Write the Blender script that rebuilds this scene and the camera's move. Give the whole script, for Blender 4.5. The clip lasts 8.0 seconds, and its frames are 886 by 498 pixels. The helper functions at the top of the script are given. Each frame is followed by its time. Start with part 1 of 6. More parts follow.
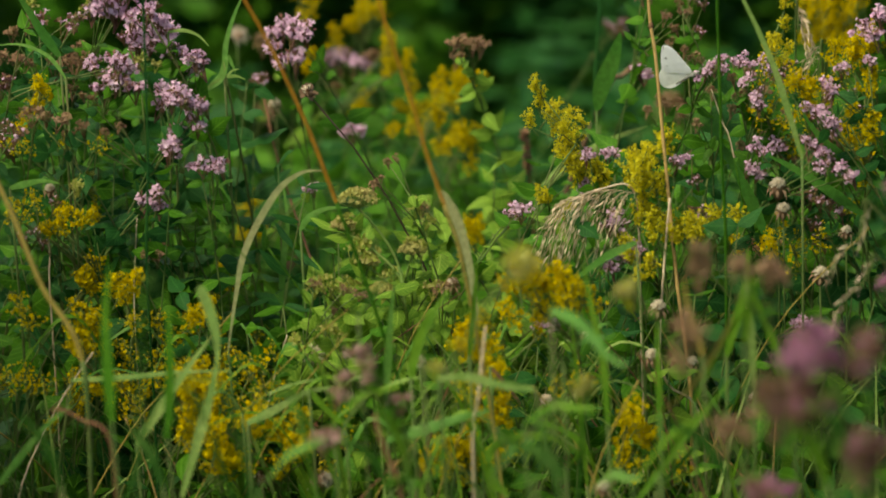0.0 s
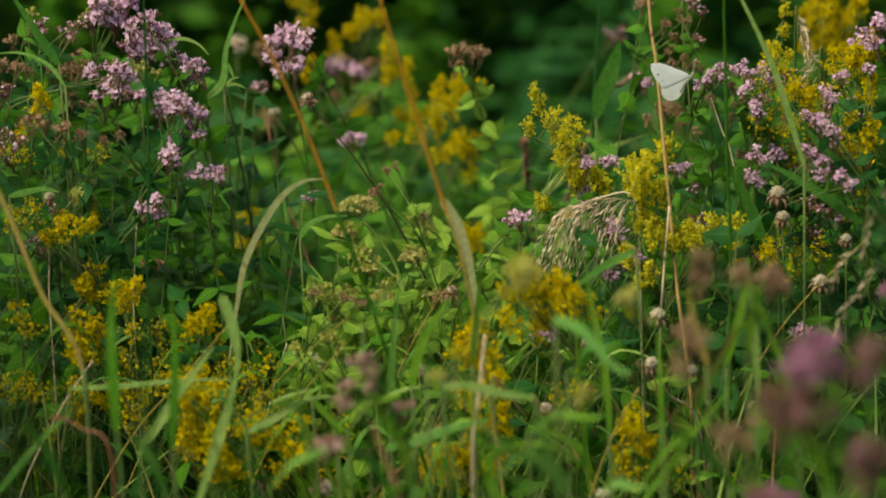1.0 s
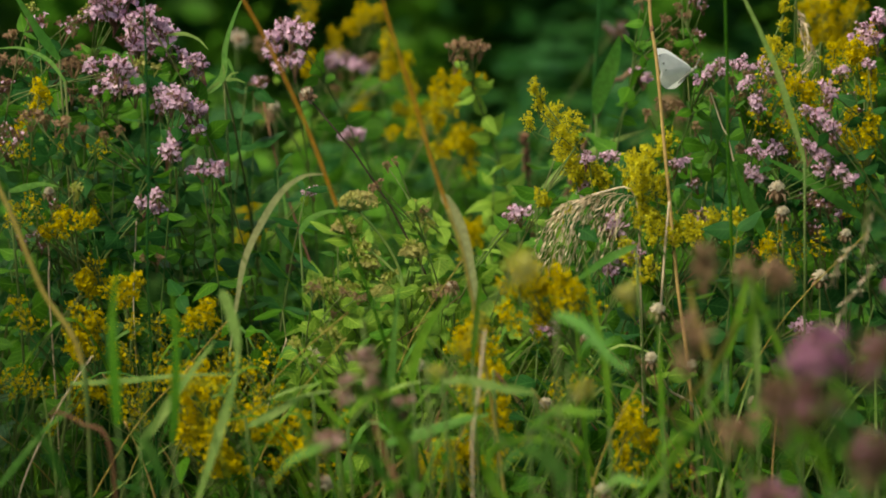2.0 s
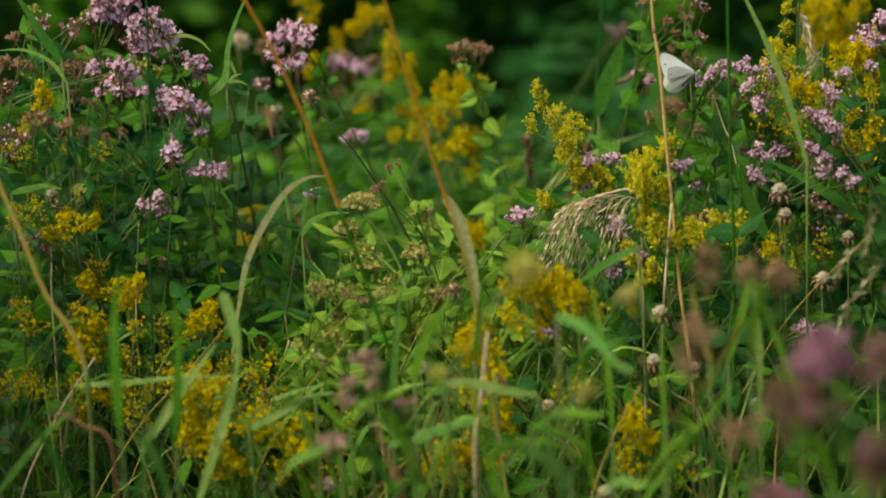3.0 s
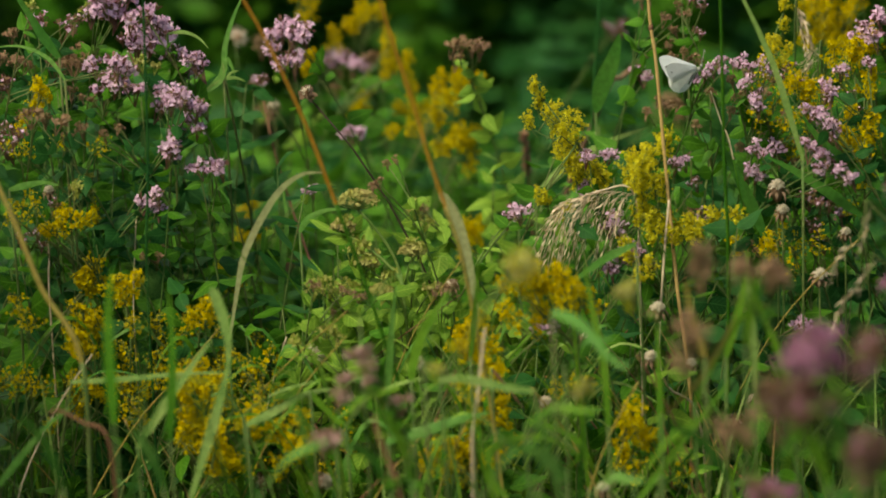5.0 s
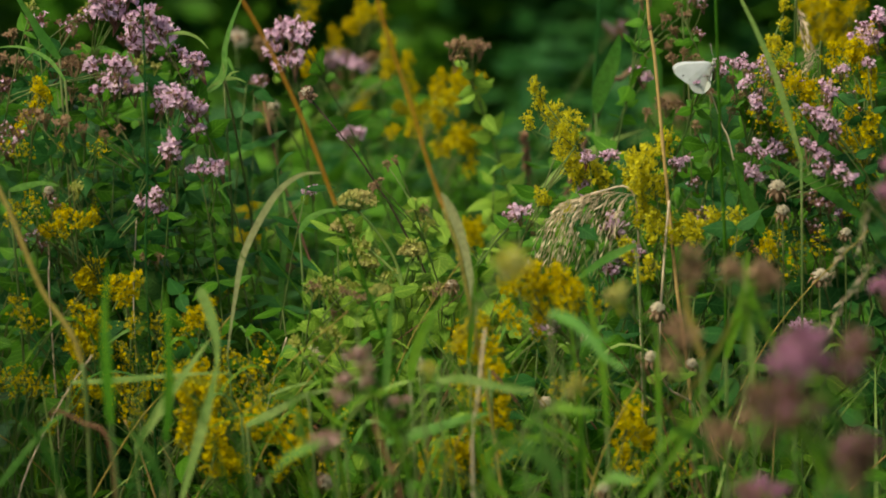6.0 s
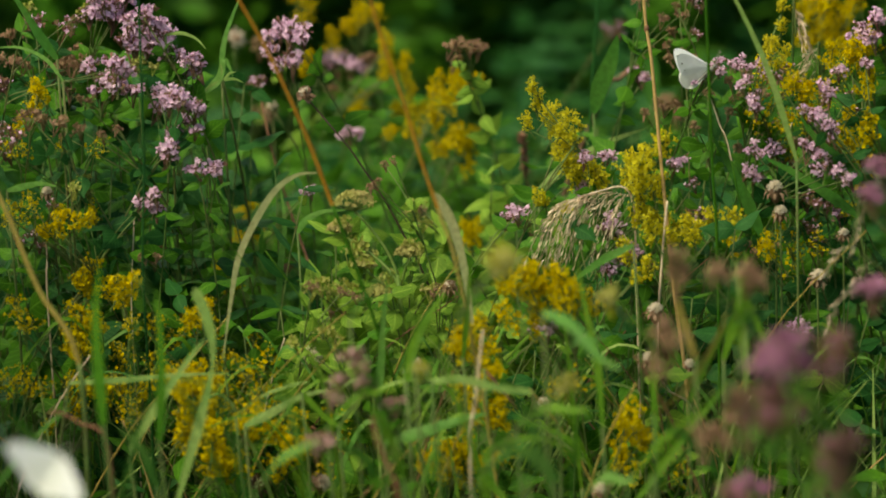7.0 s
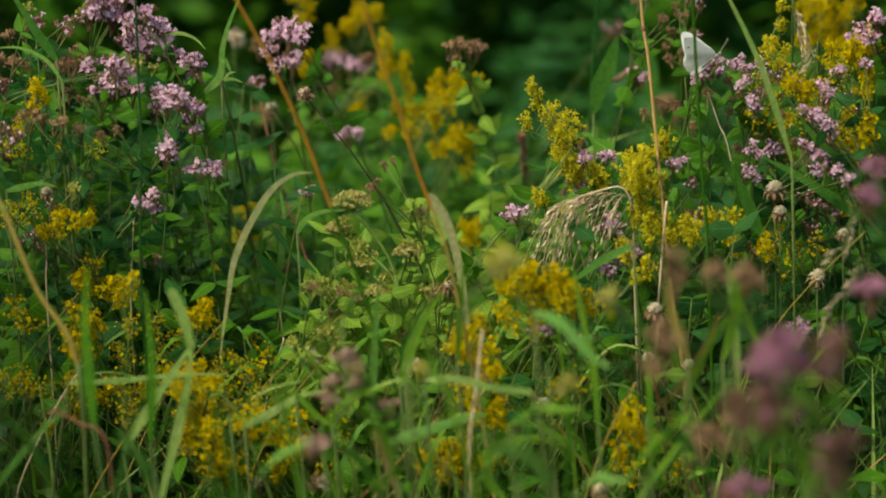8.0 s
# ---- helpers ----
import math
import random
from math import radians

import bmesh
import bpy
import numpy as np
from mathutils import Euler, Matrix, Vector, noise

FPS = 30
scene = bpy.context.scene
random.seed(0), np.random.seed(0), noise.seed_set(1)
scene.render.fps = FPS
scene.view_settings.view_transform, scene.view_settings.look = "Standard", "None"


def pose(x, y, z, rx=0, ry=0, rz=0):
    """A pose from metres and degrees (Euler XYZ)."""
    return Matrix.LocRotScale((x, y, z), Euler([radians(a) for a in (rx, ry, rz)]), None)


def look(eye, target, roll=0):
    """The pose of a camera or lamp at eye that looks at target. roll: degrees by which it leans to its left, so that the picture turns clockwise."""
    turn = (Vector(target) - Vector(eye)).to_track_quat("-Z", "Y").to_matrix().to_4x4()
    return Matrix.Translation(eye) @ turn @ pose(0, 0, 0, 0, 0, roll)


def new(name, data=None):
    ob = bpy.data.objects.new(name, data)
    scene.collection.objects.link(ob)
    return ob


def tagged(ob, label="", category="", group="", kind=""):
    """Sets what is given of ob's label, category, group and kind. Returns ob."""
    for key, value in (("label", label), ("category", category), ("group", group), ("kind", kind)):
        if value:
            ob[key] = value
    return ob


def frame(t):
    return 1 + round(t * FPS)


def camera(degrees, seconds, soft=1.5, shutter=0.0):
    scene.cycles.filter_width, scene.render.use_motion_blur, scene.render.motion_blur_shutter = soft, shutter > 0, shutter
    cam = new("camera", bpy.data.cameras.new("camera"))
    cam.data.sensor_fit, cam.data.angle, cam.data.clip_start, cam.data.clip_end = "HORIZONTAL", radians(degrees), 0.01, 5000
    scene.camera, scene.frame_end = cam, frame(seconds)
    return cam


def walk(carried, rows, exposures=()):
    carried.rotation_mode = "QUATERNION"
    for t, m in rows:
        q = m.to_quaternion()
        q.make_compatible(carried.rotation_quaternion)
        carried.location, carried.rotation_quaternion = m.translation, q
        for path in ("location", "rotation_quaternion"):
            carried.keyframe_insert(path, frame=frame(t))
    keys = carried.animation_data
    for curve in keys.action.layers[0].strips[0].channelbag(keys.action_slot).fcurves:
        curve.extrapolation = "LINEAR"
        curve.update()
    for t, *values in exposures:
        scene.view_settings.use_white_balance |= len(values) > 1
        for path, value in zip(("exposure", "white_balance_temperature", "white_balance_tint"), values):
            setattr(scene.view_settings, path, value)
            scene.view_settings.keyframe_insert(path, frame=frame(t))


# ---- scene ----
# Camera: a long lens held by hand at the edge of a meadow, focused on the flowers 2.2 m away.
LENS = 16.0
cam = camera(LENS, 8.0, soft=1.8, shutter=0.4)
cam.data.dof.use_dof = True
cam.data.dof.focus_distance = 2.24
cam.data.dof.aperture_fstop = 4.2
EYE = (0.0, 0.0, 0.87)
TILT = 78.0


def eye(yaw, pitch):
    return pose(EYE[0], EYE[1], EYE[2], TILT + pitch, 0, yaw)


walk(cam, [
    (0.0, eye(-0.036, -0.110)), (0.5, eye(-0.049, -0.072)), (1.0, eye(-0.044, 0.041)), (1.5, eye(-0.060, -0.055)),
    (3.0, eye(-0.003, -0.014)), (3.5, eye(0.0, 0.0)), (4.0, eye(-0.031, -0.046)), (4.5, eye(-0.049, -0.080)),
    (6.0, eye(-0.047, -0.068)), (6.5, eye(-0.030, -0.060)), (7.0, eye(-0.086, -0.060)), (7.5, eye(-0.096, -0.105)),
    (8.0, eye(-0.096, -0.056))], exposures=[(0.0, 0.74, 8250, -6), (8.0, 0.74, 8250, -6)])

# Light: an overcast sky, brighter from the upper left.
world = bpy.data.worlds.new("sky")
scene.world = world
world.use_nodes = True
wn = world.node_tree.nodes
sky = wn.new("ShaderNodeTexSky")
sky.sky_type = "NISHITA"
sky.sun_disc = False
sky.sun_elevation = radians(55)
sky.sun_rotation = radians(-60)
sky.air_density = 1.0
sky.dust_density = 4.0
wn["Background"].inputs["Strength"].default_value = 0.125
world.node_tree.links.new(sky.outputs["Color"], wn["Background"].inputs["Color"])
sun_data = bpy.data.lights.new("sun", "SUN")
sun_data.energy = 2.4
sun_data.angle = radians(14)
sun_data.color = (1.0, 0.95, 0.86)
sun = new("sun", sun_data)
sun.matrix_world = look((-2.6, -2.9, 4.6), (0, 0, 0))

# ---- materials ----


def plant_mat(name, c1, c2, c3, rough=0.55, through_light=0.3, grain=300.0, bump=0.15, spread=0.5, spec=0.08, veins=0.0, tones=(0.78, 1.2)):
    """Soft plant tissue: three tones mixed by piece, by a coarse and a fine grain; some light passes through."""
    m = bpy.data.materials.new(name)
    m.use_nodes = True
    t = m.node_tree
    n, li = t.nodes, t.links
    bsdf = n["Principled BSDF"]
    out = n["Material Output"]
    geo = n.new("ShaderNodeNewGeometry")
    info = n.new("ShaderNodeObjectInfo")
    coarse = n.new("ShaderNodeTexNoise")
    coarse.inputs["Scale"].default_value = grain * 0.12
    fine = n.new("ShaderNodeTexNoise")
    fine.inputs["Scale"].default_value = grain
    fine.inputs["Detail"].default_value = 4
    tex = n.new("ShaderNodeTexCoord")
    for k in (coarse, fine):
        li.new(tex.outputs["Object"], k.inputs["Vector"])
    add = n.new("ShaderNodeMath")
    add.operation = "ADD"
    li.new(geo.outputs["Random Per Island"], add.inputs[0])
    li.new(info.outputs["Random"], add.inputs[1])
    fract = n.new("ShaderNodeMath")
    fract.operation = "FRACT"
    li.new(add.outputs[0], fract.inputs[0])
    mix1 = n.new("ShaderNodeMix")
    mix1.data_type = "RGBA"
    mix1.inputs["A"].default_value = (*c1, 1)
    mix1.inputs["B"].default_value = (*c2, 1)
    li.new(fract.outputs[0], mix1.inputs["Factor"])
    ramp = n.new("ShaderNodeMapRange")
    ramp.inputs["From Min"].default_value = 0.42
    ramp.inputs["From Max"].default_value = 0.72
    ramp.inputs["To Max"].default_value = spread
    li.new(coarse.outputs["Fac"], ramp.inputs["Value"])
    mix2 = n.new("ShaderNodeMix")
    mix2.data_type = "RGBA"
    li.new(ramp.outputs["Result"], mix2.inputs["Factor"])
    li.new(mix1.outputs["Result"], mix2.inputs["A"])
    mix2.inputs["B"].default_value = (*c3, 1)
    tone = n.new("ShaderNodeMapRange")
    tone.inputs["From Min"].default_value = 0.3
    tone.inputs["From Max"].default_value = 0.7
    tone.inputs["To Min"].default_value = tones[0]
    tone.inputs["To Max"].default_value = tones[1]
    li.new(fine.outputs["Fac"], tone.inputs["Value"])
    if veins > 0:
        uv = n.new("ShaderNodeUVMap")
        uv.uv_map = "leaf"
        sep = n.new("ShaderNodeSeparateXYZ")
        li.new(uv.outputs[0], sep.inputs[0])

        def calc(op, a, b, c=None):
            q = n.new("ShaderNodeMath")
            q.operation = op
            for i, v in enumerate((a, b, c)):
                if v is None:
                    continue
                if isinstance(v, (int, float)):
                    q.inputs[i].default_value = v
                else:
                    li.new(v, q.inputs[i])
            return q.outputs[0]
        off = calc("ABSOLUTE", calc("SUBTRACT", sep.outputs["Y"], 0.5), None)
        rib = calc("LESS_THAN", off, 0.035)
        slant = calc("SUBTRACT", calc("MULTIPLY", sep.outputs["X"], 7.0), calc("MULTIPLY", off, 3.4))
        line = calc("LESS_THAN", calc("ABSOLUTE", calc("SUBTRACT", calc("FRACT", slant, None), 0.5), None), 0.09)
        both = calc("MULTIPLY", calc("MAXIMUM", rib, calc("MULTIPLY", line, 0.6)), veins)
        vein = n.new("ShaderNodeMix")
        vein.data_type = "RGBA"
        li.new(both, vein.inputs["Factor"])
        li.new(mix2.outputs["Result"], vein.inputs["A"])
        vein.inputs["B"].default_value = (*(min(1, v * 1.9 + 0.02) for v in c3), 1)
        mix2 = vein
    mul = n.new("ShaderNodeVectorMath")
    mul.operation = "SCALE"
    li.new(mix2.outputs["Result"], mul.inputs[0])
    li.new(tone.outputs["Result"], mul.inputs["Scale"])
    li.new(mul.outputs[0], bsdf.inputs["Base Color"])
    bsdf.inputs["Roughness"].default_value = rough
    bsdf.inputs["Specular IOR Level"].default_value = spec
    bmp = n.new("ShaderNodeBump")
    bmp.inputs["Strength"].default_value = bump
    bmp.inputs["Distance"].default_value = 0.001
    li.new(fine.outputs["Fac"], bmp.inputs["Height"])
    li.new(bmp.outputs["Normal"], bsdf.inputs["Normal"])
    if through_light > 0:
        trans = n.new("ShaderNodeBsdfTranslucent")
        li.new(mul.outputs[0], trans.inputs["Color"])
        ms = n.new("ShaderNodeMixShader")
        ms.inputs["Fac"].default_value = through_light
        li.new(bsdf.outputs[0], ms.inputs[1])
        li.new(trans.outputs[0], ms.inputs[2])
        li.new(ms.outputs[0], out.inputs["Surface"])
    return m


M_LEAF = plant_mat("leaf_green", (0.034, 0.132, 0.012), (0.056, 0.184, 0.014), (0.098, 0.215, 0.018), 0.5, 0.38, veins=0.4)
M_LEAF_LIGHT = plant_mat("leaf_light_green", (0.100, 0.225, 0.028), (0.158, 0.290, 0.036), (0.26, 0.36, 0.055), 0.55, 0.38, veins=0.4)
M_LEAF_DARK = plant_mat("leaf_dark_green", (0.013, 0.068, 0.018), (0.021, 0.100, 0.022), (0.034, 0.122, 0.022), 0.5, 0.38, veins=0.35)
M_GRASS = plant_mat("grass_green", (0.070, 0.184, 0.016), (0.112, 0.242, 0.022), (0.20, 0.31, 0.037), 0.45, 0.35)
M_BLADE = plant_mat("blade_green", (0.034, 0.124, 0.020), (0.053, 0.165, 0.025), (0.084, 0.195, 0.033), 0.45, 0.3)
M_GRASS_PALE = plant_mat("grass_pale", (0.18, 0.29, 0.075), (0.23, 0.34, 0.095), (0.30, 0.36, 0.12), 0.5, 0.3)
M_ARCH = plant_mat("grass_buff", (0.30, 0.32, 0.15), (0.36, 0.36, 0.19), (0.34, 0.29, 0.14), 0.5, 0.25)
M_GRASS_BLUE = plant_mat("grass_bluish", (0.07, 0.20, 0.036), (0.12, 0.27, 0.055), (0.20, 0.34, 0.09), 0.45, 0.3)
M_STRAW = plant_mat("straw", (0.42, 0.27, 0.11), (0.48, 0.32, 0.14), (0.36, 0.21, 0.08), 0.55, 0.1)
M_DRY = plant_mat("dry_spikelets", (0.60, 0.46, 0.33), (0.68, 0.55, 0.42), (0.48, 0.34, 0.25), 0.6, 0.12)
M_RUST = plant_mat("rust_stalk", (0.36, 0.16, 0.020), (0.40, 0.19, 0.025), (0.30, 0.12, 0.016), 0.5, 0.1)
M_OCHRE = plant_mat("ochre_stalk", (0.30, 0.22, 0.06), (0.36, 0.28, 0.08), (0.24, 0.20, 0.05), 0.5, 0.1)
M_BROWN = plant_mat("brown_stem", (0.16, 0.075, 0.045), (0.20, 0.10, 0.06), (0.11, 0.06, 0.035), 0.6, 0.0)
M_DARKSTEM = plant_mat("dark_stem", (0.05, 0.028, 0.028), (0.07, 0.04, 0.035), (0.04, 0.03, 0.02), 0.6, 0.0)
M_STEM = plant_mat("green_stem", (0.08, 0.15, 0.04), (0.13, 0.18, 0.06), (0.16, 0.11, 0.06), 0.5, 0.1)
M_YELLOW = plant_mat("bedstraw_yellow", (0.62, 0.46, 0.008), (0.54, 0.42, 0.008), (0.42, 0.36, 0.014), 0.6, 0.4)
M_LEMON = plant_mat("bedstraw_lemon", (0.62, 0.54, 0.035), (0.54, 0.48, 0.03), (0.44, 0.42, 0.03), 0.6, 0.4)
M_YELLOWGREEN = plant_mat("bedstraw_buds", (0.44, 0.42, 0.04), (0.58, 0.48, 0.04), (0.32, 0.36, 0.05), 0.6, 0.25)
M_PINK = plant_mat("oregano_pink", (0.68, 0.42, 0.61), (0.80, 0.58, 0.74), (0.50, 0.23, 0.43), 0.6, 0.3)
M_BRACT = plant_mat("oregano_bract", (0.19, 0.08, 0.08), (0.16, 0.13, 0.05), (0.27, 0.12, 0.12), 0.6, 0.2)
M_PURPLE = plant_mat("oregano_purple", (0.28, 0.10, 0.19), (0.42, 0.21, 0.32), (0.19, 0.07, 0.11), 0.6, 0.25)
M_FADED = plant_mat("oregano_faded", (0.25, 0.15, 0.09), (0.32, 0.19, 0.13), (0.21, 0.17, 0.07), 0.65, 0.2)
M_DUSTY = plant_mat("oregano_dusty_pink", (0.42, 0.25, 0.24), (0.50, 0.32, 0.32), (0.32, 0.18, 0.15), 0.65, 0.2)
M_BUDGREEN = plant_mat("green_buds", (0.26, 0.33, 0.06), (0.38, 0.40, 0.09), (0.42, 0.33, 0.16), 0.6, 0.25)
M_CREAM = plant_mat("cream_fluff", (0.62, 0.54, 0.42), (0.74, 0.66, 0.54), (0.50, 0.38, 0.30), 0.8, 0.3)
M_SEEDBROWN = plant_mat("seed_brown", (0.20, 0.12, 0.08), (0.30, 0.19, 0.13), (0.12, 0.07, 0.05), 0.8, 0.0)
M_UMBEL = plant_mat("umbel_cream_green", (0.36, 0.36, 0.10), (0.44, 0.42, 0.14), (0.40, 0.29, 0.16), 0.65, 0.2)
M_WING = plant_mat("butterfly_white", (0.84, 0.85, 0.88), (0.86, 0.87, 0.90), (0.80, 0.80, 0.82), 0.6, 0.45, bump=0.03, spread=0.4, spec=0.2, tones=(0.95, 1.04))
M_WING_UNDER = plant_mat("butterfly_cream", (0.83, 0.835, 0.83), (0.85, 0.855, 0.85), (0.77, 0.765, 0.72), 0.6, 0.45, bump=0.03, spread=0.6, spec=0.2, tones=(0.93, 1.05))
M_SPOT = plant_mat("butterfly_spot", (0.05, 0.05, 0.05), (0.07, 0.07, 0.06), (0.10, 0.10, 0.09), 0.7, 0.0)
M_BODY = plant_mat("butterfly_body", (0.22, 0.21, 0.19), (0.30, 0.29, 0.27), (0.12, 0.12, 0.11), 0.8, 0.0)
M_SOIL = plant_mat("soil", (0.030, 0.050, 0.014), (0.034, 0.060, 0.016), (0.045, 0.040, 0.020), 0.95, 0.0, grain=60.0, bump=0.6)

# ---- shapes ----
RNG = random.Random(11)


class Geo:
    """Collects the points and faces of one mesh."""

    def __init__(self):
        self.v, self.f, self.m, self.uv = [], [], [], []

    def add(self, pts, faces, slot=0, uv=None):
        k = len(self.v)
        self.v.extend(pts)
        self.uv.extend(uv or [(0.5, 0.25)] * len(pts))
        self.f.extend(tuple(k + i for i in fa) for fa in faces)
        self.m.extend([slot] * len(faces))

    def tube(self, pts, r0, r1, sides=5, slot=0):
        pts = [Vector(p) for p in pts]
        ring, n = [], len(pts)
        for i, p in enumerate(pts):
            d = (pts[min(i + 1, n - 1)] - pts[max(i - 1, 0)])
            d = d.normalized() if d.length > 1e-9 else Vector((0, 0, 1))
            a = d.cross(Vector((0.31, 0.95, 0.05))).normalized()
            b = d.cross(a)
            r = r0 + (r1 - r0) * i / max(1, n - 1)
            for s in range(sides):
                w = 2 * math.pi * s / sides
                ring.append(p + (a * math.cos(w) + b * math.sin(w)) * r)
        faces = [(i * sides + s, i * sides + (s + 1) % sides, (i + 1) * sides + (s + 1) % sides, (i + 1) * sides + s)
                 for i in range(n - 1) for s in range(sides)]
        faces.append(tuple((n - 1) * sides + s for s in range(sides)))
        self.add(ring, faces, slot)

    def strip(self, pts, width, side, fold=0.25, profile=None, slot=0):
        """A folded leaf blade along pts, width across, side: the way across."""
        pts = [Vector(p) for p in pts]
        n, out, uv = len(pts), [], []
        for i, p in enumerate(pts):
            d = (pts[min(i + 1, n - 1)] - pts[max(i - 1, 0)]).normalized()
            s = (Vector(side) - d * d.dot(Vector(side))).normalized()
            up = s.cross(d)
            t = i / (n - 1)
            w = 0.5 * width * (profile(t) if profile else blade_profile(t))
            out += [p + s * w + up * w * fold, p, p - s * w + up * w * fold]
            uv += [(t, 1.0), (t, 0.5), (t, 0.0)]
        faces = []
        for i in range(n - 1):
            a, b = 3 * i, 3 * i + 3
            faces += [(a, a + 1, b + 1, b), (a + 1, a + 2, b + 2, b + 1)]
        self.add(out, faces, slot, uv)

    def petal(self, c, way, normal, length, width, slot=0):
        s = normal.cross(way).normalized() * width * 0.5
        tip = c + way * length
        mid = c + way * length * 0.62
        self.add([c - s * 0.3, mid - s, tip, mid + s, c + s * 0.3], [(0, 1, 2, 3, 4)], slot)

    def star(self, c, normal, size, petals=4, cup=0.35, slot=0, rng=RNG):
        a = normal.orthogonal().normalized()
        b = normal.cross(a)
        w0 = rng.random() * 6.28
        for k in range(petals):
            w = w0 + 2 * math.pi * k / petals
            way = (a * math.cos(w) + b * math.sin(w) + normal * cup).normalized()
            self.petal(c, way, normal, size, size * 0.72, slot)

    def ball(self, c, r, squash=1.0, slot=0, rings=4, segs=7):
        c = Vector(c)
        pts = [c + Vector((0, 0, r * squash))]
        for i in range(1, rings):
            th = math.pi * i / rings
            for s in range(segs):
                ph = 2 * math.pi * s / segs
                pts.append(c + Vector((r * math.sin(th) * math.cos(ph), r * math.sin(th) * math.sin(ph), r * squash * math.cos(th))))
        pts.append(c - Vector((0, 0, r * squash)))
        faces = [(0, 1 + s, 1 + (s + 1) % segs) for s in range(segs)]
        for i in range(rings - 2):
            for s in range(segs):
                a, b = 1 + i * segs, 1 + (i + 1) * segs
                faces.append((a + s, b + s, b + (s + 1) % segs, a + (s + 1) % segs))
        last, a = len(pts) - 1, 1 + (rings - 2) * segs
        faces += [(last, a + (s + 1) % segs, a + s) for s in range(segs)]
        self.add(pts, faces, slot)

    def mesh(self, name, *mats, smooth=True):
        me = bpy.data.meshes.new(name)
        me.from_pydata([tuple(p) for p in self.v], [], self.f)
        for m in mats:
            me.materials.append(m)
        me.polygons.foreach_set("material_index", self.m)
        me.polygons.foreach_set("use_smooth", [smooth] * len(self.f))
        layer = me.uv_layers.new(name="leaf")
        index = np.empty(len(me.loops), dtype=np.int32)
        me.loops.foreach_get("vertex_index", index)
        layer.data.foreach_set("uv", np.array(self.uv, dtype=np.float32)[index].ravel())
        me.update()
        return me


def blade_profile(t):
    return min(1.0, 0.45 + 2.2 * t) * (1 - max(0.0, t - 0.25) / 0.75) ** 0.75 + 0.02


def ovate(t):
    return max(0.015, math.sin(math.pi * min(1, t * 0.985 + 0.012) ** 0.62)) ** 1.15


def lance(t):
    return max(0.02, math.sin(math.pi * (t * 0.97 + 0.02) ** 0.85)) ** 0.9


def turned(base, way, up, size):
    """The pose of a leaf or flower at base: its x runs along way, its z towards up."""
    x = Vector(way).normalized()
    y = Vector(up).cross(x)
    y = y.normalized() if y.length > 1e-6 else x.orthogonal().normalized()
    z = x.cross(y)
    m = Matrix((x, y, z)).transposed().to_4x4()
    return Matrix.Translation(base) @ m @ Matrix.Scale(size, 4)


def leaf_mesh(name, mat, width, droop, profile, curl=0.0, n=9):
    g = Geo()
    pts = []
    for i in range(n):
        t = i / (n - 1)
        pts.append((t * (1 - 0.15 * droop * t), curl * math.sin(t * 3), -droop * 0.5 * t * t + 0.018 * math.sin(9 * t + 20 * curl)))
    g.strip(pts, width, (0, 1, 0), 0.28, profile)
    return g.mesh(name, mat)


LEAVES = {key: [leaf_mesh("leaf", mat, w, d, ovate, c) for w, d, c in ((0.52, 0.2, 0.0), (0.58, 0.5, 0.05), (0.46, 0.8, -0.05), (0.55, -0.2, 0.03))]
          for key, mat in (("green", M_LEAF), ("light", M_LEAF_LIGHT), ("dark", M_LEAF_DARK))}
NARROW = {key: [leaf_mesh("leaf", mat, w, d, lance, c) for w, d, c in ((0.2, 0.3, 0.0), (0.24, 0.7, 0.05), (0.17, 1.0, -0.04))]
          for key, mat in (("green", M_LEAF), ("light", M_LEAF_LIGHT), ("dark", M_LEAF_DARK))}


def thing(name, x, y, label, category, group="", z=0.0):
    e = new(name)
    e.empty_display_size = 0.02
    e.location = (x, y, z)
    return tagged(e, label, category, group)


def part(name, mesh, parent, m=None, label=""):
    ob = new(name, mesh)
    ob.parent = parent
    if m is not None:
        ob.matrix_basis = m
    return tagged(ob, label)


def bow(a, b, stiff=0.6, n=9, sway=(0, 0)):
    """A stem from a to b that leaves the ground upright."""
    a, b = Vector(a), Vector(b)
    c = Vector((a.x + (b.x - a.x) * 0.12 + sway[0], a.y + (b.y - a.y) * 0.12 + sway[1], a.z + (b.z - a.z) * stiff))
    return [a * (1 - t) ** 2 + c * 2 * t * (1 - t) + b * t * t for t in (i / (n - 1) for i in range(n))]


def along(pts, t):
    f = max(0.0, min(0.9999, t)) * (len(pts) - 1)
    i = int(f)
    return pts[i].lerp(pts[i + 1], f - i), (pts[i + 1] - pts[i]).normalized()


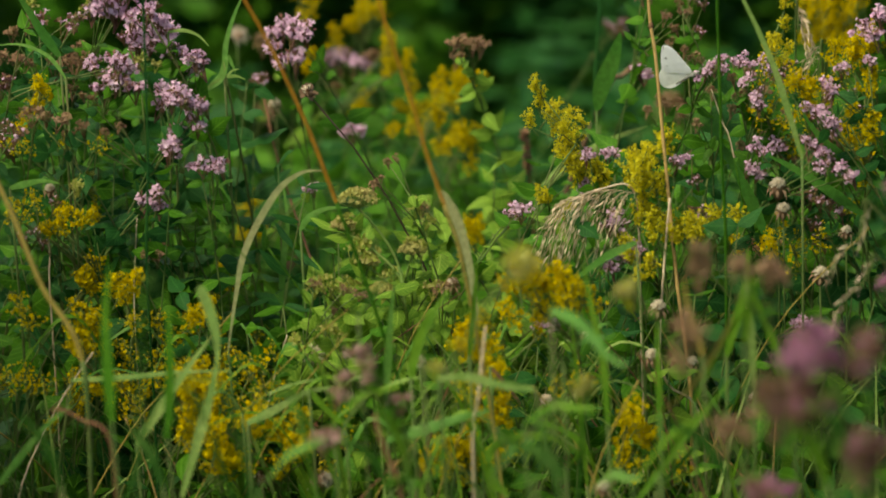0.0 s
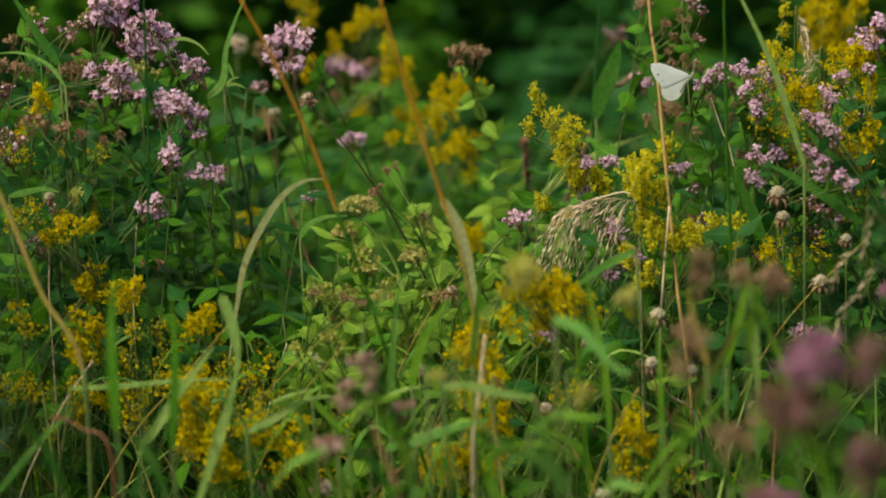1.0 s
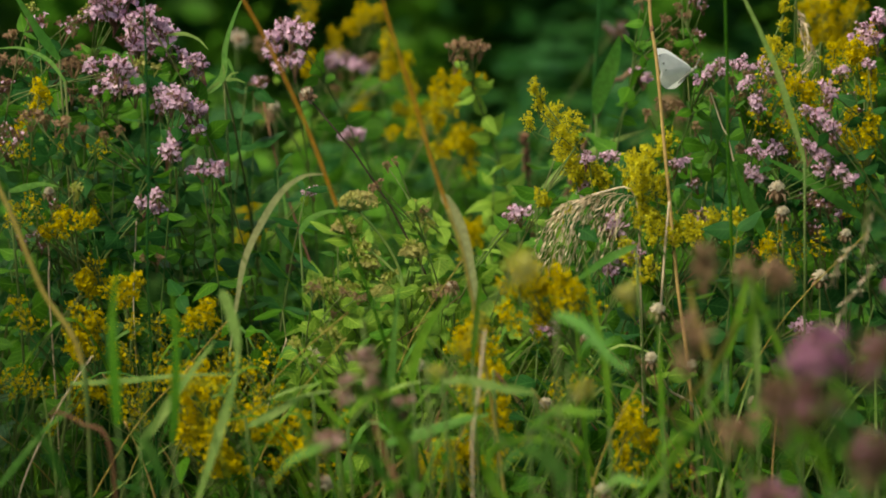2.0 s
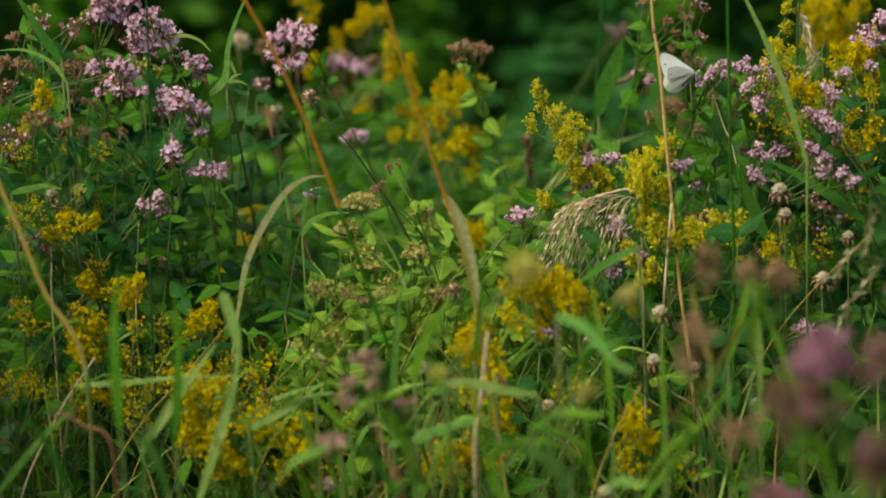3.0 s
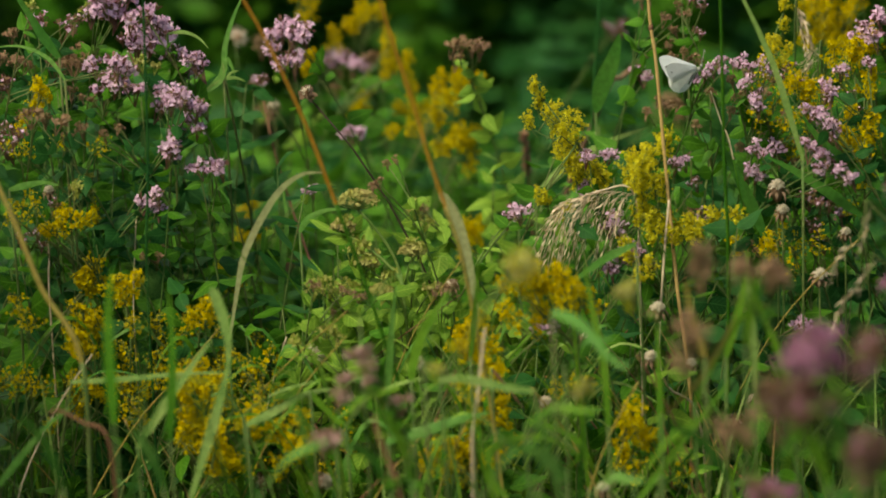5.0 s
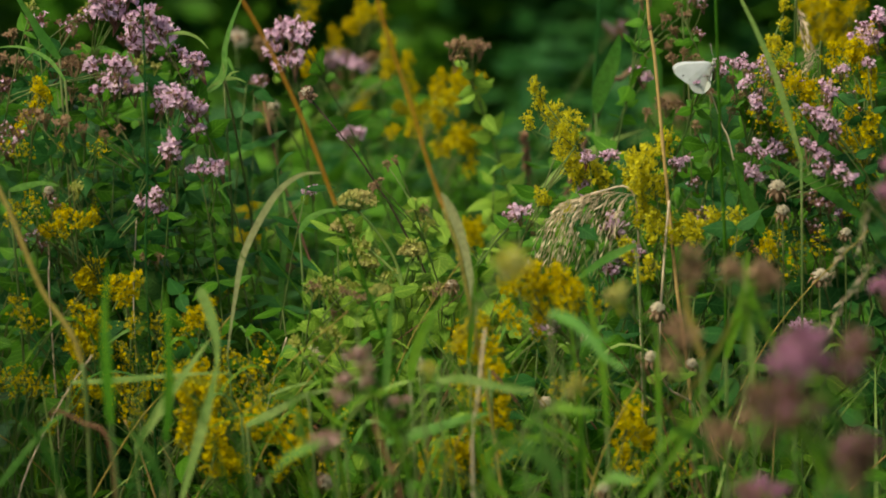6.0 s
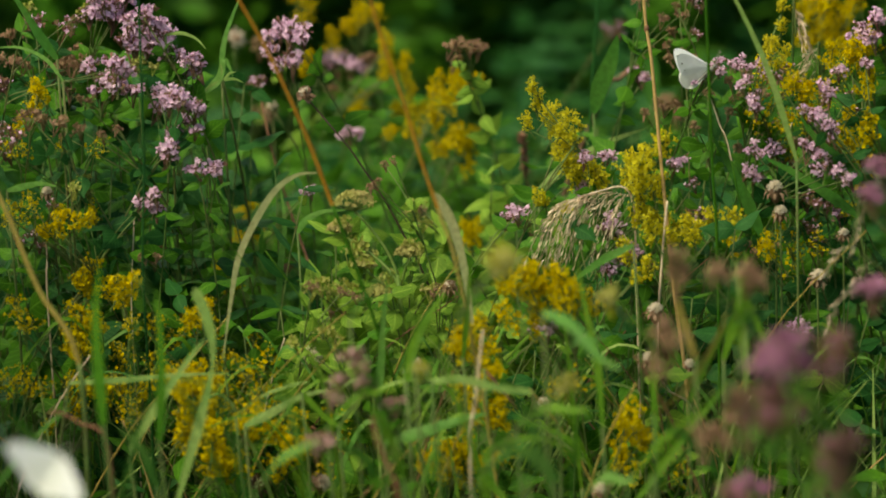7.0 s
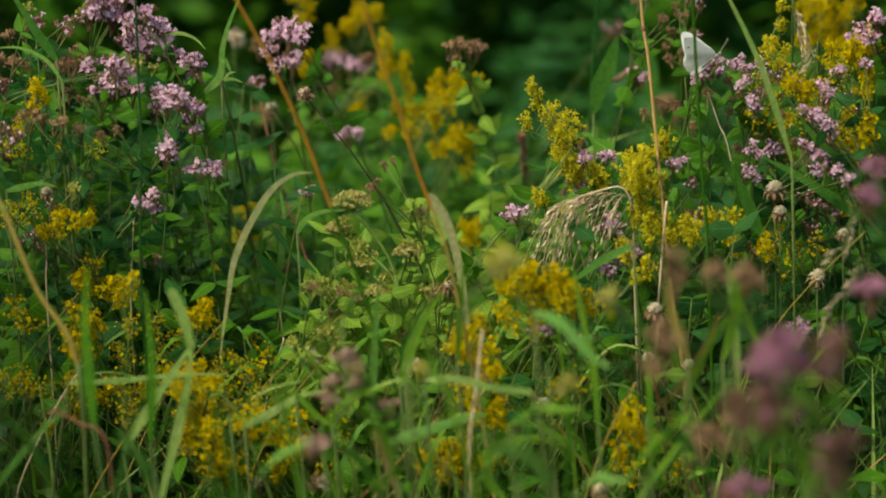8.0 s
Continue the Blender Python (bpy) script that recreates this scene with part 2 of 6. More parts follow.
def leaf_pairs(parent, pts, t0, t1, pairs, size, key="green", narrow=False, rise=0.5, rng=RNG, taper=0.5, small_shoots=False):
    bank = (NARROW if narrow else LEAVES)[key]
    w = rng.random() * 6.28
    for k in range(pairs):
        t = t0 + (t1 - t0) * (k + rng.uniform(-0.2, 0.2)) / max(1, pairs - 1)
        p, d = along(pts, t)
        a = d.orthogonal().normalized()
        a = Matrix.Rotation(w + k * 1.57 + rng.uniform(-0.3, 0.3), 3, d) @ a
        for s in (1, -1):
            if rng.random() < 0.06:
                continue
            way = a * s + d * (rise + rng.uniform(-0.75, 0.35)) + Vector((rng.uniform(-.3, .3), rng.uniform(-.3, .3), 0))
            face = d * 0.7 + Vector((rng.gauss(-0.1, 0.55), rng.gauss(-0.65, 0.5), rng.gauss(0, 0.25)))
            sz = size * (1 - taper * (k / max(1, pairs - 1))) * rng.uniform(0.75, 1.2)
            part("leaf", rng.choice(bank), parent, turned(p, way, face, sz))


# ---- flower heads ----


def oregano_head_mesh(seed, flower, count, bracts=46, r=0.0075, bract_mat=None):
    """A domed cluster of small four-lobed flowers among dark bracts; its x is the way up."""
    rng = random.Random(seed)
    g = Geo()
    X = Vector((1, 0, 0))
    centres = [Vector((rng.uniform(-0.3, 0.75), *(rng.uniform(-1, 1) for _ in range(2)))) * r * 0.75 for _ in range(6)]
    for k in range(6):
        g.tube([Vector((-r * 1.6, 0, 0)), Vector((-r * 0.7, centres[k].y * 0.5, centres[k].z * 0.5)), centres[k]], 0.00045, 0.0003, 4, 1)
    for k in range(bracts):
        c = rng.choice(centres)
        n = (Vector((rng.gauss(0.25, 0.6), rng.gauss(0, 1), rng.gauss(0, 1)))).normalized()
        g.petal(c + n * r * rng.uniform(0.05, 0.35), (n + X * 0.5).normalized(), n.orthogonal(), r * rng.uniform(0.32, 0.5), r * 0.24, 1)
    for k in range(count):
        c = centres[k % 6]
        n = (Vector((rng.gauss(0.5, 0.6), rng.gauss(0, 1), rng.gauss(0, 1)))).normalized()
        p = c + n * r * rng.uniform(0.42, 0.66)
        g.tube([c + n * r * 0.2, p], 0.0004, 0.0007, 4, 0)
        g.star(p, (n + X * 0.15).normalized(), rng.uniform(0.0017, 0.0026), 4, rng.uniform(0.0, 0.7), 0, rng)
    return g.mesh("flower_head", flower, bract_mat or M_BRACT)


HEADS = {"pink": [oregano_head_mesh(k, M_PINK, 42 - 3 * k, 44, r=0.0080) for k in range(5)],
         "purple": [oregano_head_mesh(20 + k, M_PURPLE, 46, 18) for k in range(3)],
         "faded": [oregano_head_mesh(40 + k, M_FADED, 9, 70, bract_mat=M_FADED) for k in range(3)],
         "dusty": [oregano_head_mesh(95 + k, M_DUSTY, 24, 40, bract_mat=M_FADED) for k in range(2)],
         "pale": [oregano_head_mesh(80 + k, M_UMBEL, 26, 30, bract_mat=M_YELLOWGREEN) for k in range(2)],
         "green": [oregano_head_mesh(90 + k, M_UMBEL, 8, 80, bract_mat=M_BUDGREEN) for k in range(3)],
         "dark": [oregano_head_mesh(70 + k, M_PURPLE, 6, 80) for k in range(3)],
         "bud": [oregano_head_mesh(60 + k, M_PINK, 6, 70) for k in range(3)]}


def spray_mesh(seed, length, width, flowers, flower=M_YELLOW, bud=0.2):
    """A small panicle of tiny four-petalled flowers on forked side branches; its x is the way up."""
    rng = random.Random(seed)
    g = Geo()
    axis = [Vector((length * t, width * 0.1 * math.sin(3 * t + seed), width * 0.1 * math.cos(2.3 * t + seed))) for t in (0, .25, .5, .75, 1)]
    g.tube([Vector((-length * 0.5, 0, 0))] + axis, 0.0005, 0.0003, 4, 1)
    n = 9
    for k in range(n):
        t = 0.05 + 0.95 * k / n
        p, d = along(axis, t)
        w = k * 2.4 + rng.uniform(-0.5, 0.5)
        reach = width * (1 - 0.55 * t ** 1.6) * rng.uniform(0.5, 1.15) * 0.5
        way = Vector((rng.uniform(0.2, 0.9), math.cos(w), math.sin(w))).normalized()
        end = p + way * reach
        g.tube([p, p.lerp(end, 0.5) + Vector((-0.0005, 0, 0)), end], 0.0003, 0.0002, 3, 1)
        for j in range(flowers // n):
            c = p.lerp(end, rng.uniform(0.35, 1.1)) + Vector((rng.gauss(0, 1), rng.gauss(0, 1), rng.gauss(0, 1))) * 0.0013
            nn = Vector((rng.gauss(0.5, 0.7), rng.gauss(0, 1), rng.gauss(0, 1))).normalized()
            if rng.random() < bud:
                g.ball(c, rng.uniform(0.0004, 0.0006), 1.1, 2, 3, 4)
            else:
                g.star(c, nn, rng.uniform(0.0010, 0.0015), 4, rng.uniform(-0.1, 0.5), 0, rng)
    return g.mesh("flower_spray", flower, M_STEM, M_YELLOWGREEN)


SPRAYS = {"gold": [spray_mesh(100 + k, 0.014 + 0.001 * k, 0.015 + 0.0006 * (k % 3), 150) for k in range(6)],
          "lemon": [spray_mesh(110 + k, 0.014 + 0.001 * k, 0.014 + 0.0006 * (k % 3), 165, M_LEMON, 0.25) for k in range(6)],
          "thin": [spray_mesh(120 + k, 0.014 + 0.001 * k, 0.019, 62, M_YELLOW, 0.4) for k in range(6)]}


def seed_head_mesh(seed, r, kind):
    rng = random.Random(seed)
    g = Geo()
    if kind == "fluff":
        g.ball((0, 0, 0), r * 0.45, 0.8, 1)
        for k in range(110):
            n = Vector((abs(rng.gauss(0.4, 0.7)) - 0.2, rng.gauss(0, 1), rng.gauss(0, 1))).normalized()
            g.tube([n * r * 0.35, n * r * rng.uniform(0.85, 1.1)], 0.00035, 0.00012, 3, 0)
    elif kind == "bud":
        ring = [(-1.9, 0.22), (-1.5, 0.5), (-0.9, 0.66), (-0.2, 0.78), (0.15, 0.7)]
        pts = [Vector((r * x, r * q * math.cos(w * math.pi / 4), r * q * math.sin(w * math.pi / 4))) for x, q in ring for w in range(8)]
        g.add(pts, [(i * 8 + k, i * 8 + (k + 1) % 8, i * 8 + 8 + (k + 1) % 8, i * 8 + 8 + k) for i in range(4) for k in range(8)], 1)
        for k in range(9):
            w = 2 * math.pi * k / 9 + rng.uniform(-.2, .2)
            o = Vector((0, math.cos(w), math.sin(w)))
            c = Vector((-r * 0.3, 0, 0)) + o * r * 0.7
            g.strip([c, c + o * r * 0.5 + Vector((-r * 0.1, 0, 0)), c + o * r * rng.uniform(0.4, 0.8) + Vector((-r * rng.uniform(0.7, 1.3), 0, 0))], r * 0.4, (0, -o.z, o.y), 0.3, lance, 1)
        for k in range(130):
            n = Vector((abs(rng.gauss(0.5, 0.6)), rng.gauss(0, .7), rng.gauss(0, .7))).normalized()
            g.tube([n * r * 0.3, n * r * rng.uniform(0.8, 1.02)], 0.0005, 0.0002, 3, 0)
    else:
        g.ball((0, 0, 0), r * 0.62, 0.9, 1)
        for k in range(46):
            n = Vector((rng.gauss(0.1, 0.8), rng.gauss(0, 1), rng.gauss(0, 1))).normalized()
            g.petal(n * r * 0.45, (n + Vector((0.6, 0, 0))).normalized(), n.orthogonal(), r * 0.7, r * 0.32, 1)
        for k in range(40):
            n = Vector((1, rng.gauss(0, 0.6), rng.gauss(0, 0.6))).normalized()
            g.tube([n * r * 0.4, n * r * 0.95], 0.0003, 0.0002, 3, 0)
    return g.mesh("seed_head", M_CREAM, M_SEEDBROWN)


SEEDS = {k: [seed_head_mesh(200 + i, 1.0 * r, k) for i in range(2)] for k, r in (("fluff", 0.009), ("bud", 0.0052), ("knap", 0.0062))}

# ---- plants ----
OREGANO_LABEL = {"pink": "flowering wild oregano with pale pink flower clusters in the meadow",
                 "purple": "wild oregano with purple-pink flower clusters at the meadow's edge",
                 "faded": "faded brownish pink oregano going to seed in the meadow",
                 "dusty": "dusty pink oregano heads fading before the meadow",
                 "pale": "pale yellowish green flower head on a thin stem",
                 "green": "oregano in pale green bud with light leaves",
                 "dark": "wild oregano with withered dark purple-brown flower clusters",
                 "bud": "wild oregano with dark reddish buds and few pink flowers"}


def oregano(heads, kind="pink", base=(0.0, 0.02), size=1.0, leaves=9, leaf=0.027, key="green", stem=None, seed=1, branch=0.06):
    """heads: the places of its flower clusters. One upright stem with leaf pairs, forked near the top."""
    rng = random.Random(seed * 977 + len(heads))
    heads = [Vector(h) for h in heads]
    top = max(heads, key=lambda h: h.z)
    cx = sum(h.x for h in heads) / len(heads)
    cy = sum(h.y for h in heads) / len(heads)
    foot = Vector((cx + base[0] + rng.uniform(-.15, .15), cy + base[1] + rng.uniform(0, .06), 0))
    e = thing("oregano_plant", foot.x, foot.y, OREGANO_LABEL[kind], "oregano", "oregano plants")
    g = Geo()
    main = bow((0, 0, 0), top - foot, 0.7, 12, (rng.uniform(-.045, .045), rng.uniform(-.02, .03)))
    g.tube(main, 0.0010, 0.0005, 5)
    twigs = []
    for h in heads:
        if h is top:
            continue
        z = max(0.08, h.z - branch * rng.uniform(0.8, 1.4))
        t = max(0.25, min(0.93, z / max(top.z, 0.05)))
        p, d = along(main, t)
        q = bow(p, h - foot, 0.35, 7)
        g.tube(q, 0.0006, 0.0004, 4)
        twigs.append(q)
    part("stem", g.mesh("stem", stem or M_STEM), e)
    for h in heads:
        up = Vector((rng.uniform(-.35, .35), rng.uniform(-.5, .2), 1))
        m = turned(h - foot, up, (rng.uniform(-1, 1), rng.uniform(-1, 1), 0.1), size * rng.uniform(0.85, 1.2))
        part("flower_head", rng.choice(HEADS[kind]), e, m)
    leaf_pairs(e, main, max(0.3, 1 - 0.17 / max(top.z, 0.2)), 0.94, leaves, leaf, key, rng=rng)
    for q in twigs:
        leaf_pairs(e, q, 0.4, 0.85, 1, leaf * 0.5, key, rng=rng)
    return e


def bedstraw(sprays, kind="gold", base=(0.0, 0.02), size=1.0, seed=1, whorls=2, lean=(0.0, 0.0)):
    """sprays: the places of the lower ends of its yellow panicles."""
    rng = random.Random(seed * 577 + len(sprays))
    sprays = [Vector(h) for h in sprays]
    top = max(sprays, key=lambda h: h.z)
    cx = sum(h.x for h in sprays) / len(sprays)
    cy = sum(h.y for h in sprays) / len(sprays)
    foot = Vector((cx + base[0] + rng.uniform(-.15, .15), cy + base[1] + rng.uniform(0, .06), 0))
    e = thing("bedstraw_plant", foot.x, foot.y, "yellow lady's bedstraw in full flower with thin stems", "bedstraw", "bedstraw plants")
    g = Geo()
    main = bow((0, 0, 0), top - foot, 0.6, 12, (rng.uniform(-.05, .05), rng.uniform(-.02, .03)))
    g.tube(main, 0.0008, 0.0005, 5)
    for h in sprays:
        if h is not top:
            t = max(0.2, min(0.92, (h.z - rng.uniform(0.03, 0.07)) / max(0.05, top.z)))
            p, d = along(main, t)
            g.tube(bow(p, h - foot, 0.4, 6), 0.0005, 0.0004, 4)
    part("stem", g.mesh("stem", M_STEM), e)
    for h in sprays:
        up = Vector((lean[0] + rng.uniform(-.7, .7), lean[1] + rng.uniform(-.6, .3), 1))
        part("flower_spray", rng.choice(SPRAYS[kind]), e,
             turned(h - foot, up, (rng.uniform(-1, 1), rng.uniform(-1, 1), 0.1), size * rng.uniform(0.85, 1.2)))
    for k in range(whorls):
        p, d = along(main, 0.72 + 0.2 * k / whorls)
        g = Geo()
        for j in range(7):
            w = 0.9 * j + k
            o = Vector((math.cos(w), math.sin(w), 0.25))
            g.strip([p, p + o * 0.006, p + o * 0.013 + Vector((0, 0, -0.002))], 0.0014, d.cross(o), 0.1, lance)
        part("leaf_whorl", g.mesh("leaf_whorl", M_LEAF), e)
    return e


def leafy_shoot(x, y, height, size=0.024, pairs=8, key="green", lean=(0, 0), seed=1, narrow=False):
    rng = random.Random(seed * 331)
    e = thing("leafy_shoot", x, y, {"green": "leafy green herb shoot with paired oval leaves", "light": "pale green leafy herb shoot with paired leaves",
                                    "dark": "dark green leafy herb shoot low in the meadow"}[key], "herb", "herb shoots")
    main = bow((0, 0, 0), (lean[0], lean[1], height), 0.6, 9, (rng.uniform(-.02, .02), rng.uniform(-.02, .02)))
    g = Geo()
    g.tube(main, 0.0009, 0.0005, 5)
    part("stem", g.mesh("stem", M_STEM), e)
    leaf_pairs(e, main, max(0.25, 1 - 0.13 / height), 1.0, pairs, size, key, narrow, 0.35, rng, 0.35)
    return e


def grass_blade(pts, width, mat, label, side=(1, 0.25, 0), fold=0.2, base=None, shape=None, name="grass_plant", group="grass blades", flat=False):
    """A single blade along pts, from its lower end up; it is carried down to the ground below its lower end."""
    pts = [Vector(p) for p in pts]
    foot = Vector((*(base or (pts[0].x + 0.01, pts[0].y + 0.03)), 0))
    e = thing(name, foot.x, foot.y, label, "grass", group)
    fine = smooth_path([p - foot for p in pts])
    g = Geo()
    if pts[0].z > 0.02:
        k = Geo()
        k.tube(bow((0, 0, 0), fine[0], 0.6, 6), 0.0011, 0.0009, 5)
        part("stem", k.mesh("stem", M_STEM), e)
    g.strip(fine, width, side, fold, shape or ((lambda t: blade_profile(t * 0.97)) if not flat else lance))
    part("blade", g.mesh("blade", mat), e)
    return e


def blunt(t):
    return (0.45 + 0.55 * min(1.0, t * 1.5)) * (1.0 if t < 0.9 else max(0.05, 1 - ((t - 0.9) / 0.1) ** 2 * 0.9))


def folded(t):
    """A blade that is pinched half-way up, where it turns over."""
    return (0.30 + 0.70 * min(1.0, abs(t - 0.48) / 0.25)) * (1.0 if t < 0.92 else max(0.05, 1 - ((t - 0.92) / 0.08) ** 2 * 0.9)) * min(1.0, 0.4 + 3 * t)


def smooth_path(pts, n=6):
    if len(pts) == 2:
        return [pts[0].lerp(pts[1], k / n) for k in range(n + 1)]
    out = []
    for i in range(len(pts) - 1):
        p0, p1, p2, p3 = pts[max(i - 1, 0)], pts[i], pts[i + 1], pts[min(i + 2, len(pts) - 1)]
        for k in range(n):
            t = k / n
            out.append(0.5 * ((2 * p1) + (p2 - p0) * t + (2 * p0 - 5 * p1 + 4 * p2 - p3) * t * t + (3 * p1 - p0 - 3 * p2 + p3) * t ** 3))
    out.append(pts[-1])
    return out


def stalk(pts, r0, r1, mat, label, name="grass_stalk", base=None, group="grass stalks", nodes=(), lower=None):
    pts = [Vector(p) for p in pts]
    foot = Vector((*(base or (pts[0].x + 0.005, pts[0].y + 0.02)), 0))
    e = thing(name, foot.x, foot.y, label, "grass stalk", group)
    path = smooth_path(bow((0, 0, 0), pts[0] - foot, 0.6, 4)[:-1] + [p - foot for p in pts], 5)
    g = Geo()
    if lower:
        cut = max(2, min(range(len(path)), key=lambda i: abs(path[i].z - lower[0])))
        g.tube(path[cut:], r0, r1, 7)
        k = Geo()
        k.tube(path[:cut + 1], r0 * 0.9, r0, 7)
        part("lower_stem", k.mesh("lower_stem", lower[1]), e, None, "dark green lower stem")
    else:
        g.tube(path, r0, r1, 7)
    part("stem", g.mesh("stem", mat), e)
    for z in nodes:
        q = min(path, key=lambda p: abs(p.z - z))
        k = Geo()
        k.ball(q, r0 * 1.25, 1.6)
        part("node", k.mesh("node", M_BROWN), e, None, "dark brown stem node")
    return e, path


def seed_plant(head, kind, mat=M_STEM, label="", size=1.0, base=(0.01, 0.03), way=(0, -0.3, 1), seed=1, leaves=0):
    head = Vector(head)
    foot = Vector((head.x + base[0], head.y + base[1], 0))
    e = thing("seed_head_plant", foot.x, foot.y, label, "seed head", "seed heads")
    path = bow((0, 0, 0), head - foot - Vector(way).normalized() * 0.004, 0.7, 10)
    g = Geo()
    g.tube(path, 0.0011, 0.0006, 5)
    part("stem", g.mesh("stem", mat), e)
    part("seed_head", SEEDS[kind][seed % 2], e, turned(head - foot, way, (1, 0, 0.1), size))
    if leaves:
        leaf_pairs(e, path, 0.3, 0.8, leaves, 0.018, "green", True)
    return e


# ---- ground ----
g = Geo()
N = 40
rr = [0.0] + [0.35 * 1.24 ** k for k in range(44)]
pts, faces = [Vector((0, 2.5, 0))], []
for i in range(1, len(rr)):
    for s in range(N):
        w = 2 * math.pi * s / N
        pts.append(Vector((rr[i] * math.cos(w), 2.5 + rr[i] * math.sin(w), 0)))
faces += [(0, 1 + s, 1 + (s + 1) % N) for s in range(N)]
for i in range(len(rr) - 2):
    for s in range(N):
        a, b = 1 + i * N, 1 + (i + 1) * N
        faces.append((a + s, b + s, b + (s + 1) % N, a + (s + 1) % N))
g.add(pts, faces)
ground = new("ground", g.mesh("ground", M_SOIL))
tagged(ground, "dark meadow soil under dense low plants", "ground", "", "structure")


# ---- undergrowth and background, too many to count ----


def stuff(name, mesh, label, category):
    return tagged(new(name, mesh), label, category, "", "stuff")


def leaf_mass(seed, count, xs, ys, height, size, mats, profile=ovate, width=0.5, keep=None):
    """Many leaves on leaning stems between the ground and height(x, y)."""
    rng = random.Random(seed)
    g = Geo()
    done = 0
    while done < count:
        x, y = rng.uniform(*xs), rng.uniform(*ys)
        if keep and not keep(x, y):
            continue
        h = height(x, y, rng)
        lean = Vector((rng.uniform(-.08, .08), rng.uniform(-.08, .08), h))
        foot = Vector((x, y, 0))
        path = bow(foot, foot + lean, 0.6, 6)
        slot = rng.randrange(len(mats))
        g.tube(path, 0.0014, 0.0006, 3, slot)
        k = max(4, int(h / 0.032))
        for j in range(k):
            p, d = along(path, 0.25 + 0.75 * j / k)
            for q in range(2):
                w = j * 1.57 + q * 3.14 + rng.uniform(-0.5, 0.5)
                s = size * rng.uniform(0.6, 1.25)
                o = Vector((math.cos(w), math.sin(w), rng.uniform(-0.2, 0.6))).normalized()
                dr = Vector((0, 0, -s * rng.uniform(0.0, 0.35)))
                g.strip([p, p + o * s * 0.3 + dr * 0.1, p + o * s * 0.65 + dr * 0.45, p + o * s + dr], s * width, o.cross(Vector((rng.gauss(0, 0.6), rng.gauss(-0.2, 0.6), 1))), 0.25, profile, slot)
        done += 1
    return g.mesh("leaves", *mats)


def grass_mass(seed, count, xs, ys, lo, hi, mats, keep=None, width=0.0045):
    rng = random.Random(seed)
    g = Geo()
    done = 0
    while done < count:
        x, y = rng.uniform(*xs), rng.uniform(*ys)
        if keep and not keep(x, y):
            continue
        h = rng.uniform(lo, hi)
        w = rng.random() * 6.28
        bend = rng.uniform(0.15, 1.15) * h
        o = Vector((math.cos(w), math.sin(w), 0))
        f = Vector((x, y, 0))
        tip_drop = rng.uniform(0.0, 0.3) * h * (bend / h)
        path = [f + o * bend * t * t + Vector((0, 0, h * t - tip_drop * t ** 3 * 1.5)) for t in (0, .2, .4, .6, .8, 1)]
        g.strip(path, width * rng.uniform(0.6, 1.4), o.cross(Vector((0, 0, 1))) + o * 0.2, 0.3, None, rng.randrange(len(mats)))
        done += 1
    return g.mesh("grass", *mats)


def clear_of_camera(x, y):
    return math.hypot(x, y) > 0.7 and not (abs(x) < 0.12 + 0.16 * y and -0.5 < y < 2.0)


stuff("undergrowth", leaf_mass(3, 1000, (-0.75, 0.75), (2.1, 2.9), lambda x, y, r: r.uniform(0.10, 0.30) + 0.10 * (y - 2.1), 0.030, (M_LEAF, M_LEAF_DARK, M_LEAF)),
      "dense low green leaves covering the meadow floor", "undergrowth")
stuff("front_herbs", leaf_mass(13, 240, (-0.22, 0.6), (1.75, 2.1), lambda x, y, r: r.uniform(0.16, 0.30), 0.028, (M_LEAF, M_LEAF_LIGHT, M_LEAF)),
      "low green herbs before the flowers", "herbs")
stuff("background_herbs", leaf_mass(4, 620, (-0.9, 0.9), (2.7, 3.9), lambda x, y, r: r.uniform(0.14, 0.42) * (0.8 + 0.5 * noise.noise((x * 4, y * 4, 0))), 0.05, (M_LEAF, M_LEAF_DARK, M_LEAF_DARK),
                                    keep=lambda x, y: noise.noise((x * 5, y * 5, 3)) > -0.3),
      "leafy green herbs behind the flowers", "herbs")
stuff("background_thicket", leaf_mass(5, 1150, (-1.3, 1.3), (3.8, 5.6), lambda x, y, r: r.uniform(0.35, 0.85), 0.062, (M_LEAF_DARK, M_LEAF, M_LEAF), width=0.45),
      "dark green leafy thicket behind the meadow", "thicket")
# herbs added out of view on the left, to shade the lower left flowers
stuff("edge_herbs", leaf_mass(15, 230, (-0.95, -0.44), (1.5, 2.4), lambda x, y, r: r.uniform(0.43, 0.69), 0.045, (M_LEAF, M_LEAF_DARK)),
      "tall dense green herbs added out of view to shade the flowers", "herbs")
# more added out of view on the right, to hold back sky light
stuff("edge_herbs", leaf_mass(16, 230, (0.44, 0.95), (1.6, 2.6), lambda x, y, r: r.uniform(0.5, 0.8), 0.045, (M_LEAF, M_LEAF_DARK)),
      "tall dense green herbs added out of view to shade the flowers", "herbs")
stuff("meadow_beyond", leaf_mass(6, 2600, (-4.0, 4.0), (-2.0, 7.5), lambda x, y, r: r.uniform(0.12, 0.4), 0.06, (M_LEAF, M_LEAF_DARK, M_LEAF_LIGHT),
                                 keep=lambda x, y: clear_of_camera(x, y) and not (abs(x) < 0.95 and 1.2 < y < 6)), "green meadow herbs all round", "herbs")
stuff("meadow_grass", grass_mass(7, 1300, (-0.8, 0.8), (1.95, 3.0), 0.14, 0.40, (M_GRASS, M_GRASS, M_GRASS_BLUE, M_GRASS_PALE)),
      "green meadow grass between the herbs", "grass")
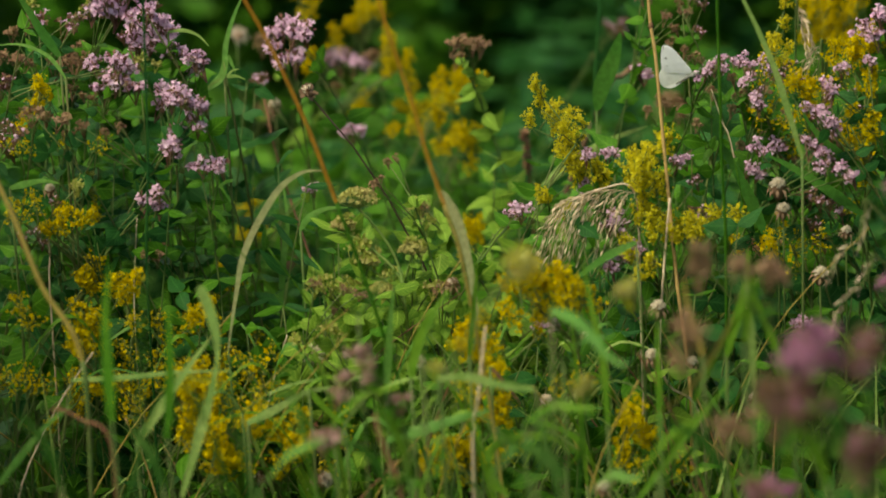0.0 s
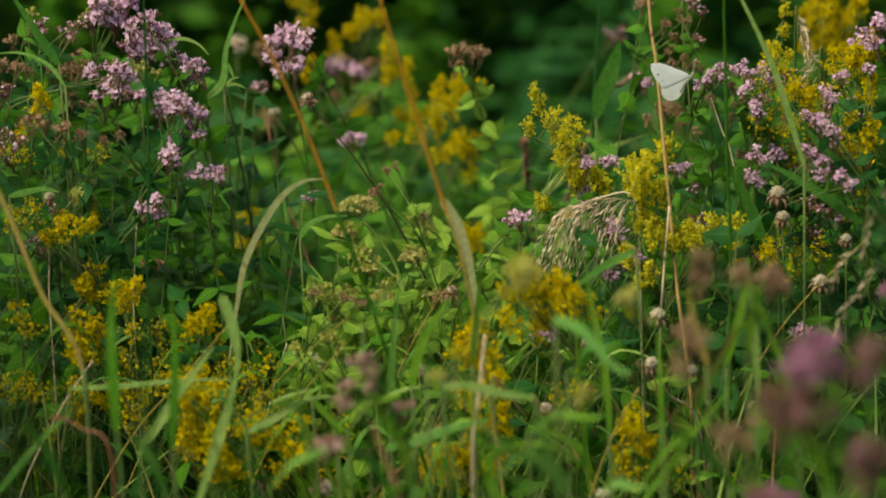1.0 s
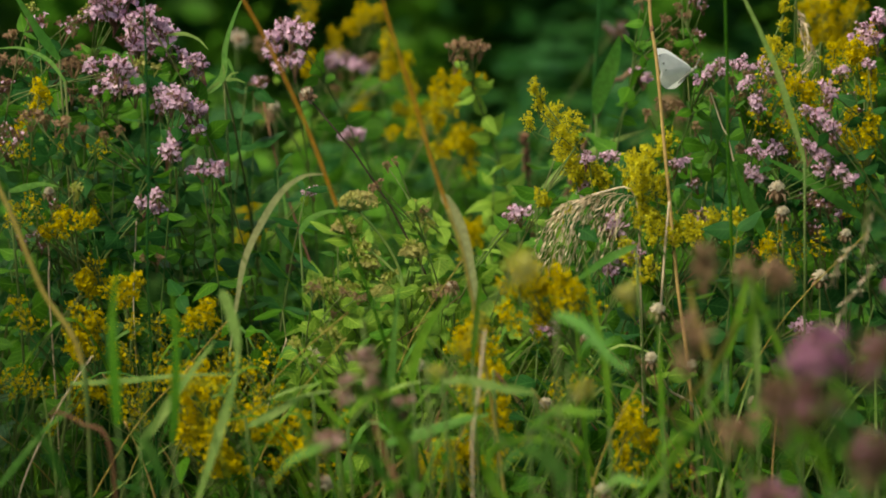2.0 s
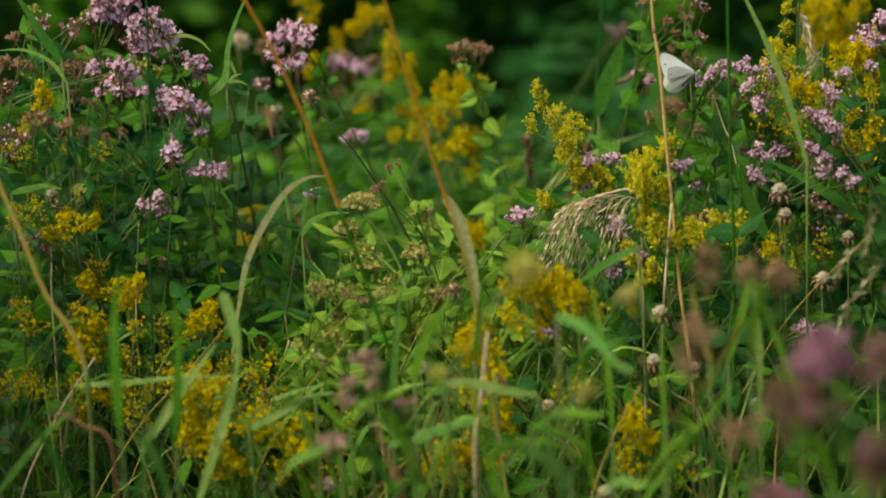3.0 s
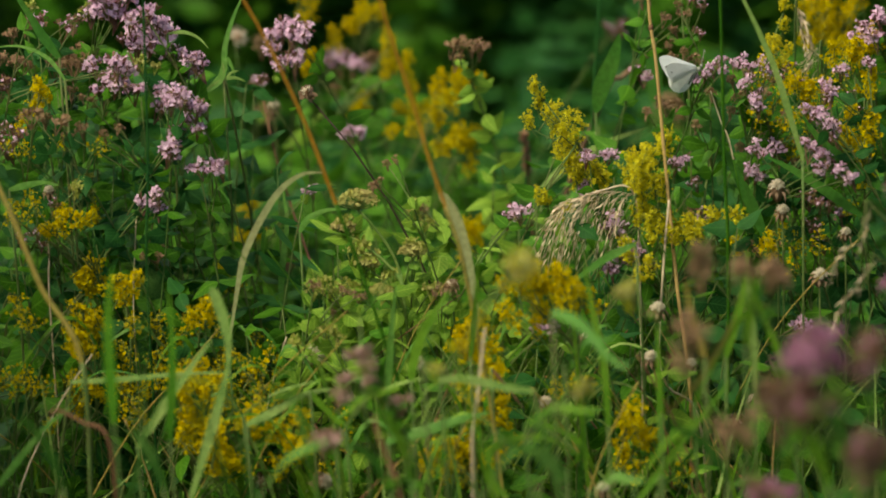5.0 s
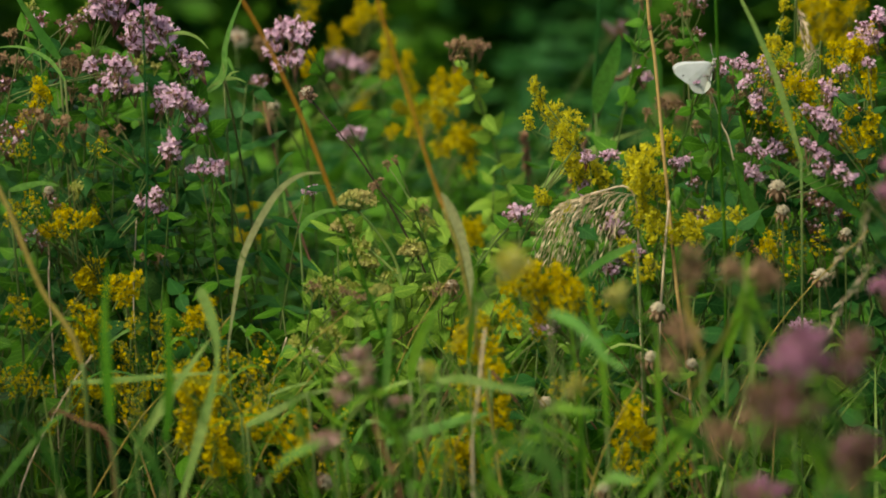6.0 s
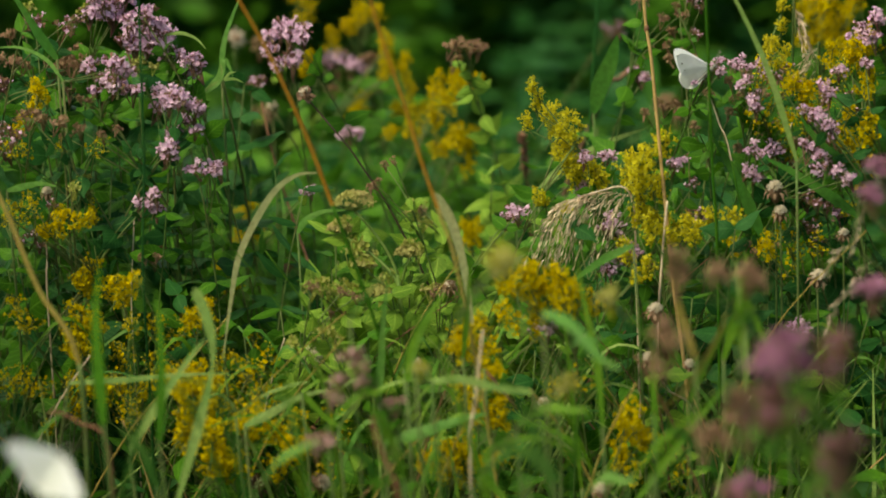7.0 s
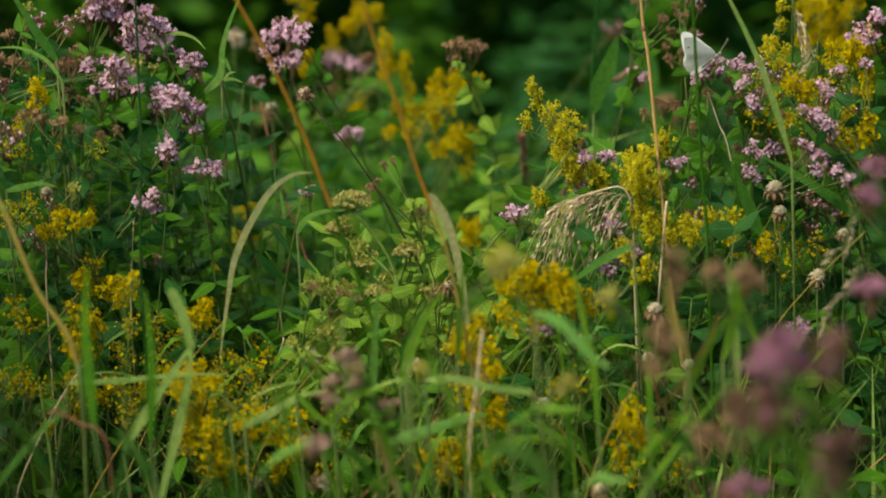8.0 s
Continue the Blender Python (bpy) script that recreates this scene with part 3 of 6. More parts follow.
stuff("meadow_grass_beyond", grass_mass(8, 9000, (-4.5, 4.5), (-2.5, 8.0), 0.12, 0.42, (M_GRASS, M_GRASS_BLUE, M_GRASS, M_GRASS_PALE),
                                        keep=lambda x, y: clear_of_camera(x, y) and not (abs(x) < 0.9 and 1.2 < y < 3)), "tall green meadow grass all round", "grass")

# ---- leafy shoots among the flowers ----
R = random.Random(5)


def herb_patch(count, xs, ys, zs, leaf, pairs, keys, lean=0.05):
    """Shoots over a stretch of the meadow; zs: the height of their tips 2.2 m away, lower further back."""
    for _ in range(count):
        x, y = R.uniform(*xs), R.uniform(*ys)
        top = max(0.12, R.uniform(*zs) - 0.2 * (y - 2.2))
        leafy_shoot(x, y, top, R.uniform(*leaf), R.randint(*pairs), R.choice(keys), (R.uniform(-lean, lean), R.uniform(-.04, .02)), R.randrange(10000), R.random() < 0.3)


DEEP, MIXED, FRESH = ("dark", "green", "dark"), ("green", "dark", "green"), ("light", "green", "light")
herb_patch(26, (-0.34, -0.14), (2.27, 2.42), (0.46, 0.55), (0.026, 0.040), (5, 6), DEEP)
herb_patch(40, (-0.29, -0.09), (2.19, 2.36), (0.34, 0.46), (0.030, 0.046), (4, 6), DEEP)
herb_patch(26, (-0.28, -0.09), (2.12, 2.24), (0.20, 0.32), (0.024, 0.036), (4, 5), MIXED)
herb_patch(28, (-0.18, 0.10), (2.56, 2.90), (0.41, 0.50), (0.028, 0.042), (5, 6), MIXED)
herb_patch(12, (-0.10, 0.06), (2.60, 2.95), (0.48, 0.56), (0.030, 0.045), (5, 6), MIXED)
herb_patch(36, (-0.13, 0.07), (2.18, 2.42), (0.33, 0.43), (0.028, 0.042), (4, 6), FRESH)
herb_patch(24, (-0.12, 0.06), (2.10, 2.22), (0.21, 0.33), (0.028, 0.042), (4, 5), FRESH)
herb_patch(40, (0.04, 0.33), (2.25, 2.44), (0.36, 0.50), (0.026, 0.042), (4, 6), MIXED)
herb_patch(20, (0.12, 0.32), (2.14, 2.26), (0.34, 0.42), (0.026, 0.040), (4, 5), DEEP)
herb_patch(24, (0.05, 0.31), (2.08, 2.22), (0.21, 0.33), (0.030, 0.048), (4, 5), ("green", "green", "light", "dark"))

# ---- oregano ----
oregano([(-0.243, 2.204, 0.567), (-0.234, 2.223, 0.569), (-0.238, 2.212, 0.578), (-0.229, 2.226, 0.562), (-0.222, 2.228, 0.574)], "pink", (-0.02, 0.03), 1.12, 5, 0.03, "green", seed=1)
oregano([(-0.219, 2.214, 0.562), (-0.209, 2.211, 0.566), (-0.218, 2.260, 0.547), (-0.200, 2.226, 0.557), (-0.206, 2.224, 0.546), (-0.223, 2.270, 0.533), (-0.214, 2.238, 0.540), (-0.198, 2.260, 0.543)], "pink", (0.02, 0.03), 1.06, 5, 0.03, "green", seed=2)
oregano([(-0.186, 2.229, 0.535), (-0.196, 2.238, 0.538), (-0.175, 2.209, 0.534), (-0.183, 2.238, 0.522), (-0.193, 2.252, 0.525), (-0.171, 2.231, 0.527)], "pink", (0.03, 0.03), 0.95, 5, 0.03, "green", seed=3)
oregano([(-0.247, 2.224, 0.526), (-0.235, 2.220, 0.520), (-0.225, 2.184, 0.521), (-0.220, 2.225, 0.510), (-0.239, 2.215, 0.511), (-0.222, 2.198, 0.529), (-0.228, 2.182, 0.535)], "pink", (-0.01, 0.03), 1.03, 5, 0.03, "green", seed=4)
oregano([(-0.271, 2.262, 0.526), (-0.257, 2.238, 0.534), (-0.255, 2.253, 0.516), (-0.279, 2.263, 0.520), (-0.264, 2.253, 0.524)], "faded", (-0.02, 0.03), 0.96, 5, 0.03, "dark", seed=5)
oregano([(-0.313, 2.275, 0.543), (-0.297, 2.244, 0.552), (-0.308, 2.268, 0.523), (-0.316, 2.247, 0.529), (-0.302, 2.276, 0.521)], "faded", (-0.02, 0.03), 0.84, 5, 0.03, "dark", seed=6)
oregano([(-0.197, 2.203, 0.510), (-0.187, 2.156, 0.512), (-0.177, 2.158, 0.515), (-0.172, 2.163, 0.508), (-0.200, 2.208, 0.499), (-0.184, 2.176, 0.515)], "pink", (0.0, 0.03), 0.92, 5, 0.03, "dark", seed=7)
oregano([(-0.177, 2.188, 0.494), (-0.170, 2.168, 0.491), (-0.186, 2.180, 0.487), (-0.165, 2.173, 0.504)], "pink", (0.02, 0.03), 0.73, 4, 0.03, "dark", seed=8)
oregano([(-0.186, 2.161, 0.478), (-0.189, 2.175, 0.472)], "pink", (0.01, 0.03), 0.79, 4, 0.03, "green", seed=9)
oregano([(-0.169, 2.165, 0.465), (-0.163, 2.184, 0.460), (-0.154, 2.171, 0.463)], "pink", (0.02, 0.03), 0.82, 4, 0.03, "green", seed=10)
oregano([(-0.209, 2.176, 0.437), (-0.198, 2.171, 0.444), (-0.200, 2.179, 0.432)], "pink", (0.0, 0.03), 0.82, 4, 0.03, "dark", seed=11)
oregano([(-0.311, 2.210, 0.473), (-0.298, 2.180, 0.485), (-0.316, 2.222, 0.481), (-0.309, 2.228, 0.464)], "bud", (-0.02, 0.03), 0.96, 4, 0.03, "dark", seed=12)
oregano([(-0.318, 2.254, 0.505), (-0.310, 2.234, 0.514), (-0.289, 2.243, 0.555), (-0.257, 2.213, 0.560), (-0.270, 2.250, 0.549)], "bud", (-0.02, 0.03), 0.96, 4, 0.03, "dark", seed=13)
oregano([(-0.277, 2.174, 0.498), (-0.284, 2.157, 0.503), (-0.263, 2.144, 0.501)], "faded", (0.0, 0.03), 0.9, 4, 0.03, "dark", seed=14)
oregano([(-0.231, 2.271, 0.540)], "bud", (0.01, 0.03), 0.54, 2, 0.03, "dark", seed=15)
oregano([(-0.120, 2.339, 0.533), (-0.107, 2.285, 0.539), (-0.114, 2.328, 0.541), (-0.123, 2.305, 0.527), (-0.101, 2.289, 0.541)], "pink", (0.07, 0.06), 1.12, 3, 0.03, "green", seed=16)
oregano([(-0.115, 2.298, 0.518), (-0.109, 2.326, 0.515)], "pink", (0.07, 0.06), 0.99, 2, 0.03, "green", seed=17)
oregano([(-0.147, 2.442, 0.477), (-0.139, 2.393, 0.488)], "bud", (0.05, 0.08), 0.9, 1, 0.03, "green", seed=18)
oregano([(-0.085, 2.627, 0.470), (-0.074, 2.593, 0.472), (-0.068, 2.633, 0.462)], "pink", (0.01, 0.04), 1.12, 3, 0.03, "green", seed=19)
oregano([(-0.058, 2.590, 0.477), (-0.089, 2.623, 0.445), (-0.149, 2.629, 0.483)], "faded", (0.01, 0.04), 0.96, 3, 0.03, "light", seed=20)
oregano([(-0.072, 2.460, 0.438), (-0.066, 2.490, 0.430)], "pink", (0.01, 0.04), 0.79, 3, 0.03, "green", seed=21)
oregano([(-0.097, 2.249, 0.430), (-0.093, 2.235, 0.435)], "pink", (0.01, 0.04), 0.53, 3, 0.03, "light", seed=22)
oregano([(-0.016, 2.306, 0.408), (-0.013, 2.272, 0.412)], "faded", (0.01, 0.04), 0.6, 3, 0.03, "light", seed=23)
oregano([(0.009, 2.362, 0.522), (0.018, 2.374, 0.521), (0.012, 2.387, 0.507), (0.031, 2.359, 0.520), (0.024, 2.353, 0.522)], "faded", (0.03, 0.05), 0.86, 6, 0.03, "light", seed=24)
oregano([(0.050, 2.222, 0.417), (0.056, 2.189, 0.428), (0.061, 2.228, 0.421)], "pink", (0.02, 0.03), 0.73, 4, 0.03, "green", seed=25)
oregano([(0.101, 2.204, 0.466), (0.104, 2.173, 0.470)], "pink", (0.02, 0.03), 0.66, 3, 0.03, "green", seed=26)
oregano([(0.116, 2.188, 0.468), (0.121, 2.191, 0.469)], "pink", (0.02, 0.03), 0.59, 3, 0.03, "green", seed=27)
oregano([(0.104, 2.199, 0.444), (0.101, 2.196, 0.441)], "pink", (0.02, 0.03), 0.66, 3, 0.03, "green", seed=28)
oregano([(0.118, 2.174, 0.420), (0.131, 2.177, 0.408), (0.127, 2.196, 0.393), (0.119, 2.170, 0.391), (0.135, 2.166, 0.403), (0.123, 2.183, 0.421)], "pink", (0.0, 0.03), 0.86, 4, 0.03, "green", seed=29)
oregano([(0.166, 2.184, 0.463), (0.171, 2.188, 0.465)], "pink", (0.01, 0.03), 0.66, 3, 0.03, "green", seed=30)
oregano([(0.185, 2.239, 0.417), (0.188, 2.211, 0.419), (0.183, 2.213, 0.444)], "bud", (0.01, 0.03), 0.78, 4, 0.03, "green", seed=31)
oregano([(0.148, 2.331, 0.505), (0.156, 2.355, 0.498)], "pink", (0.02, 0.05), 0.73, 3, 0.03, "green", seed=32)
oregano([(0.189, 2.325, 0.561), (0.192, 2.291, 0.561), (0.184, 2.327, 0.563), (0.190, 2.328, 0.537), (0.191, 2.294, 0.540)], "bud", (0.01, 0.04), 0.6, 2, 0.03, "green", seed=33)
oregano([(0.148, 2.308, 0.564), (0.154, 2.298, 0.567), (0.166, 2.311, 0.549), (0.172, 2.291, 0.544), (0.170, 2.312, 0.530), (0.180, 2.314, 0.553)], "faded", (0.01, 0.04), 0.66, 3, 0.03, "green", seed=34)
oregano([(0.176, 2.251, 0.533), (0.182, 2.254, 0.528), (0.171, 2.291, 0.523), (0.192, 2.308, 0.516), (0.172, 2.265, 0.565)], "faded", (0.01, 0.04), 0.6, 3, 0.03, "green", seed=35)
oregano([(0.161, 2.297, 0.490), (0.168, 2.306, 0.483), (0.152, 2.289, 0.483), (0.175, 2.292, 0.487)], "faded", (0.01, 0.04), 0.66, 2, 0.03, "green", seed=36)
oregano([(0.179, 2.179, 0.525), (0.186, 2.182, 0.527), (0.199, 2.196, 0.528), (0.195, 2.178, 0.538), (0.190, 2.183, 0.532)], "pink", (0.02, 0.03), 0.55, 3, 0.03, "green", seed=37)
oregano([(0.211, 2.226, 0.527), (0.217, 2.182, 0.533), (0.214, 2.214, 0.534), (0.229, 2.224, 0.530), (0.232, 2.199, 0.526)], "pink", (0.02, 0.03), 0.59, 4, 0.03, "green", seed=38)
oregano([(0.221, 2.183, 0.509), (0.226, 2.218, 0.509), (0.213, 2.184, 0.519), (0.224, 2.181, 0.504), (0.219, 2.196, 0.521)], "pink", (0.0, 0.03), 0.59, 4, 0.03, "green", seed=39)
oregano([(0.250, 2.232, 0.524), (0.240, 2.196, 0.524), (0.251, 2.209, 0.519)], "bud", (0.0, 0.03), 0.6, 4, 0.03, "dark", seed=40)
oregano([(0.254, 2.140, 0.509), (0.267, 2.170, 0.500), (0.268, 2.146, 0.497), (0.276, 2.171, 0.487)], "pink", (0.0, 0.03), 0.79, 3, 0.03, "dark", seed=41)
oregano([(0.267, 2.150, 0.522), (0.277, 2.160, 0.534), (0.274, 2.179, 0.513), (0.300, 2.193, 0.534)], "pink", (0.0, 0.03), 0.82, 3, 0.03, "dark", seed=42)
oregano([(0.302, 2.217, 0.556), (0.309, 2.204, 0.564), (0.305, 2.197, 0.551), (0.300, 2.222, 0.549)], "pink", (0.02, 0.03), 0.99, 4, 0.03, "green", seed=43)
oregano([(0.219, 2.161, 0.480), (0.229, 2.198, 0.467), (0.236, 2.200, 0.472), (0.215, 2.161, 0.463), (0.222, 2.167, 0.459)], "pink", (0.0, 0.03), 0.74, 3, 0.03, "dark", seed=44)
oregano([(0.259, 2.168, 0.478), (0.264, 2.159, 0.473), (0.275, 2.168, 0.469), (0.278, 2.141, 0.467), (0.283, 2.128, 0.464), (0.264, 2.138, 0.470)], "pink", (0.0, 0.03), 0.82, 3, 0.03, "dark", seed=45)
oregano([(0.259, 2.188, 0.438), (0.263, 2.156, 0.441), (0.273, 2.161, 0.438), (0.282, 2.165, 0.431)], "bud", (0.0, 0.03), 0.78, 3, 0.03, "dark", seed=46)
oregano([(0.262, 2.185, 0.420), (0.266, 2.185, 0.416), (0.271, 2.215, 0.402)], "bud", (0.0, 0.03), 0.6, 3, 0.03, "dark", seed=47)
oregano([(0.250, 2.129, 0.362), (0.253, 2.120, 0.361), (0.252, 2.177, 0.347)], "pink", (0.01, 0.03), 0.66, 3, 0.03, "green", seed=48)
oregano([(0.067, 2.073, 0.371), (0.074, 2.079, 0.368), (0.075, 2.046, 0.379)], "pink", (0.01, 0.02), 0.66, 2, 0.03, "green", seed=49)
oregano([(0.192, 2.217, 0.509), (0.172, 2.216, 0.495), (0.180, 2.173, 0.493), (0.207, 2.205, 0.497)], "faded", (0.0, 0.03), 0.6, 3, 0.03, "green", seed=50)
oregano([(0.149, 2.740, 0.481), (0.157, 2.730, 0.485), (0.154, 2.721, 0.480)], "bud", (0.02, 0.05), 1.08, 2, 0.03, "dark", seed=51)
oregano([(0.189, 2.647, 0.430), (0.198, 2.650, 0.431), (0.205, 2.644, 0.419)], "faded", (0.0, 0.05), 1.08, 2, 0.03, "dark", seed=52)
oregano([(-0.167, 2.924, 0.376), (-0.163, 2.955, 0.367)], "faded", (0.0, 0.05), 0.96, 2, 0.03, "light", seed=53)
oregano([(-0.121, 2.387, 0.344), (-0.117, 2.419, 0.342)], "faded", (0.0, 0.04), 0.84, 2, 0.03, "green", seed=54)
oregano([(0.205, 2.193, 0.522), (0.220, 2.244, 0.518), (0.238, 2.232, 0.515), (0.246, 2.245, 0.503), (0.234, 2.244, 0.503)], "faded", (0.0, 0.03), 0.6, 3, 0.03, "green", seed=55)
oregano([(0.244, 2.254, 0.480), (0.248, 2.235, 0.490), (0.253, 2.201, 0.477), (0.242, 2.245, 0.472), (0.228, 2.210, 0.482)], "faded", (0.0, 0.03), 0.6, 3, 0.03, "dark", seed=56)
oregano([(0.211, 2.208, 0.507), (0.216, 2.230, 0.466), (0.245, 2.221, 0.456), (0.253, 2.215, 0.461), (0.261, 2.246, 0.443)], "faded", (0.0, 0.03), 0.6, 3, 0.03, "dark", seed=57)
oregano([(0.294, 2.227, 0.506), (0.298, 2.210, 0.498), (0.308, 2.205, 0.459), (0.307, 2.242, 0.448)], "bud", (0.0, 0.03), 0.6, 3, 0.03, "dark", seed=58)
oregano([(0.289, 2.219, 0.468), (0.300, 2.237, 0.459), (0.276, 2.211, 0.473), (0.267, 2.202, 0.480)], "faded", (0.0, 0.03), 0.66, 3, 0.03, "dark", seed=59)
oregano([(0.227, 2.192, 0.399), (0.240, 2.209, 0.400), (0.217, 2.170, 0.409), (0.273, 2.208, 0.401)], "faded", (0.0, 0.03), 0.6, 3, 0.03, "green", seed=60)
oregano([(-0.249, 2.235, 0.500), (-0.238, 2.228, 0.497), (-0.264, 2.229, 0.508), (-0.250, 2.180, 0.512)], "faded", (0.0, 0.03), 0.6, 3, 0.03, "dark", seed=61)
oregano([(-0.264, 2.208, 0.479), (-0.256, 2.222, 0.482), (-0.225, 2.173, 0.492), (-0.237, 2.186, 0.484)], "faded", (0.0, 0.03), 0.6, 3, 0.03, "dark", seed=62)
oregano([(-0.294, 2.166, 0.413), (-0.285, 2.182, 0.414), (-0.281, 2.175, 0.407), (-0.272, 2.178, 0.435)], "bud", (0.0, 0.03), 0.6, 3, 0.03, "dark", seed=63)
oregano([(-0.038, 2.217, 0.457), (-0.044, 2.170, 0.453), (-0.031, 2.173, 0.469), (-0.048, 2.178, 0.448)], "faded", (0.0, 0.03), 0.48, 2, 0.03, "light", seed=64)
oregano([(-0.208, 2.177, 0.400), (-0.199, 2.174, 0.400), (-0.206, 2.228, 0.383), (-0.200, 2.221, 0.395)], "faded", (0.0, 0.03), 0.54, 2, 0.03, "green", seed=65)
oregano([(-0.086, 2.095, 0.397), (-0.066, 2.120, 0.387), (-0.056, 2.109, 0.386), (-0.073, 2.109, 0.374)], "faded", (0.0, 0.03), 0.48, 3, 0.03, "light", seed=66)
oregano([(-0.210, 2.191, 0.535), (-0.201, 2.209, 0.529), (-0.249, 2.205, 0.570), (-0.286, 2.192, 0.574)], "green", (0.0, 0.03), 0.6, 3, 0.03, "green", seed=67)
oregano([(-0.251, 2.171, 0.453), (-0.248, 2.180, 0.455), (-0.254, 2.167, 0.450)], "green", (0.0, 0.03), 0.6, 3, 0.03, "dark", seed=68)
oregano([(0.002, 2.123, 0.389), (0.009, 2.133, 0.388), (-0.003, 2.113, 0.387)], "faded", (0.0, 0.03), 0.48, 3, 0.03, "light", seed=69)
G1 = oregano([(-0.082, 2.127, 0.391), (-0.088, 2.126, 0.387), (-0.076, 2.136, 0.384)], "green", (0.0, 0.03), 0.9, 8, 0.042, "light", seed=81)
G2 = oregano([(-0.064, 2.146, 0.384), (-0.069, 2.145, 0.381)], "green", (0.01, 0.03), 0.8, 8, 0.040, "light", seed=82)
G3 = oregano([(-0.068, 2.175, 0.425), (-0.057, 2.172, 0.409), (-0.062, 2.170, 0.403)], "green", (0.0, 0.03), 0.9, 7, 0.034, "light", seed=83)
G4 = oregano([(-0.049, 2.169, 0.398), (-0.037, 2.167, 0.385), (-0.039, 2.164, 0.375)], "green", (0.0, 0.03), 0.9, 7, 0.034, "light", seed=84)
G5 = oregano([(-0.015, 2.256, 0.420), (-0.020, 2.255, 0.416), (-0.010, 2.253, 0.408)], "green", (0.0, 0.03), 0.8, 8, 0.036, "light", seed=85)
G6 = oregano([(-0.098, 2.099, 0.356), (-0.071, 2.099, 0.358), (-0.079, 2.100, 0.363)], "green", (0.0, 0.03), 0.8, 7, 0.040, "light", seed=86)
G7 = oregano([(-0.019, 2.152, 0.413), (-0.015, 2.151, 0.408), (-0.006, 2.145, 0.382)], "green", (0.0, 0.03), 0.8, 7, 0.036, "light", seed=87)
G8 = oregano([(-0.252, 2.181, 0.452), (-0.246, 2.179, 0.444), (-0.256, 2.179, 0.446)], "green", (0.0, 0.03), 0.7, 6, 0.026, "green", seed=88)
P1 = oregano([(0.182, 1.554, 0.484), (0.191, 1.554, 0.488), (0.202, 1.562, 0.477), (0.174, 1.533, 0.481), (0.185, 1.523, 0.486), (0.198, 1.574, 0.485)], "purple", (0.03, 0.0), 0.9, 5, 0.014, seed=41)
P9 = oregano([(0.207, 1.495, 0.446), (0.216, 1.495, 0.450), (0.214, 1.503, 0.438)], "dark", (0.04, 0.0), 1.2, 4, 0.014, seed=49)
P2 = oregano([(0.211, 1.505, 0.494), (0.207, 1.503, 0.488), (0.214, 1.525, 0.494)], "dark", (0.04, 0.0), 1.2, 5, 0.014, seed=42)
P3 = oregano([(0.173, 1.530, 0.470), (0.182, 1.548, 0.459), (0.168, 1.549, 0.460), (0.162, 1.539, 0.414), (0.171, 1.518, 0.461), (0.183, 1.531, 0.473), (0.185, 1.519, 0.464)], "dark", (0.03, 0.0), 1.3, 5, 0.014, seed=43)
P4 = oregano([(0.149, 1.740, 0.496), (0.146, 1.738, 0.485), (0.185, 1.738, 0.486), (0.189, 1.737, 0.482), (0.167, 1.729, 0.490)], "faded", (0.03, 0.0), 1.2, 5, 0.014, seed=44)
P5 = oregano([(0.138, 1.673, 0.467), (0.133, 1.670, 0.452), (0.156, 1.661, 0.412), (0.168, 1.661, 0.413)], "faded", (0.03, 0.0), 1.1, 5, 0.014, seed=45)
P6 = oregano([(-0.047, 1.825, 0.414), (-0.042, 1.824, 0.410), (-0.055, 1.822, 0.400), (-0.059, 1.820, 0.390), (-0.039, 1.842, 0.395)], "dusty", (0.02, 0.0), 0.8, 4, 0.016, seed=46)
P7 = oregano([(-0.065, 1.815, 0.366), (-0.070, 1.814, 0.364), (-0.022, 1.858, 0.377)], "dusty", (0.01, 0.0), 0.9, 3, 0.016, seed=47)
P8 = oregano([(0.259, 1.747, 0.530), (0.260, 1.746, 0.525), (0.258, 1.736, 0.475), (0.260, 1.736, 0.474), (0.264, 1.750, 0.544)], "purple", (0.02, 0.0), 1.0, 4, 0.016, seed=48)

P10 = oregano([(0.212, 1.530, 0.443), (0.218, 1.530, 0.437), (0.207, 1.530, 0.434), (0.217, 1.530, 0.425)], "dark", (0.04, 0.0), 1.1, 4, 0.014, seed=60)
P11 = oregano([(0.174, 1.620, 0.391), (0.184, 1.620, 0.388), (0.168, 1.620, 0.387)], "purple", (0.02, 0.0), 0.8, 3, 0.014, seed=61)

# ---- bedstraw ----
bedstraw([(-0.280, 2.174, 0.515), (-0.280, 2.195, 0.508), (-0.274, 2.184, 0.505), (-0.288, 2.196, 0.494), (-0.297, 2.184, 0.484)], "gold", (-0.00, 0.03), 0.85, 1)
bedstraw([(-0.299, 2.196, 0.464), (-0.292, 2.198, 0.464), (-0.266, 2.202, 0.468)], "thin", (0.02, 0.03), 1.18, 2)
bedstraw([(-0.246, 2.196, 0.466)], "thin", (-0.01, 0.03), 1.18, 3)
bedstraw([(-0.309, 2.192, 0.418), (-0.302, 2.190, 0.423), (-0.290, 2.158, 0.425), (-0.282, 2.151, 0.430), (-0.284, 2.178, 0.433)], "thin", (0.03, 0.03), 0.95, 4)
bedstraw([(-0.277, 2.178, 0.411), (-0.273, 2.173, 0.413), (-0.269, 2.174, 0.420), (-0.263, 2.152, 0.425), (-0.259, 2.147, 0.418), (-0.255, 2.150, 0.425), (-0.249, 2.154, 0.424), (-0.247, 2.187, 0.422)], "gold", (-0.03, 0.03), 0.85, 5)
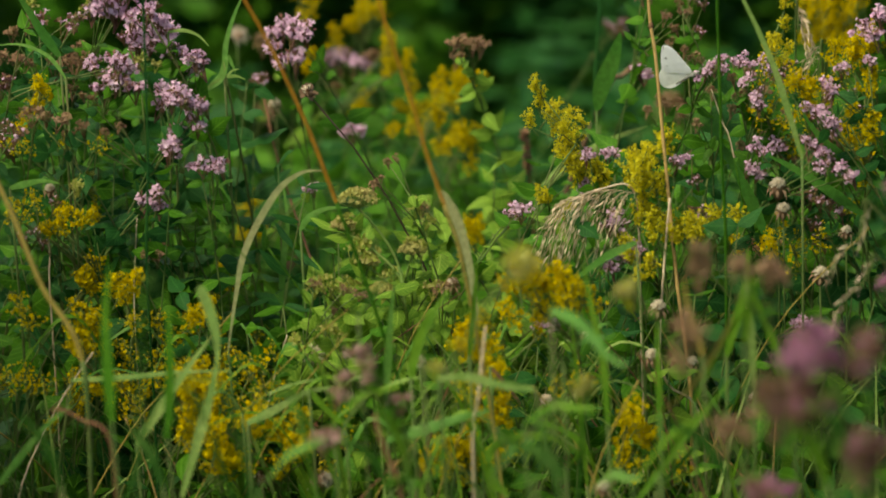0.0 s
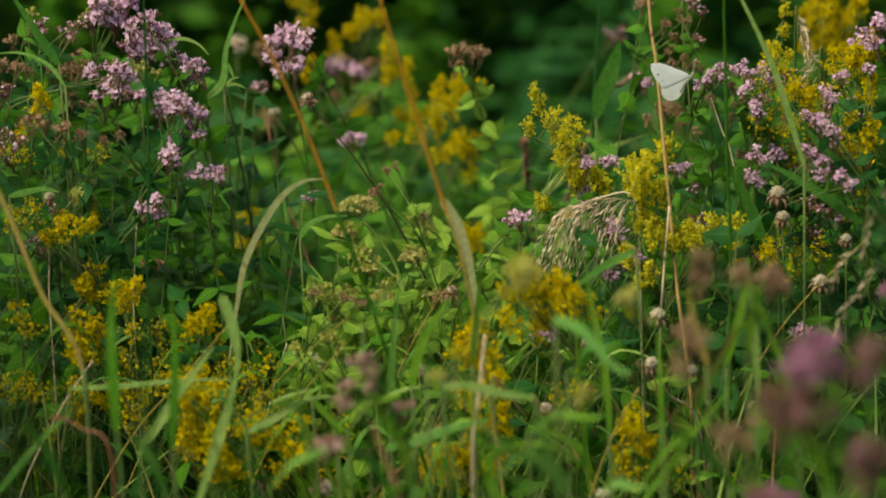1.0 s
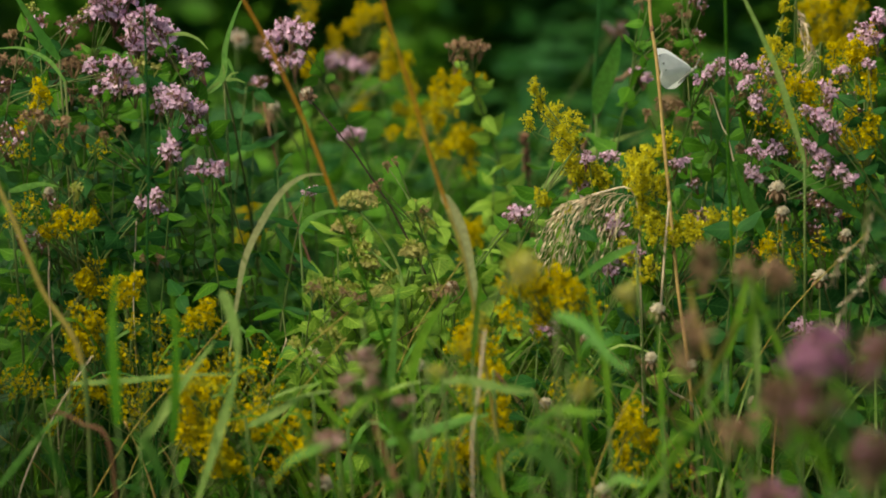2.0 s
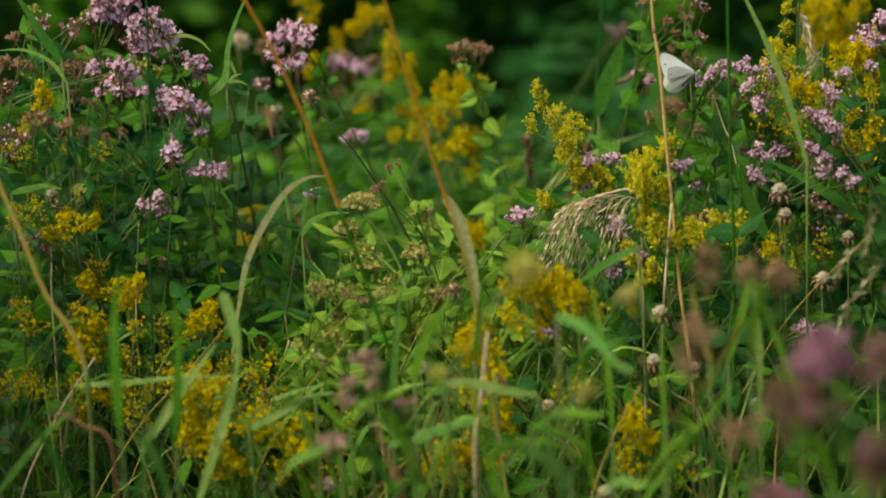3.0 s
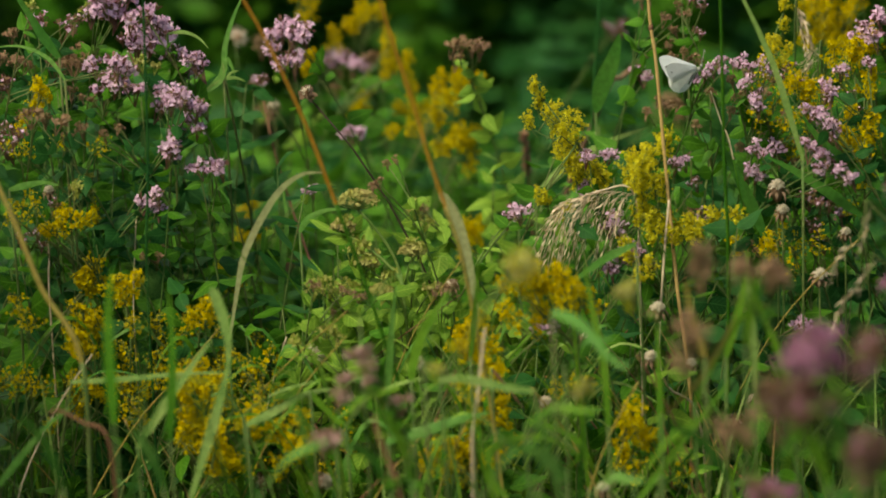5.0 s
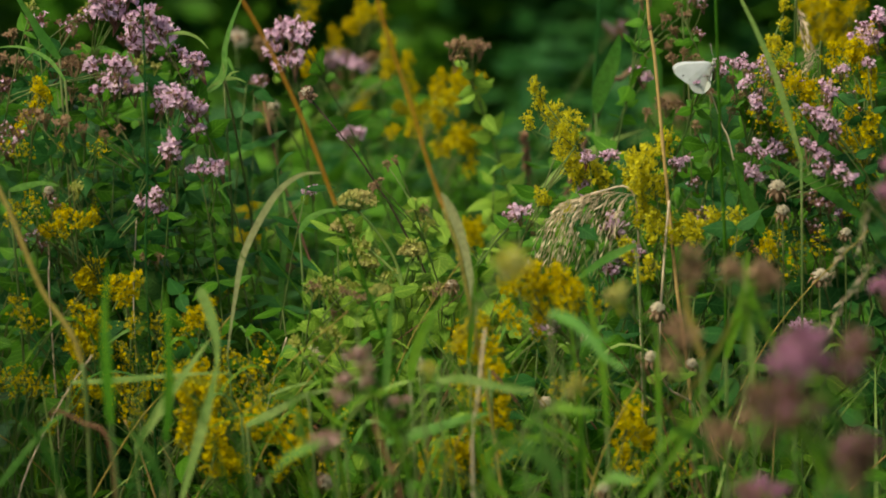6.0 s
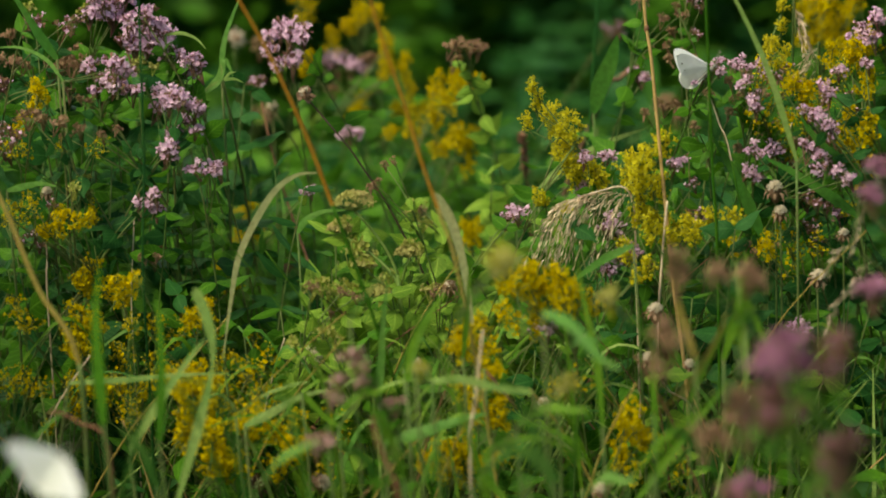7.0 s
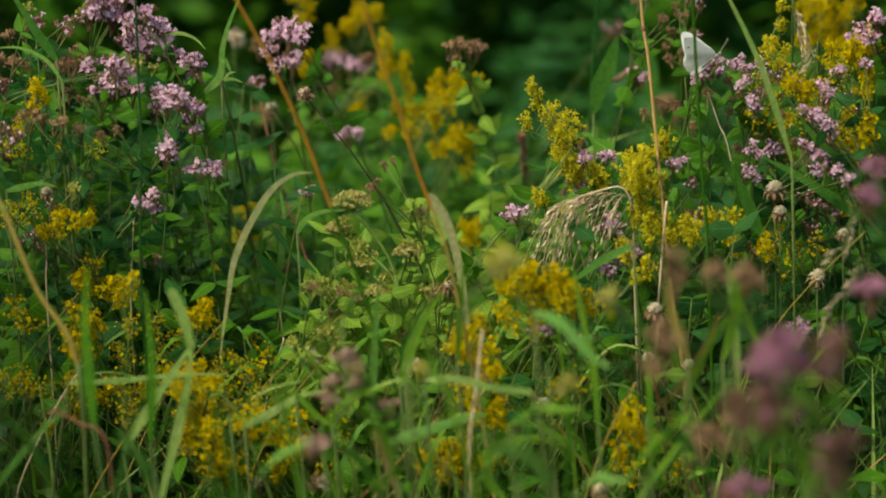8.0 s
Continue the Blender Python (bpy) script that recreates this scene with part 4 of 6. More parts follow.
bedstraw([(-0.252, 2.169, 0.377), (-0.247, 2.183, 0.374), (-0.246, 2.175, 0.371)], "gold", (-0.04, 0.03), 1.18, 6)
bedstraw([(-0.220, 2.131, 0.385), (-0.219, 2.110, 0.384), (-0.223, 2.152, 0.369), (-0.217, 2.121, 0.374)], "gold", (0.01, 0.03), 1.18, 7)
bedstraw([(-0.249, 2.117, 0.351), (-0.244, 2.117, 0.360), (-0.242, 2.143, 0.348), (-0.234, 2.123, 0.356), (-0.251, 2.123, 0.338), (-0.244, 2.109, 0.341), (-0.244, 2.154, 0.329), (-0.237, 2.142, 0.333)], "gold", (-0.03, 0.03), 1.18, 8)
bedstraw([(-0.296, 2.113, 0.373), (-0.284, 2.101, 0.360), (-0.277, 2.107, 0.361)], "thin", (0.03, 0.03), 1.18, 9)
bedstraw([(-0.201, 2.140, 0.351), (-0.198, 2.181, 0.334), (-0.194, 2.157, 0.331)], "thin", (0.02, 0.03), 1.18, 10)
bedstraw([(-0.175, 2.108, 0.361), (-0.166, 2.124, 0.357), (-0.161, 2.107, 0.366)], "gold", (0.02, 0.03), 1.18, 11)
bedstraw([(-0.177, 2.110, 0.329), (-0.212, 2.116, 0.334), (-0.206, 2.124, 0.329), (-0.213, 2.106, 0.357)], "thin", (-0.04, 0.03), 1.18, 12)
bedstraw([(-0.174, 2.034, 0.330), (-0.169, 2.033, 0.334), (-0.165, 2.054, 0.327), (-0.160, 2.065, 0.326), (-0.154, 2.045, 0.327), (-0.167, 2.057, 0.309), (-0.160, 2.043, 0.308), (-0.155, 2.051, 0.311), (-0.148, 2.035, 0.310), (-0.171, 2.063, 0.328)], "gold", (-0.00, 0.03), 1.18, 13)
bedstraw([(-0.214, 2.087, 0.306), (-0.210, 2.109, 0.295), (-0.204, 2.118, 0.289), (-0.191, 2.084, 0.323), (-0.215, 2.084, 0.323)], "thin", (0.02, 0.03), 1.18, 14)
bedstraw([(-0.169, 2.060, 0.286), (-0.163, 2.058, 0.295), (-0.157, 2.036, 0.300), (-0.150, 2.019, 0.299), (-0.148, 2.057, 0.297), (-0.175, 2.033, 0.306), (-0.170, 2.049, 0.298)], "gold", (-0.04, 0.03), 1.18, 15)
bedstraw([(-0.154, 2.037, 0.279), (-0.148, 2.026, 0.280), (-0.146, 2.063, 0.267), (-0.140, 2.042, 0.276), (-0.134, 2.029, 0.284), (-0.127, 2.021, 0.313), (-0.127, 2.060, 0.295)], "gold", (-0.03, 0.03), 1.18, 16)
bedstraw([(-0.124, 2.104, 0.326), (-0.127, 2.123, 0.314), (-0.121, 2.119, 0.308), (-0.115, 2.125, 0.302), (-0.123, 2.123, 0.328)], "thin", (0.04, 0.03), 1.18, 17)
bedstraw([(-0.098, 2.042, 0.307), (-0.105, 2.040, 0.303), (-0.103, 2.051, 0.294), (-0.102, 2.043, 0.285), (-0.097, 2.047, 0.291), (-0.091, 2.024, 0.291), (-0.105, 2.048, 0.271)], "gold", (-0.03, 0.03), 1.18, 18)
bedstraw([(-0.087, 2.082, 0.261), (-0.053, 2.111, 0.270), (-0.063, 2.103, 0.288)], "thin", (0.01, 0.03), 1.18, 19)
bedstraw([(-0.156, 2.491, 0.369), (-0.158, 2.478, 0.367), (-0.155, 2.513, 0.354), (-0.167, 2.512, 0.336), (-0.162, 2.488, 0.345), (-0.160, 2.519, 0.338), (-0.156, 2.500, 0.348), (-0.153, 2.513, 0.342), (-0.149, 2.492, 0.344)], "gold", (-0.01, 0.03), 0.9, 20)
bedstraw([(-0.175, 2.464, 0.319), (-0.171, 2.467, 0.319), (-0.164, 2.439, 0.304), (-0.164, 2.431, 0.300), (-0.171, 2.461, 0.278), (-0.163, 2.434, 0.290)], "gold", (-0.01, 0.03), 0.9, 21)
bedstraw([(-0.118, 2.616, 0.497), (-0.112, 2.605, 0.498), (-0.107, 2.595, 0.508), (-0.117, 2.601, 0.523), (-0.111, 2.585, 0.521)], "gold", (-0.02, 0.03), 0.9, 22)
bedstraw([(-0.066, 2.577, 0.511), (-0.065, 2.620, 0.504), (-0.061, 2.594, 0.505), (-0.058, 2.604, 0.512), (-0.056, 2.624, 0.507), (-0.052, 2.590, 0.511), (-0.049, 2.599, 0.506), (-0.067, 2.611, 0.499), (-0.073, 2.614, 0.492), (-0.090, 2.600, 0.490), (-0.091, 2.598, 0.481)], "gold", (-0.02, 0.03), 0.9, 23)
bedstraw([(-0.043, 2.537, 0.494), (-0.044, 2.567, 0.485), (-0.044, 2.563, 0.481), (-0.049, 2.580, 0.458), (-0.045, 2.575, 0.470), (-0.040, 2.538, 0.469), (-0.036, 2.547, 0.472), (-0.032, 2.562, 0.473), (-0.027, 2.551, 0.463), (-0.101, 2.570, 0.478), (-0.108, 2.578, 0.470), (-0.104, 2.581, 0.463)], "gold", (0.02, 0.03), 0.9, 24)
bedstraw([(-0.065, 2.592, 0.446), (-0.065, 2.622, 0.436), (-0.063, 2.597, 0.434), (-0.065, 2.599, 0.428), (-0.072, 2.577, 0.426), (-0.035, 2.585, 0.431), (-0.031, 2.600, 0.427), (-0.026, 2.602, 0.419), (-0.022, 2.607, 0.422), (-0.018, 2.598, 0.425), (-0.028, 2.595, 0.441), (-0.023, 2.620, 0.443)], "gold", (0.02, 0.03), 0.9, 25)
bedstraw([(-0.003, 2.514, 0.462), (-0.001, 2.525, 0.453), (0.009, 2.495, 0.463), (0.015, 2.534, 0.457), (0.021, 2.518, 0.461), (0.027, 2.505, 0.462), (0.007, 2.515, 0.448), (0.013, 2.496, 0.451)], "gold", (-0.03, 0.03), 1.1, 26)
bedstraw([(-0.015, 2.520, 0.437), (-0.009, 2.496, 0.442), (-0.004, 2.515, 0.434), (0.002, 2.498, 0.433), (-0.024, 2.515, 0.422), (-0.018, 2.543, 0.420), (-0.043, 2.500, 0.425)], "gold", (-0.00, 0.03), 1.0, 27)
bedstraw([(0.009, 2.506, 0.418), (0.014, 2.481, 0.419), (0.018, 2.511, 0.419), (0.023, 2.514, 0.414), (0.028, 2.522, 0.409), (-0.003, 2.487, 0.412), (0.003, 2.516, 0.407), (0.021, 2.492, 0.396)], "gold", (-0.03, 0.03), 1.1, 28)
bedstraw([(0.022, 2.463, 0.350), (0.029, 2.415, 0.361), (0.029, 2.420, 0.355), (0.016, 2.417, 0.345)], "gold", (-0.04, 0.03), 1.1, 29)
bedstraw([(0.007, 2.060, 0.356), (0.012, 2.064, 0.361), (0.018, 2.055, 0.359), (0.024, 2.062, 0.351), (0.020, 2.030, 0.360), (0.025, 2.062, 0.345), (0.030, 2.030, 0.359), (0.029, 2.021, 0.345)], "gold", (-0.01, 0.03), 1.18, 30)
bedstraw([(0.018, 2.049, 0.327), (0.023, 2.024, 0.328), (0.029, 2.052, 0.309), (0.033, 2.043, 0.310), (0.038, 2.033, 0.312), (0.023, 2.026, 0.377)], "gold", (0.02, 0.03), 1.18, 31)
bedstraw([(-0.008, 2.028, 0.281), (-0.003, 2.051, 0.277), (0.008, 2.051, 0.280), (0.014, 2.039, 0.286), (0.019, 2.051, 0.286), (0.019, 2.038, 0.280), (0.025, 2.049, 0.268), (0.030, 2.027, 0.282), (0.006, 2.047, 0.266), (0.014, 2.059, 0.262)], "gold", (-0.00, 0.03), 1.18, 32)
bedstraw([(0.074, 2.052, 0.327), (0.096, 2.034, 0.339), (0.044, 2.035, 0.286)], "thin", (0.04, 0.03), 1.18, 33)
bedstraw([(0.049, 2.043, 0.400), (0.054, 2.019, 0.406), (0.060, 2.027, 0.398), (0.063, 2.023, 0.410), (0.070, 2.044, 0.400), (0.062, 2.026, 0.399), (0.086, 2.026, 0.411), (0.082, 2.036, 0.403), (0.085, 2.045, 0.395), (0.072, 2.042, 0.384), (0.077, 2.024, 0.396), (0.083, 2.056, 0.389)], "gold", (-0.03, 0.03), 1.18, 34)
bedstraw([(0.052, 2.063, 0.375), (0.059, 2.060, 0.374), (0.093, 2.038, 0.399), (0.095, 2.056, 0.385), (0.103, 2.047, 0.385)], "gold", (0.02, 0.03), 1.18, 35)
bedstraw([(0.070, 2.192, 0.512), (0.070, 2.197, 0.500), (0.074, 2.217, 0.488), (0.079, 2.216, 0.484), (0.066, 2.202, 0.485), (0.080, 2.211, 0.476), (0.085, 2.192, 0.483)], "lemon", (-0.00, 0.03), 0.85, 36)
bedstraw([(0.084, 2.203, 0.470), (0.088, 2.196, 0.464), (0.092, 2.205, 0.463), (0.089, 2.193, 0.458), (0.095, 2.192, 0.450), (0.100, 2.179, 0.487), (0.096, 2.183, 0.477)], "lemon", (0.03, 0.03), 0.9, 37)
bedstraw([(0.101, 2.199, 0.445), (0.110, 2.186, 0.445), (0.119, 2.182, 0.446), (0.101, 2.202, 0.444), (0.088, 2.202, 0.418), (0.075, 2.194, 0.432)], "lemon", (-0.01, 0.03), 1.18, 38)
bedstraw([(0.156, 2.191, 0.467), (0.150, 2.192, 0.459), (0.139, 2.150, 0.462), (0.149, 2.160, 0.455), (0.128, 2.177, 0.453), (0.136, 2.182, 0.457)], "lemon", (-0.02, 0.03), 1.18, 39)
bedstraw([(0.144, 2.162, 0.443), (0.155, 2.182, 0.436), (0.136, 2.150, 0.449), (0.146, 2.166, 0.429)], "lemon", (-0.03, 0.03), 1.18, 40)
bedstraw([(0.138, 2.163, 0.423), (0.146, 2.174, 0.414), (0.153, 2.169, 0.412), (0.151, 2.133, 0.418), (0.162, 2.148, 0.414)], "lemon", (0.00, 0.03), 1.18, 41)
bedstraw([(0.131, 2.123, 0.406), (0.132, 2.119, 0.393)], "lemon", (-0.00, 0.03), 1.18, 42)
bedstraw([(0.176, 2.185, 0.408), (0.183, 2.157, 0.420), (0.191, 2.146, 0.422), (0.169, 2.172, 0.410), (0.178, 2.153, 0.411), (0.197, 2.155, 0.422)], "lemon", (0.02, 0.03), 1.18, 43)
bedstraw([(0.216, 2.194, 0.395), (0.228, 2.194, 0.393), (0.236, 2.154, 0.402)], "gold", (-0.04, 0.03), 1.18, 44)
bedstraw([(0.247, 2.172, 0.406), (0.253, 2.182, 0.394), (0.270, 2.171, 0.399), (0.248, 2.195, 0.377)], "thin", (-0.01, 0.03), 1.18, 45)
bedstraw([(0.124, 2.017, 0.317), (0.131, 2.046, 0.307), (0.130, 2.061, 0.293), (0.133, 2.027, 0.301), (0.121, 2.053, 0.287), (0.125, 2.040, 0.282)], "gold", (0.03, 0.03), 1.18, 46)
bedstraw([(0.142, 2.029, 0.301), (0.122, 2.016, 0.280), (0.163, 2.060, 0.266)], "thin", (0.03, 0.03), 1.18, 47)
bedstraw([(0.246, 2.248, 0.562), (0.247, 2.256, 0.547), (0.233, 2.236, 0.535), (0.237, 2.224, 0.537), (0.244, 2.249, 0.536), (0.244, 2.242, 0.521), (0.247, 2.233, 0.527)], "lemon", (-0.00, 0.03), 0.75, 48)
bedstraw([(0.291, 2.498, 0.523), (0.292, 2.483, 0.522), (0.297, 2.501, 0.531), (0.303, 2.518, 0.527), (0.306, 2.522, 0.519), (0.304, 2.477, 0.529), (0.310, 2.502, 0.526), (0.301, 2.489, 0.512), (0.308, 2.521, 0.502), (0.308, 2.508, 0.518), (0.310, 2.501, 0.513), (0.316, 2.523, 0.497), (0.314, 2.485, 0.509), (0.317, 2.484, 0.503), (0.323, 2.516, 0.510), (0.322, 2.489, 0.516), (0.330, 2.522, 0.496), (0.289, 2.495, 0.499), (0.292, 2.482, 0.502), (0.302, 2.524, 0.496), (0.302, 2.486, 0.504), (0.315, 2.479, 0.536), (0.323, 2.512, 0.526), (0.325, 2.507, 0.521), (0.324, 2.475, 0.526), (0.334, 2.523, 0.529), (0.332, 2.488, 0.537), (0.336, 2.488, 0.530), (0.311, 2.477, 0.499), (0.320, 2.523, 0.498), (0.323, 2.520, 0.500), (0.327, 2.525, 0.498), (0.328, 2.507, 0.492), (0.327, 2.478, 0.506), (0.331, 2.484, 0.494)], "gold", (-0.02, 0.03), 0.9, 49)
bedstraw([(0.283, 2.239, 0.523), (0.288, 2.243, 0.530), (0.290, 2.214, 0.530), (0.294, 2.214, 0.534), (0.298, 2.209, 0.529), (0.301, 2.202, 0.539), (0.307, 2.213, 0.537)], "gold", (0.03, 0.03), 1.0, 50)
bedstraw([(0.293, 2.205, 0.522), (0.309, 2.245, 0.507), (0.285, 2.207, 0.511)], "thin", (-0.01, 0.03), 1.18, 51)
bedstraw([(0.254, 2.199, 0.517)], "thin", (0.02, 0.03), 1.18, 52)
bedstraw([(0.242, 2.176, 0.517), (0.251, 2.212, 0.511), (0.255, 2.203, 0.508), (0.258, 2.202, 0.502), (0.264, 2.202, 0.502)], "gold", (0.03, 0.03), 1.0, 53)
bedstraw([(0.277, 2.205, 0.499), (0.287, 2.217, 0.490)], "gold", (-0.03, 0.03), 1.0, 54)
bedstraw([(0.285, 2.217, 0.473), (0.288, 2.188, 0.489), (0.276, 2.178, 0.480)], "thin", (0.04, 0.03), 1.18, 55)
bedstraw([(0.295, 2.209, 0.471), (0.294, 2.166, 0.482), (0.305, 2.205, 0.466), (0.307, 2.199, 0.475), (0.302, 2.203, 0.505)], "gold", (-0.03, 0.03), 1.18, 56)
bedstraw([(0.228, 2.197, 0.513), (0.236, 2.205, 0.497), (0.231, 2.200, 0.484)], "thin", (-0.01, 0.03), 1.18, 57)
bedstraw([(0.258, 2.193, 0.483), (0.244, 2.224, 0.464), (0.251, 2.218, 0.461), (0.228, 2.189, 0.529)], "thin", (0.04, 0.03), 1.18, 58)
bedstraw([(0.241, 2.201, 0.483), (0.268, 2.232, 0.485), (0.292, 2.227, 0.413), (0.305, 2.243, 0.437), (0.310, 2.219, 0.440)], "gold", (0.00, 0.03), 1.18, 59)
bedstraw([(-0.309, 2.144, 0.303), (-0.299, 2.117, 0.316), (-0.292, 2.098, 0.319), (-0.287, 2.137, 0.311), (-0.278, 2.098, 0.313), (-0.256, 2.114, 0.317), (-0.254, 2.113, 0.309)], "thin", (-0.02, 0.03), 1.18, 60)
FY1 = oregano([(0.043, 1.679, 0.498), (0.049, 1.680, 0.499), (0.046, 1.680, 0.502)], "pale", (0.02, 0.0), 1.0, 2, 0.014, seed=51)
FY2 = oregano([(0.107, 1.735, 0.472), (0.109, 1.736, 0.475)], "pale", (0.02, 0.0), 0.8, 2, 0.014, seed=52)
FY3 = oregano([(0.080, 1.724, 0.418), (0.000, 1.784, 0.415), (0.082, 1.724, 0.421)], "pale", (0.02, 0.0), 0.7, 2, 0.014, seed=53)

for k in range(12):
    x, y, z = R.uniform(-0.30, -0.14), R.uniform(2.08, 2.26), R.uniform(0.23, 0.34)
    bedstraw([(x + R.uniform(-.022, .022), y + R.uniform(-.02, .02), z + R.uniform(-.02, .02)) for _ in range(4)], R.choice(("thin", "thin", "gold")), (R.uniform(-.02, .02), 0.02), 0.95, 70 + k)

# ---- tall stalks and grass ----
STRAW, _ = stalk([(0.175, 2.130, 0.311), (0.166, 2.145, 0.382), (0.160, 2.159, 0.444), (0.156, 2.168, 0.486), (0.151, 2.179, 0.540), (0.147, 2.185, 0.567), (0.144, 2.195, 0.614)], 0.0015, 0.0011, M_STRAW,
                 "tall dry straw-coloured grass stalk with dark nodes", nodes=(0.563,))
stalk([(0.179, 2.118, 0.299), (0.158, 2.122, 0.318), (0.152, 2.127, 0.342), (0.155, 2.139, 0.400), (0.159, 2.149, 0.445)], 0.0009, 0.0009, M_DRY, "thin bent dry grass stalk", base=(0.2, 2.16))
stalk([(0.130, 2.470, 0.466), (0.144, 2.473, 0.480), (0.160, 2.476, 0.494), (0.171, 2.478, 0.504)], 0.0024, 0.0018, M_SEEDBROWN, "tan dry stem leaning behind the flowers", base=(0.05, 2.6))
RUST1, _ = stalk([(-0.035, 2.000, 0.377), (-0.053, 2.000, 0.433), (-0.070, 2.000, 0.480), (-0.081, 2.000, 0.511), (-0.092, 2.000, 0.538), (-0.109, 2.000, 0.575), (-0.128, 2.000, 0.610)], 0.0013, 0.0010, M_RUST, "tall rust-orange dry grass stalk", base=(0.03, 2.03), lower=(0.47, M_LEAF))
RUST2, _ = stalk([(0.017, 1.970, 0.436), (0.008, 1.970, 0.467), (0.001, 1.970, 0.488), (-0.006, 1.970, 0.510), (-0.014, 1.970, 0.539), (-0.022, 1.970, 0.564), (-0.030, 1.970, 0.589), (-0.037, 1.970, 0.614)], 0.0012, 0.0009, M_RUST, "tall rust-orange dry grass stalk", base=(0.06, 2.0), lower=(0.475, M_OCHRE))
LSTALK, _ = stalk([(-0.227, 1.941, 0.381), (-0.252, 1.950, 0.426), (-0.270, 1.959, 0.469), (-0.281, 1.965, 0.493), (-0.292, 1.971, 0.525)], 0.0018, 0.0014, M_OCHRE, "ochre yellow grass stalk leaning over", lower=(0.385, M_STEM))

stalk([(-0.080, 2.238, 0.336), (-0.094, 2.294, 0.361), (-0.114, 2.354, 0.401), (-0.128, 2.383, 0.439), (-0.138, 2.411, 0.479)], 0.0012, 0.0009, M_BROWN, "thin brown herb stem")
for q, w in (((-0.175, 2.272, 0.498), 0.0022), ((-0.142, 2.275, 0.508), 0.0026), ((-0.147, 2.276, 0.516), 0.002), ((-0.159, 2.277, 0.522), 0.002)):
    c = Vector((-0.157, 2.275, 0.510))
    grass_blade([c, c.lerp(Vector(q), 0.5) + Vector((0, 0, 0.002)), q], w, M_GRASS_PALE, "short pale green grass leaf spreading from a stalk", side=(0.3, 0.2, 1), base=(-0.118, 2.37))
KNAP = seed_plant((-0.094, 2.213, 0.509), "knap", M_DARKSTEM, "dry knapweed head with dark rim on a thin dark stem", 1.05, (0.16, 0.02), (-0.4, -0.5, 1))
DG1, _ = stalk([(0.199, 2.100, 0.423), (0.196, 2.100, 0.478), (0.194, 2.100, 0.536), (0.192, 2.100, 0.590), (0.191, 2.100, 0.628)], 0.0013, 0.0010, M_LEAF, "tall thin dark green grass stalk")
DG2, _ = stalk([(-0.197, 2.071, 0.415), (-0.196, 2.085, 0.482), (-0.198, 2.101, 0.556), (-0.200, 2.113, 0.615)], 0.0010, 0.0008, M_LEAF_DARK, "tall thin dark green grass stalk")
DG3, _ = stalk([(0.119, 2.456, 0.399), (0.121, 2.468, 0.456), (0.125, 2.481, 0.517), (0.128, 2.492, 0.570)], 0.0017, 0.0013, M_LEAF_DARK, "dark green upright stalk behind the flowers")
stalk([(0.183, 2.262, 0.449), (0.181, 2.274, 0.505), (0.177, 2.282, 0.545), (0.176, 2.288, 0.570)], 0.0006, 0.0005, M_STEM, "thin upright greenish herb stem")
stalk([(0.207, 2.190, 0.466), (0.198, 2.190, 0.492), (0.190, 2.190, 0.515)], 0.0005, 0.0004, M_DRY, "thin pale dry stem", base=(0.26, 2.22), lower=(0.466, M_LEAF))
stalk([(-0.218, 2.181, 0.358), (-0.217, 2.190, 0.401), (-0.216, 2.195, 0.424)], 0.0006, 0.0005, M_DRY, "thin pale dry stem")
stalk([(-0.278, 2.184, 0.373), (-0.278, 2.189, 0.393), (-0.279, 2.192, 0.409)], 0.0009, 0.0006, M_DRY, "thin pale dry stem")

PALE = "pale green arching grass blade in the meadow"
GREENB = "green grass blade among the flowers"
ARCH = grass_blade([(-0.143, 2.078, 0.354), (-0.138, 2.085, 0.388), (-0.131, 2.092, 0.421), (-0.111, 2.100, 0.457), (-0.094, 2.103, 0.471), (-0.079, 2.103, 0.473)], 0.0047, M_ARCH, PALE, side=(0.7, 0.0, -0.7), fold=0.1, shape=lambda t: 0.14 + 0.86 * math.sin(math.pi * (0.08 + 0.84 * t)) ** 2)
BLADE_A = grass_blade([(-0.153, 1.904, 0.302), (-0.137, 1.914, 0.351), (-0.128, 1.921, 0.386), (-0.130, 1.926, 0.410), (-0.138, 1.931, 0.432)], 0.0068, M_GRASS_PALE, "broad pale green grass blade bending in the wind", side=(1, 0, 0.1), shape=folded)
BLADE_B = grass_blade([(0.026, 2.050, 0.380), (0.023, 2.050, 0.407), (0.018, 2.050, 0.434), (0.011, 2.050, 0.455), (0.001, 2.050, 0.470)], 0.0066, M_ARCH, "broad pale yellowish grass blade", side=(1, 0, 0.1), shape=blunt)
grass_blade([(-0.239, 1.977, 0.359), (-0.203, 1.977, 0.361), (-0.170, 1.978, 0.364), (-0.135, 1.978, 0.365)], 0.0042, M_GRASS_PALE, "pale grass blade lying across the stems", side=(0, 0.5, 1), base=(-0.28, 2.1))
BL4 = grass_blade([(-0.191, 1.930, 0.328), (-0.174, 1.935, 0.353), (-0.157, 1.940, 0.377), (-0.143, 1.944, 0.395)], 0.0065, M_GRASS_PALE, "broad green grass blade", side=(1, 0, 0.4))
BL5 = grass_blade([(-0.126, 1.981, 0.329), (-0.108, 1.983, 0.338), (-0.090, 1.985, 0.348), (-0.071, 1.986, 0.352)], 0.0065, M_GRASS_PALE, GREENB, side=(0.2, 0.5, 1))
BL6 = grass_blade([(-0.034, 1.930, 0.332), (-0.009, 1.932, 0.339), (0.013, 1.933, 0.346), (0.031, 1.934, 0.350)], 0.008, M_GRASS_BLUE, GREENB, side=(0.2, 0.5, 1))
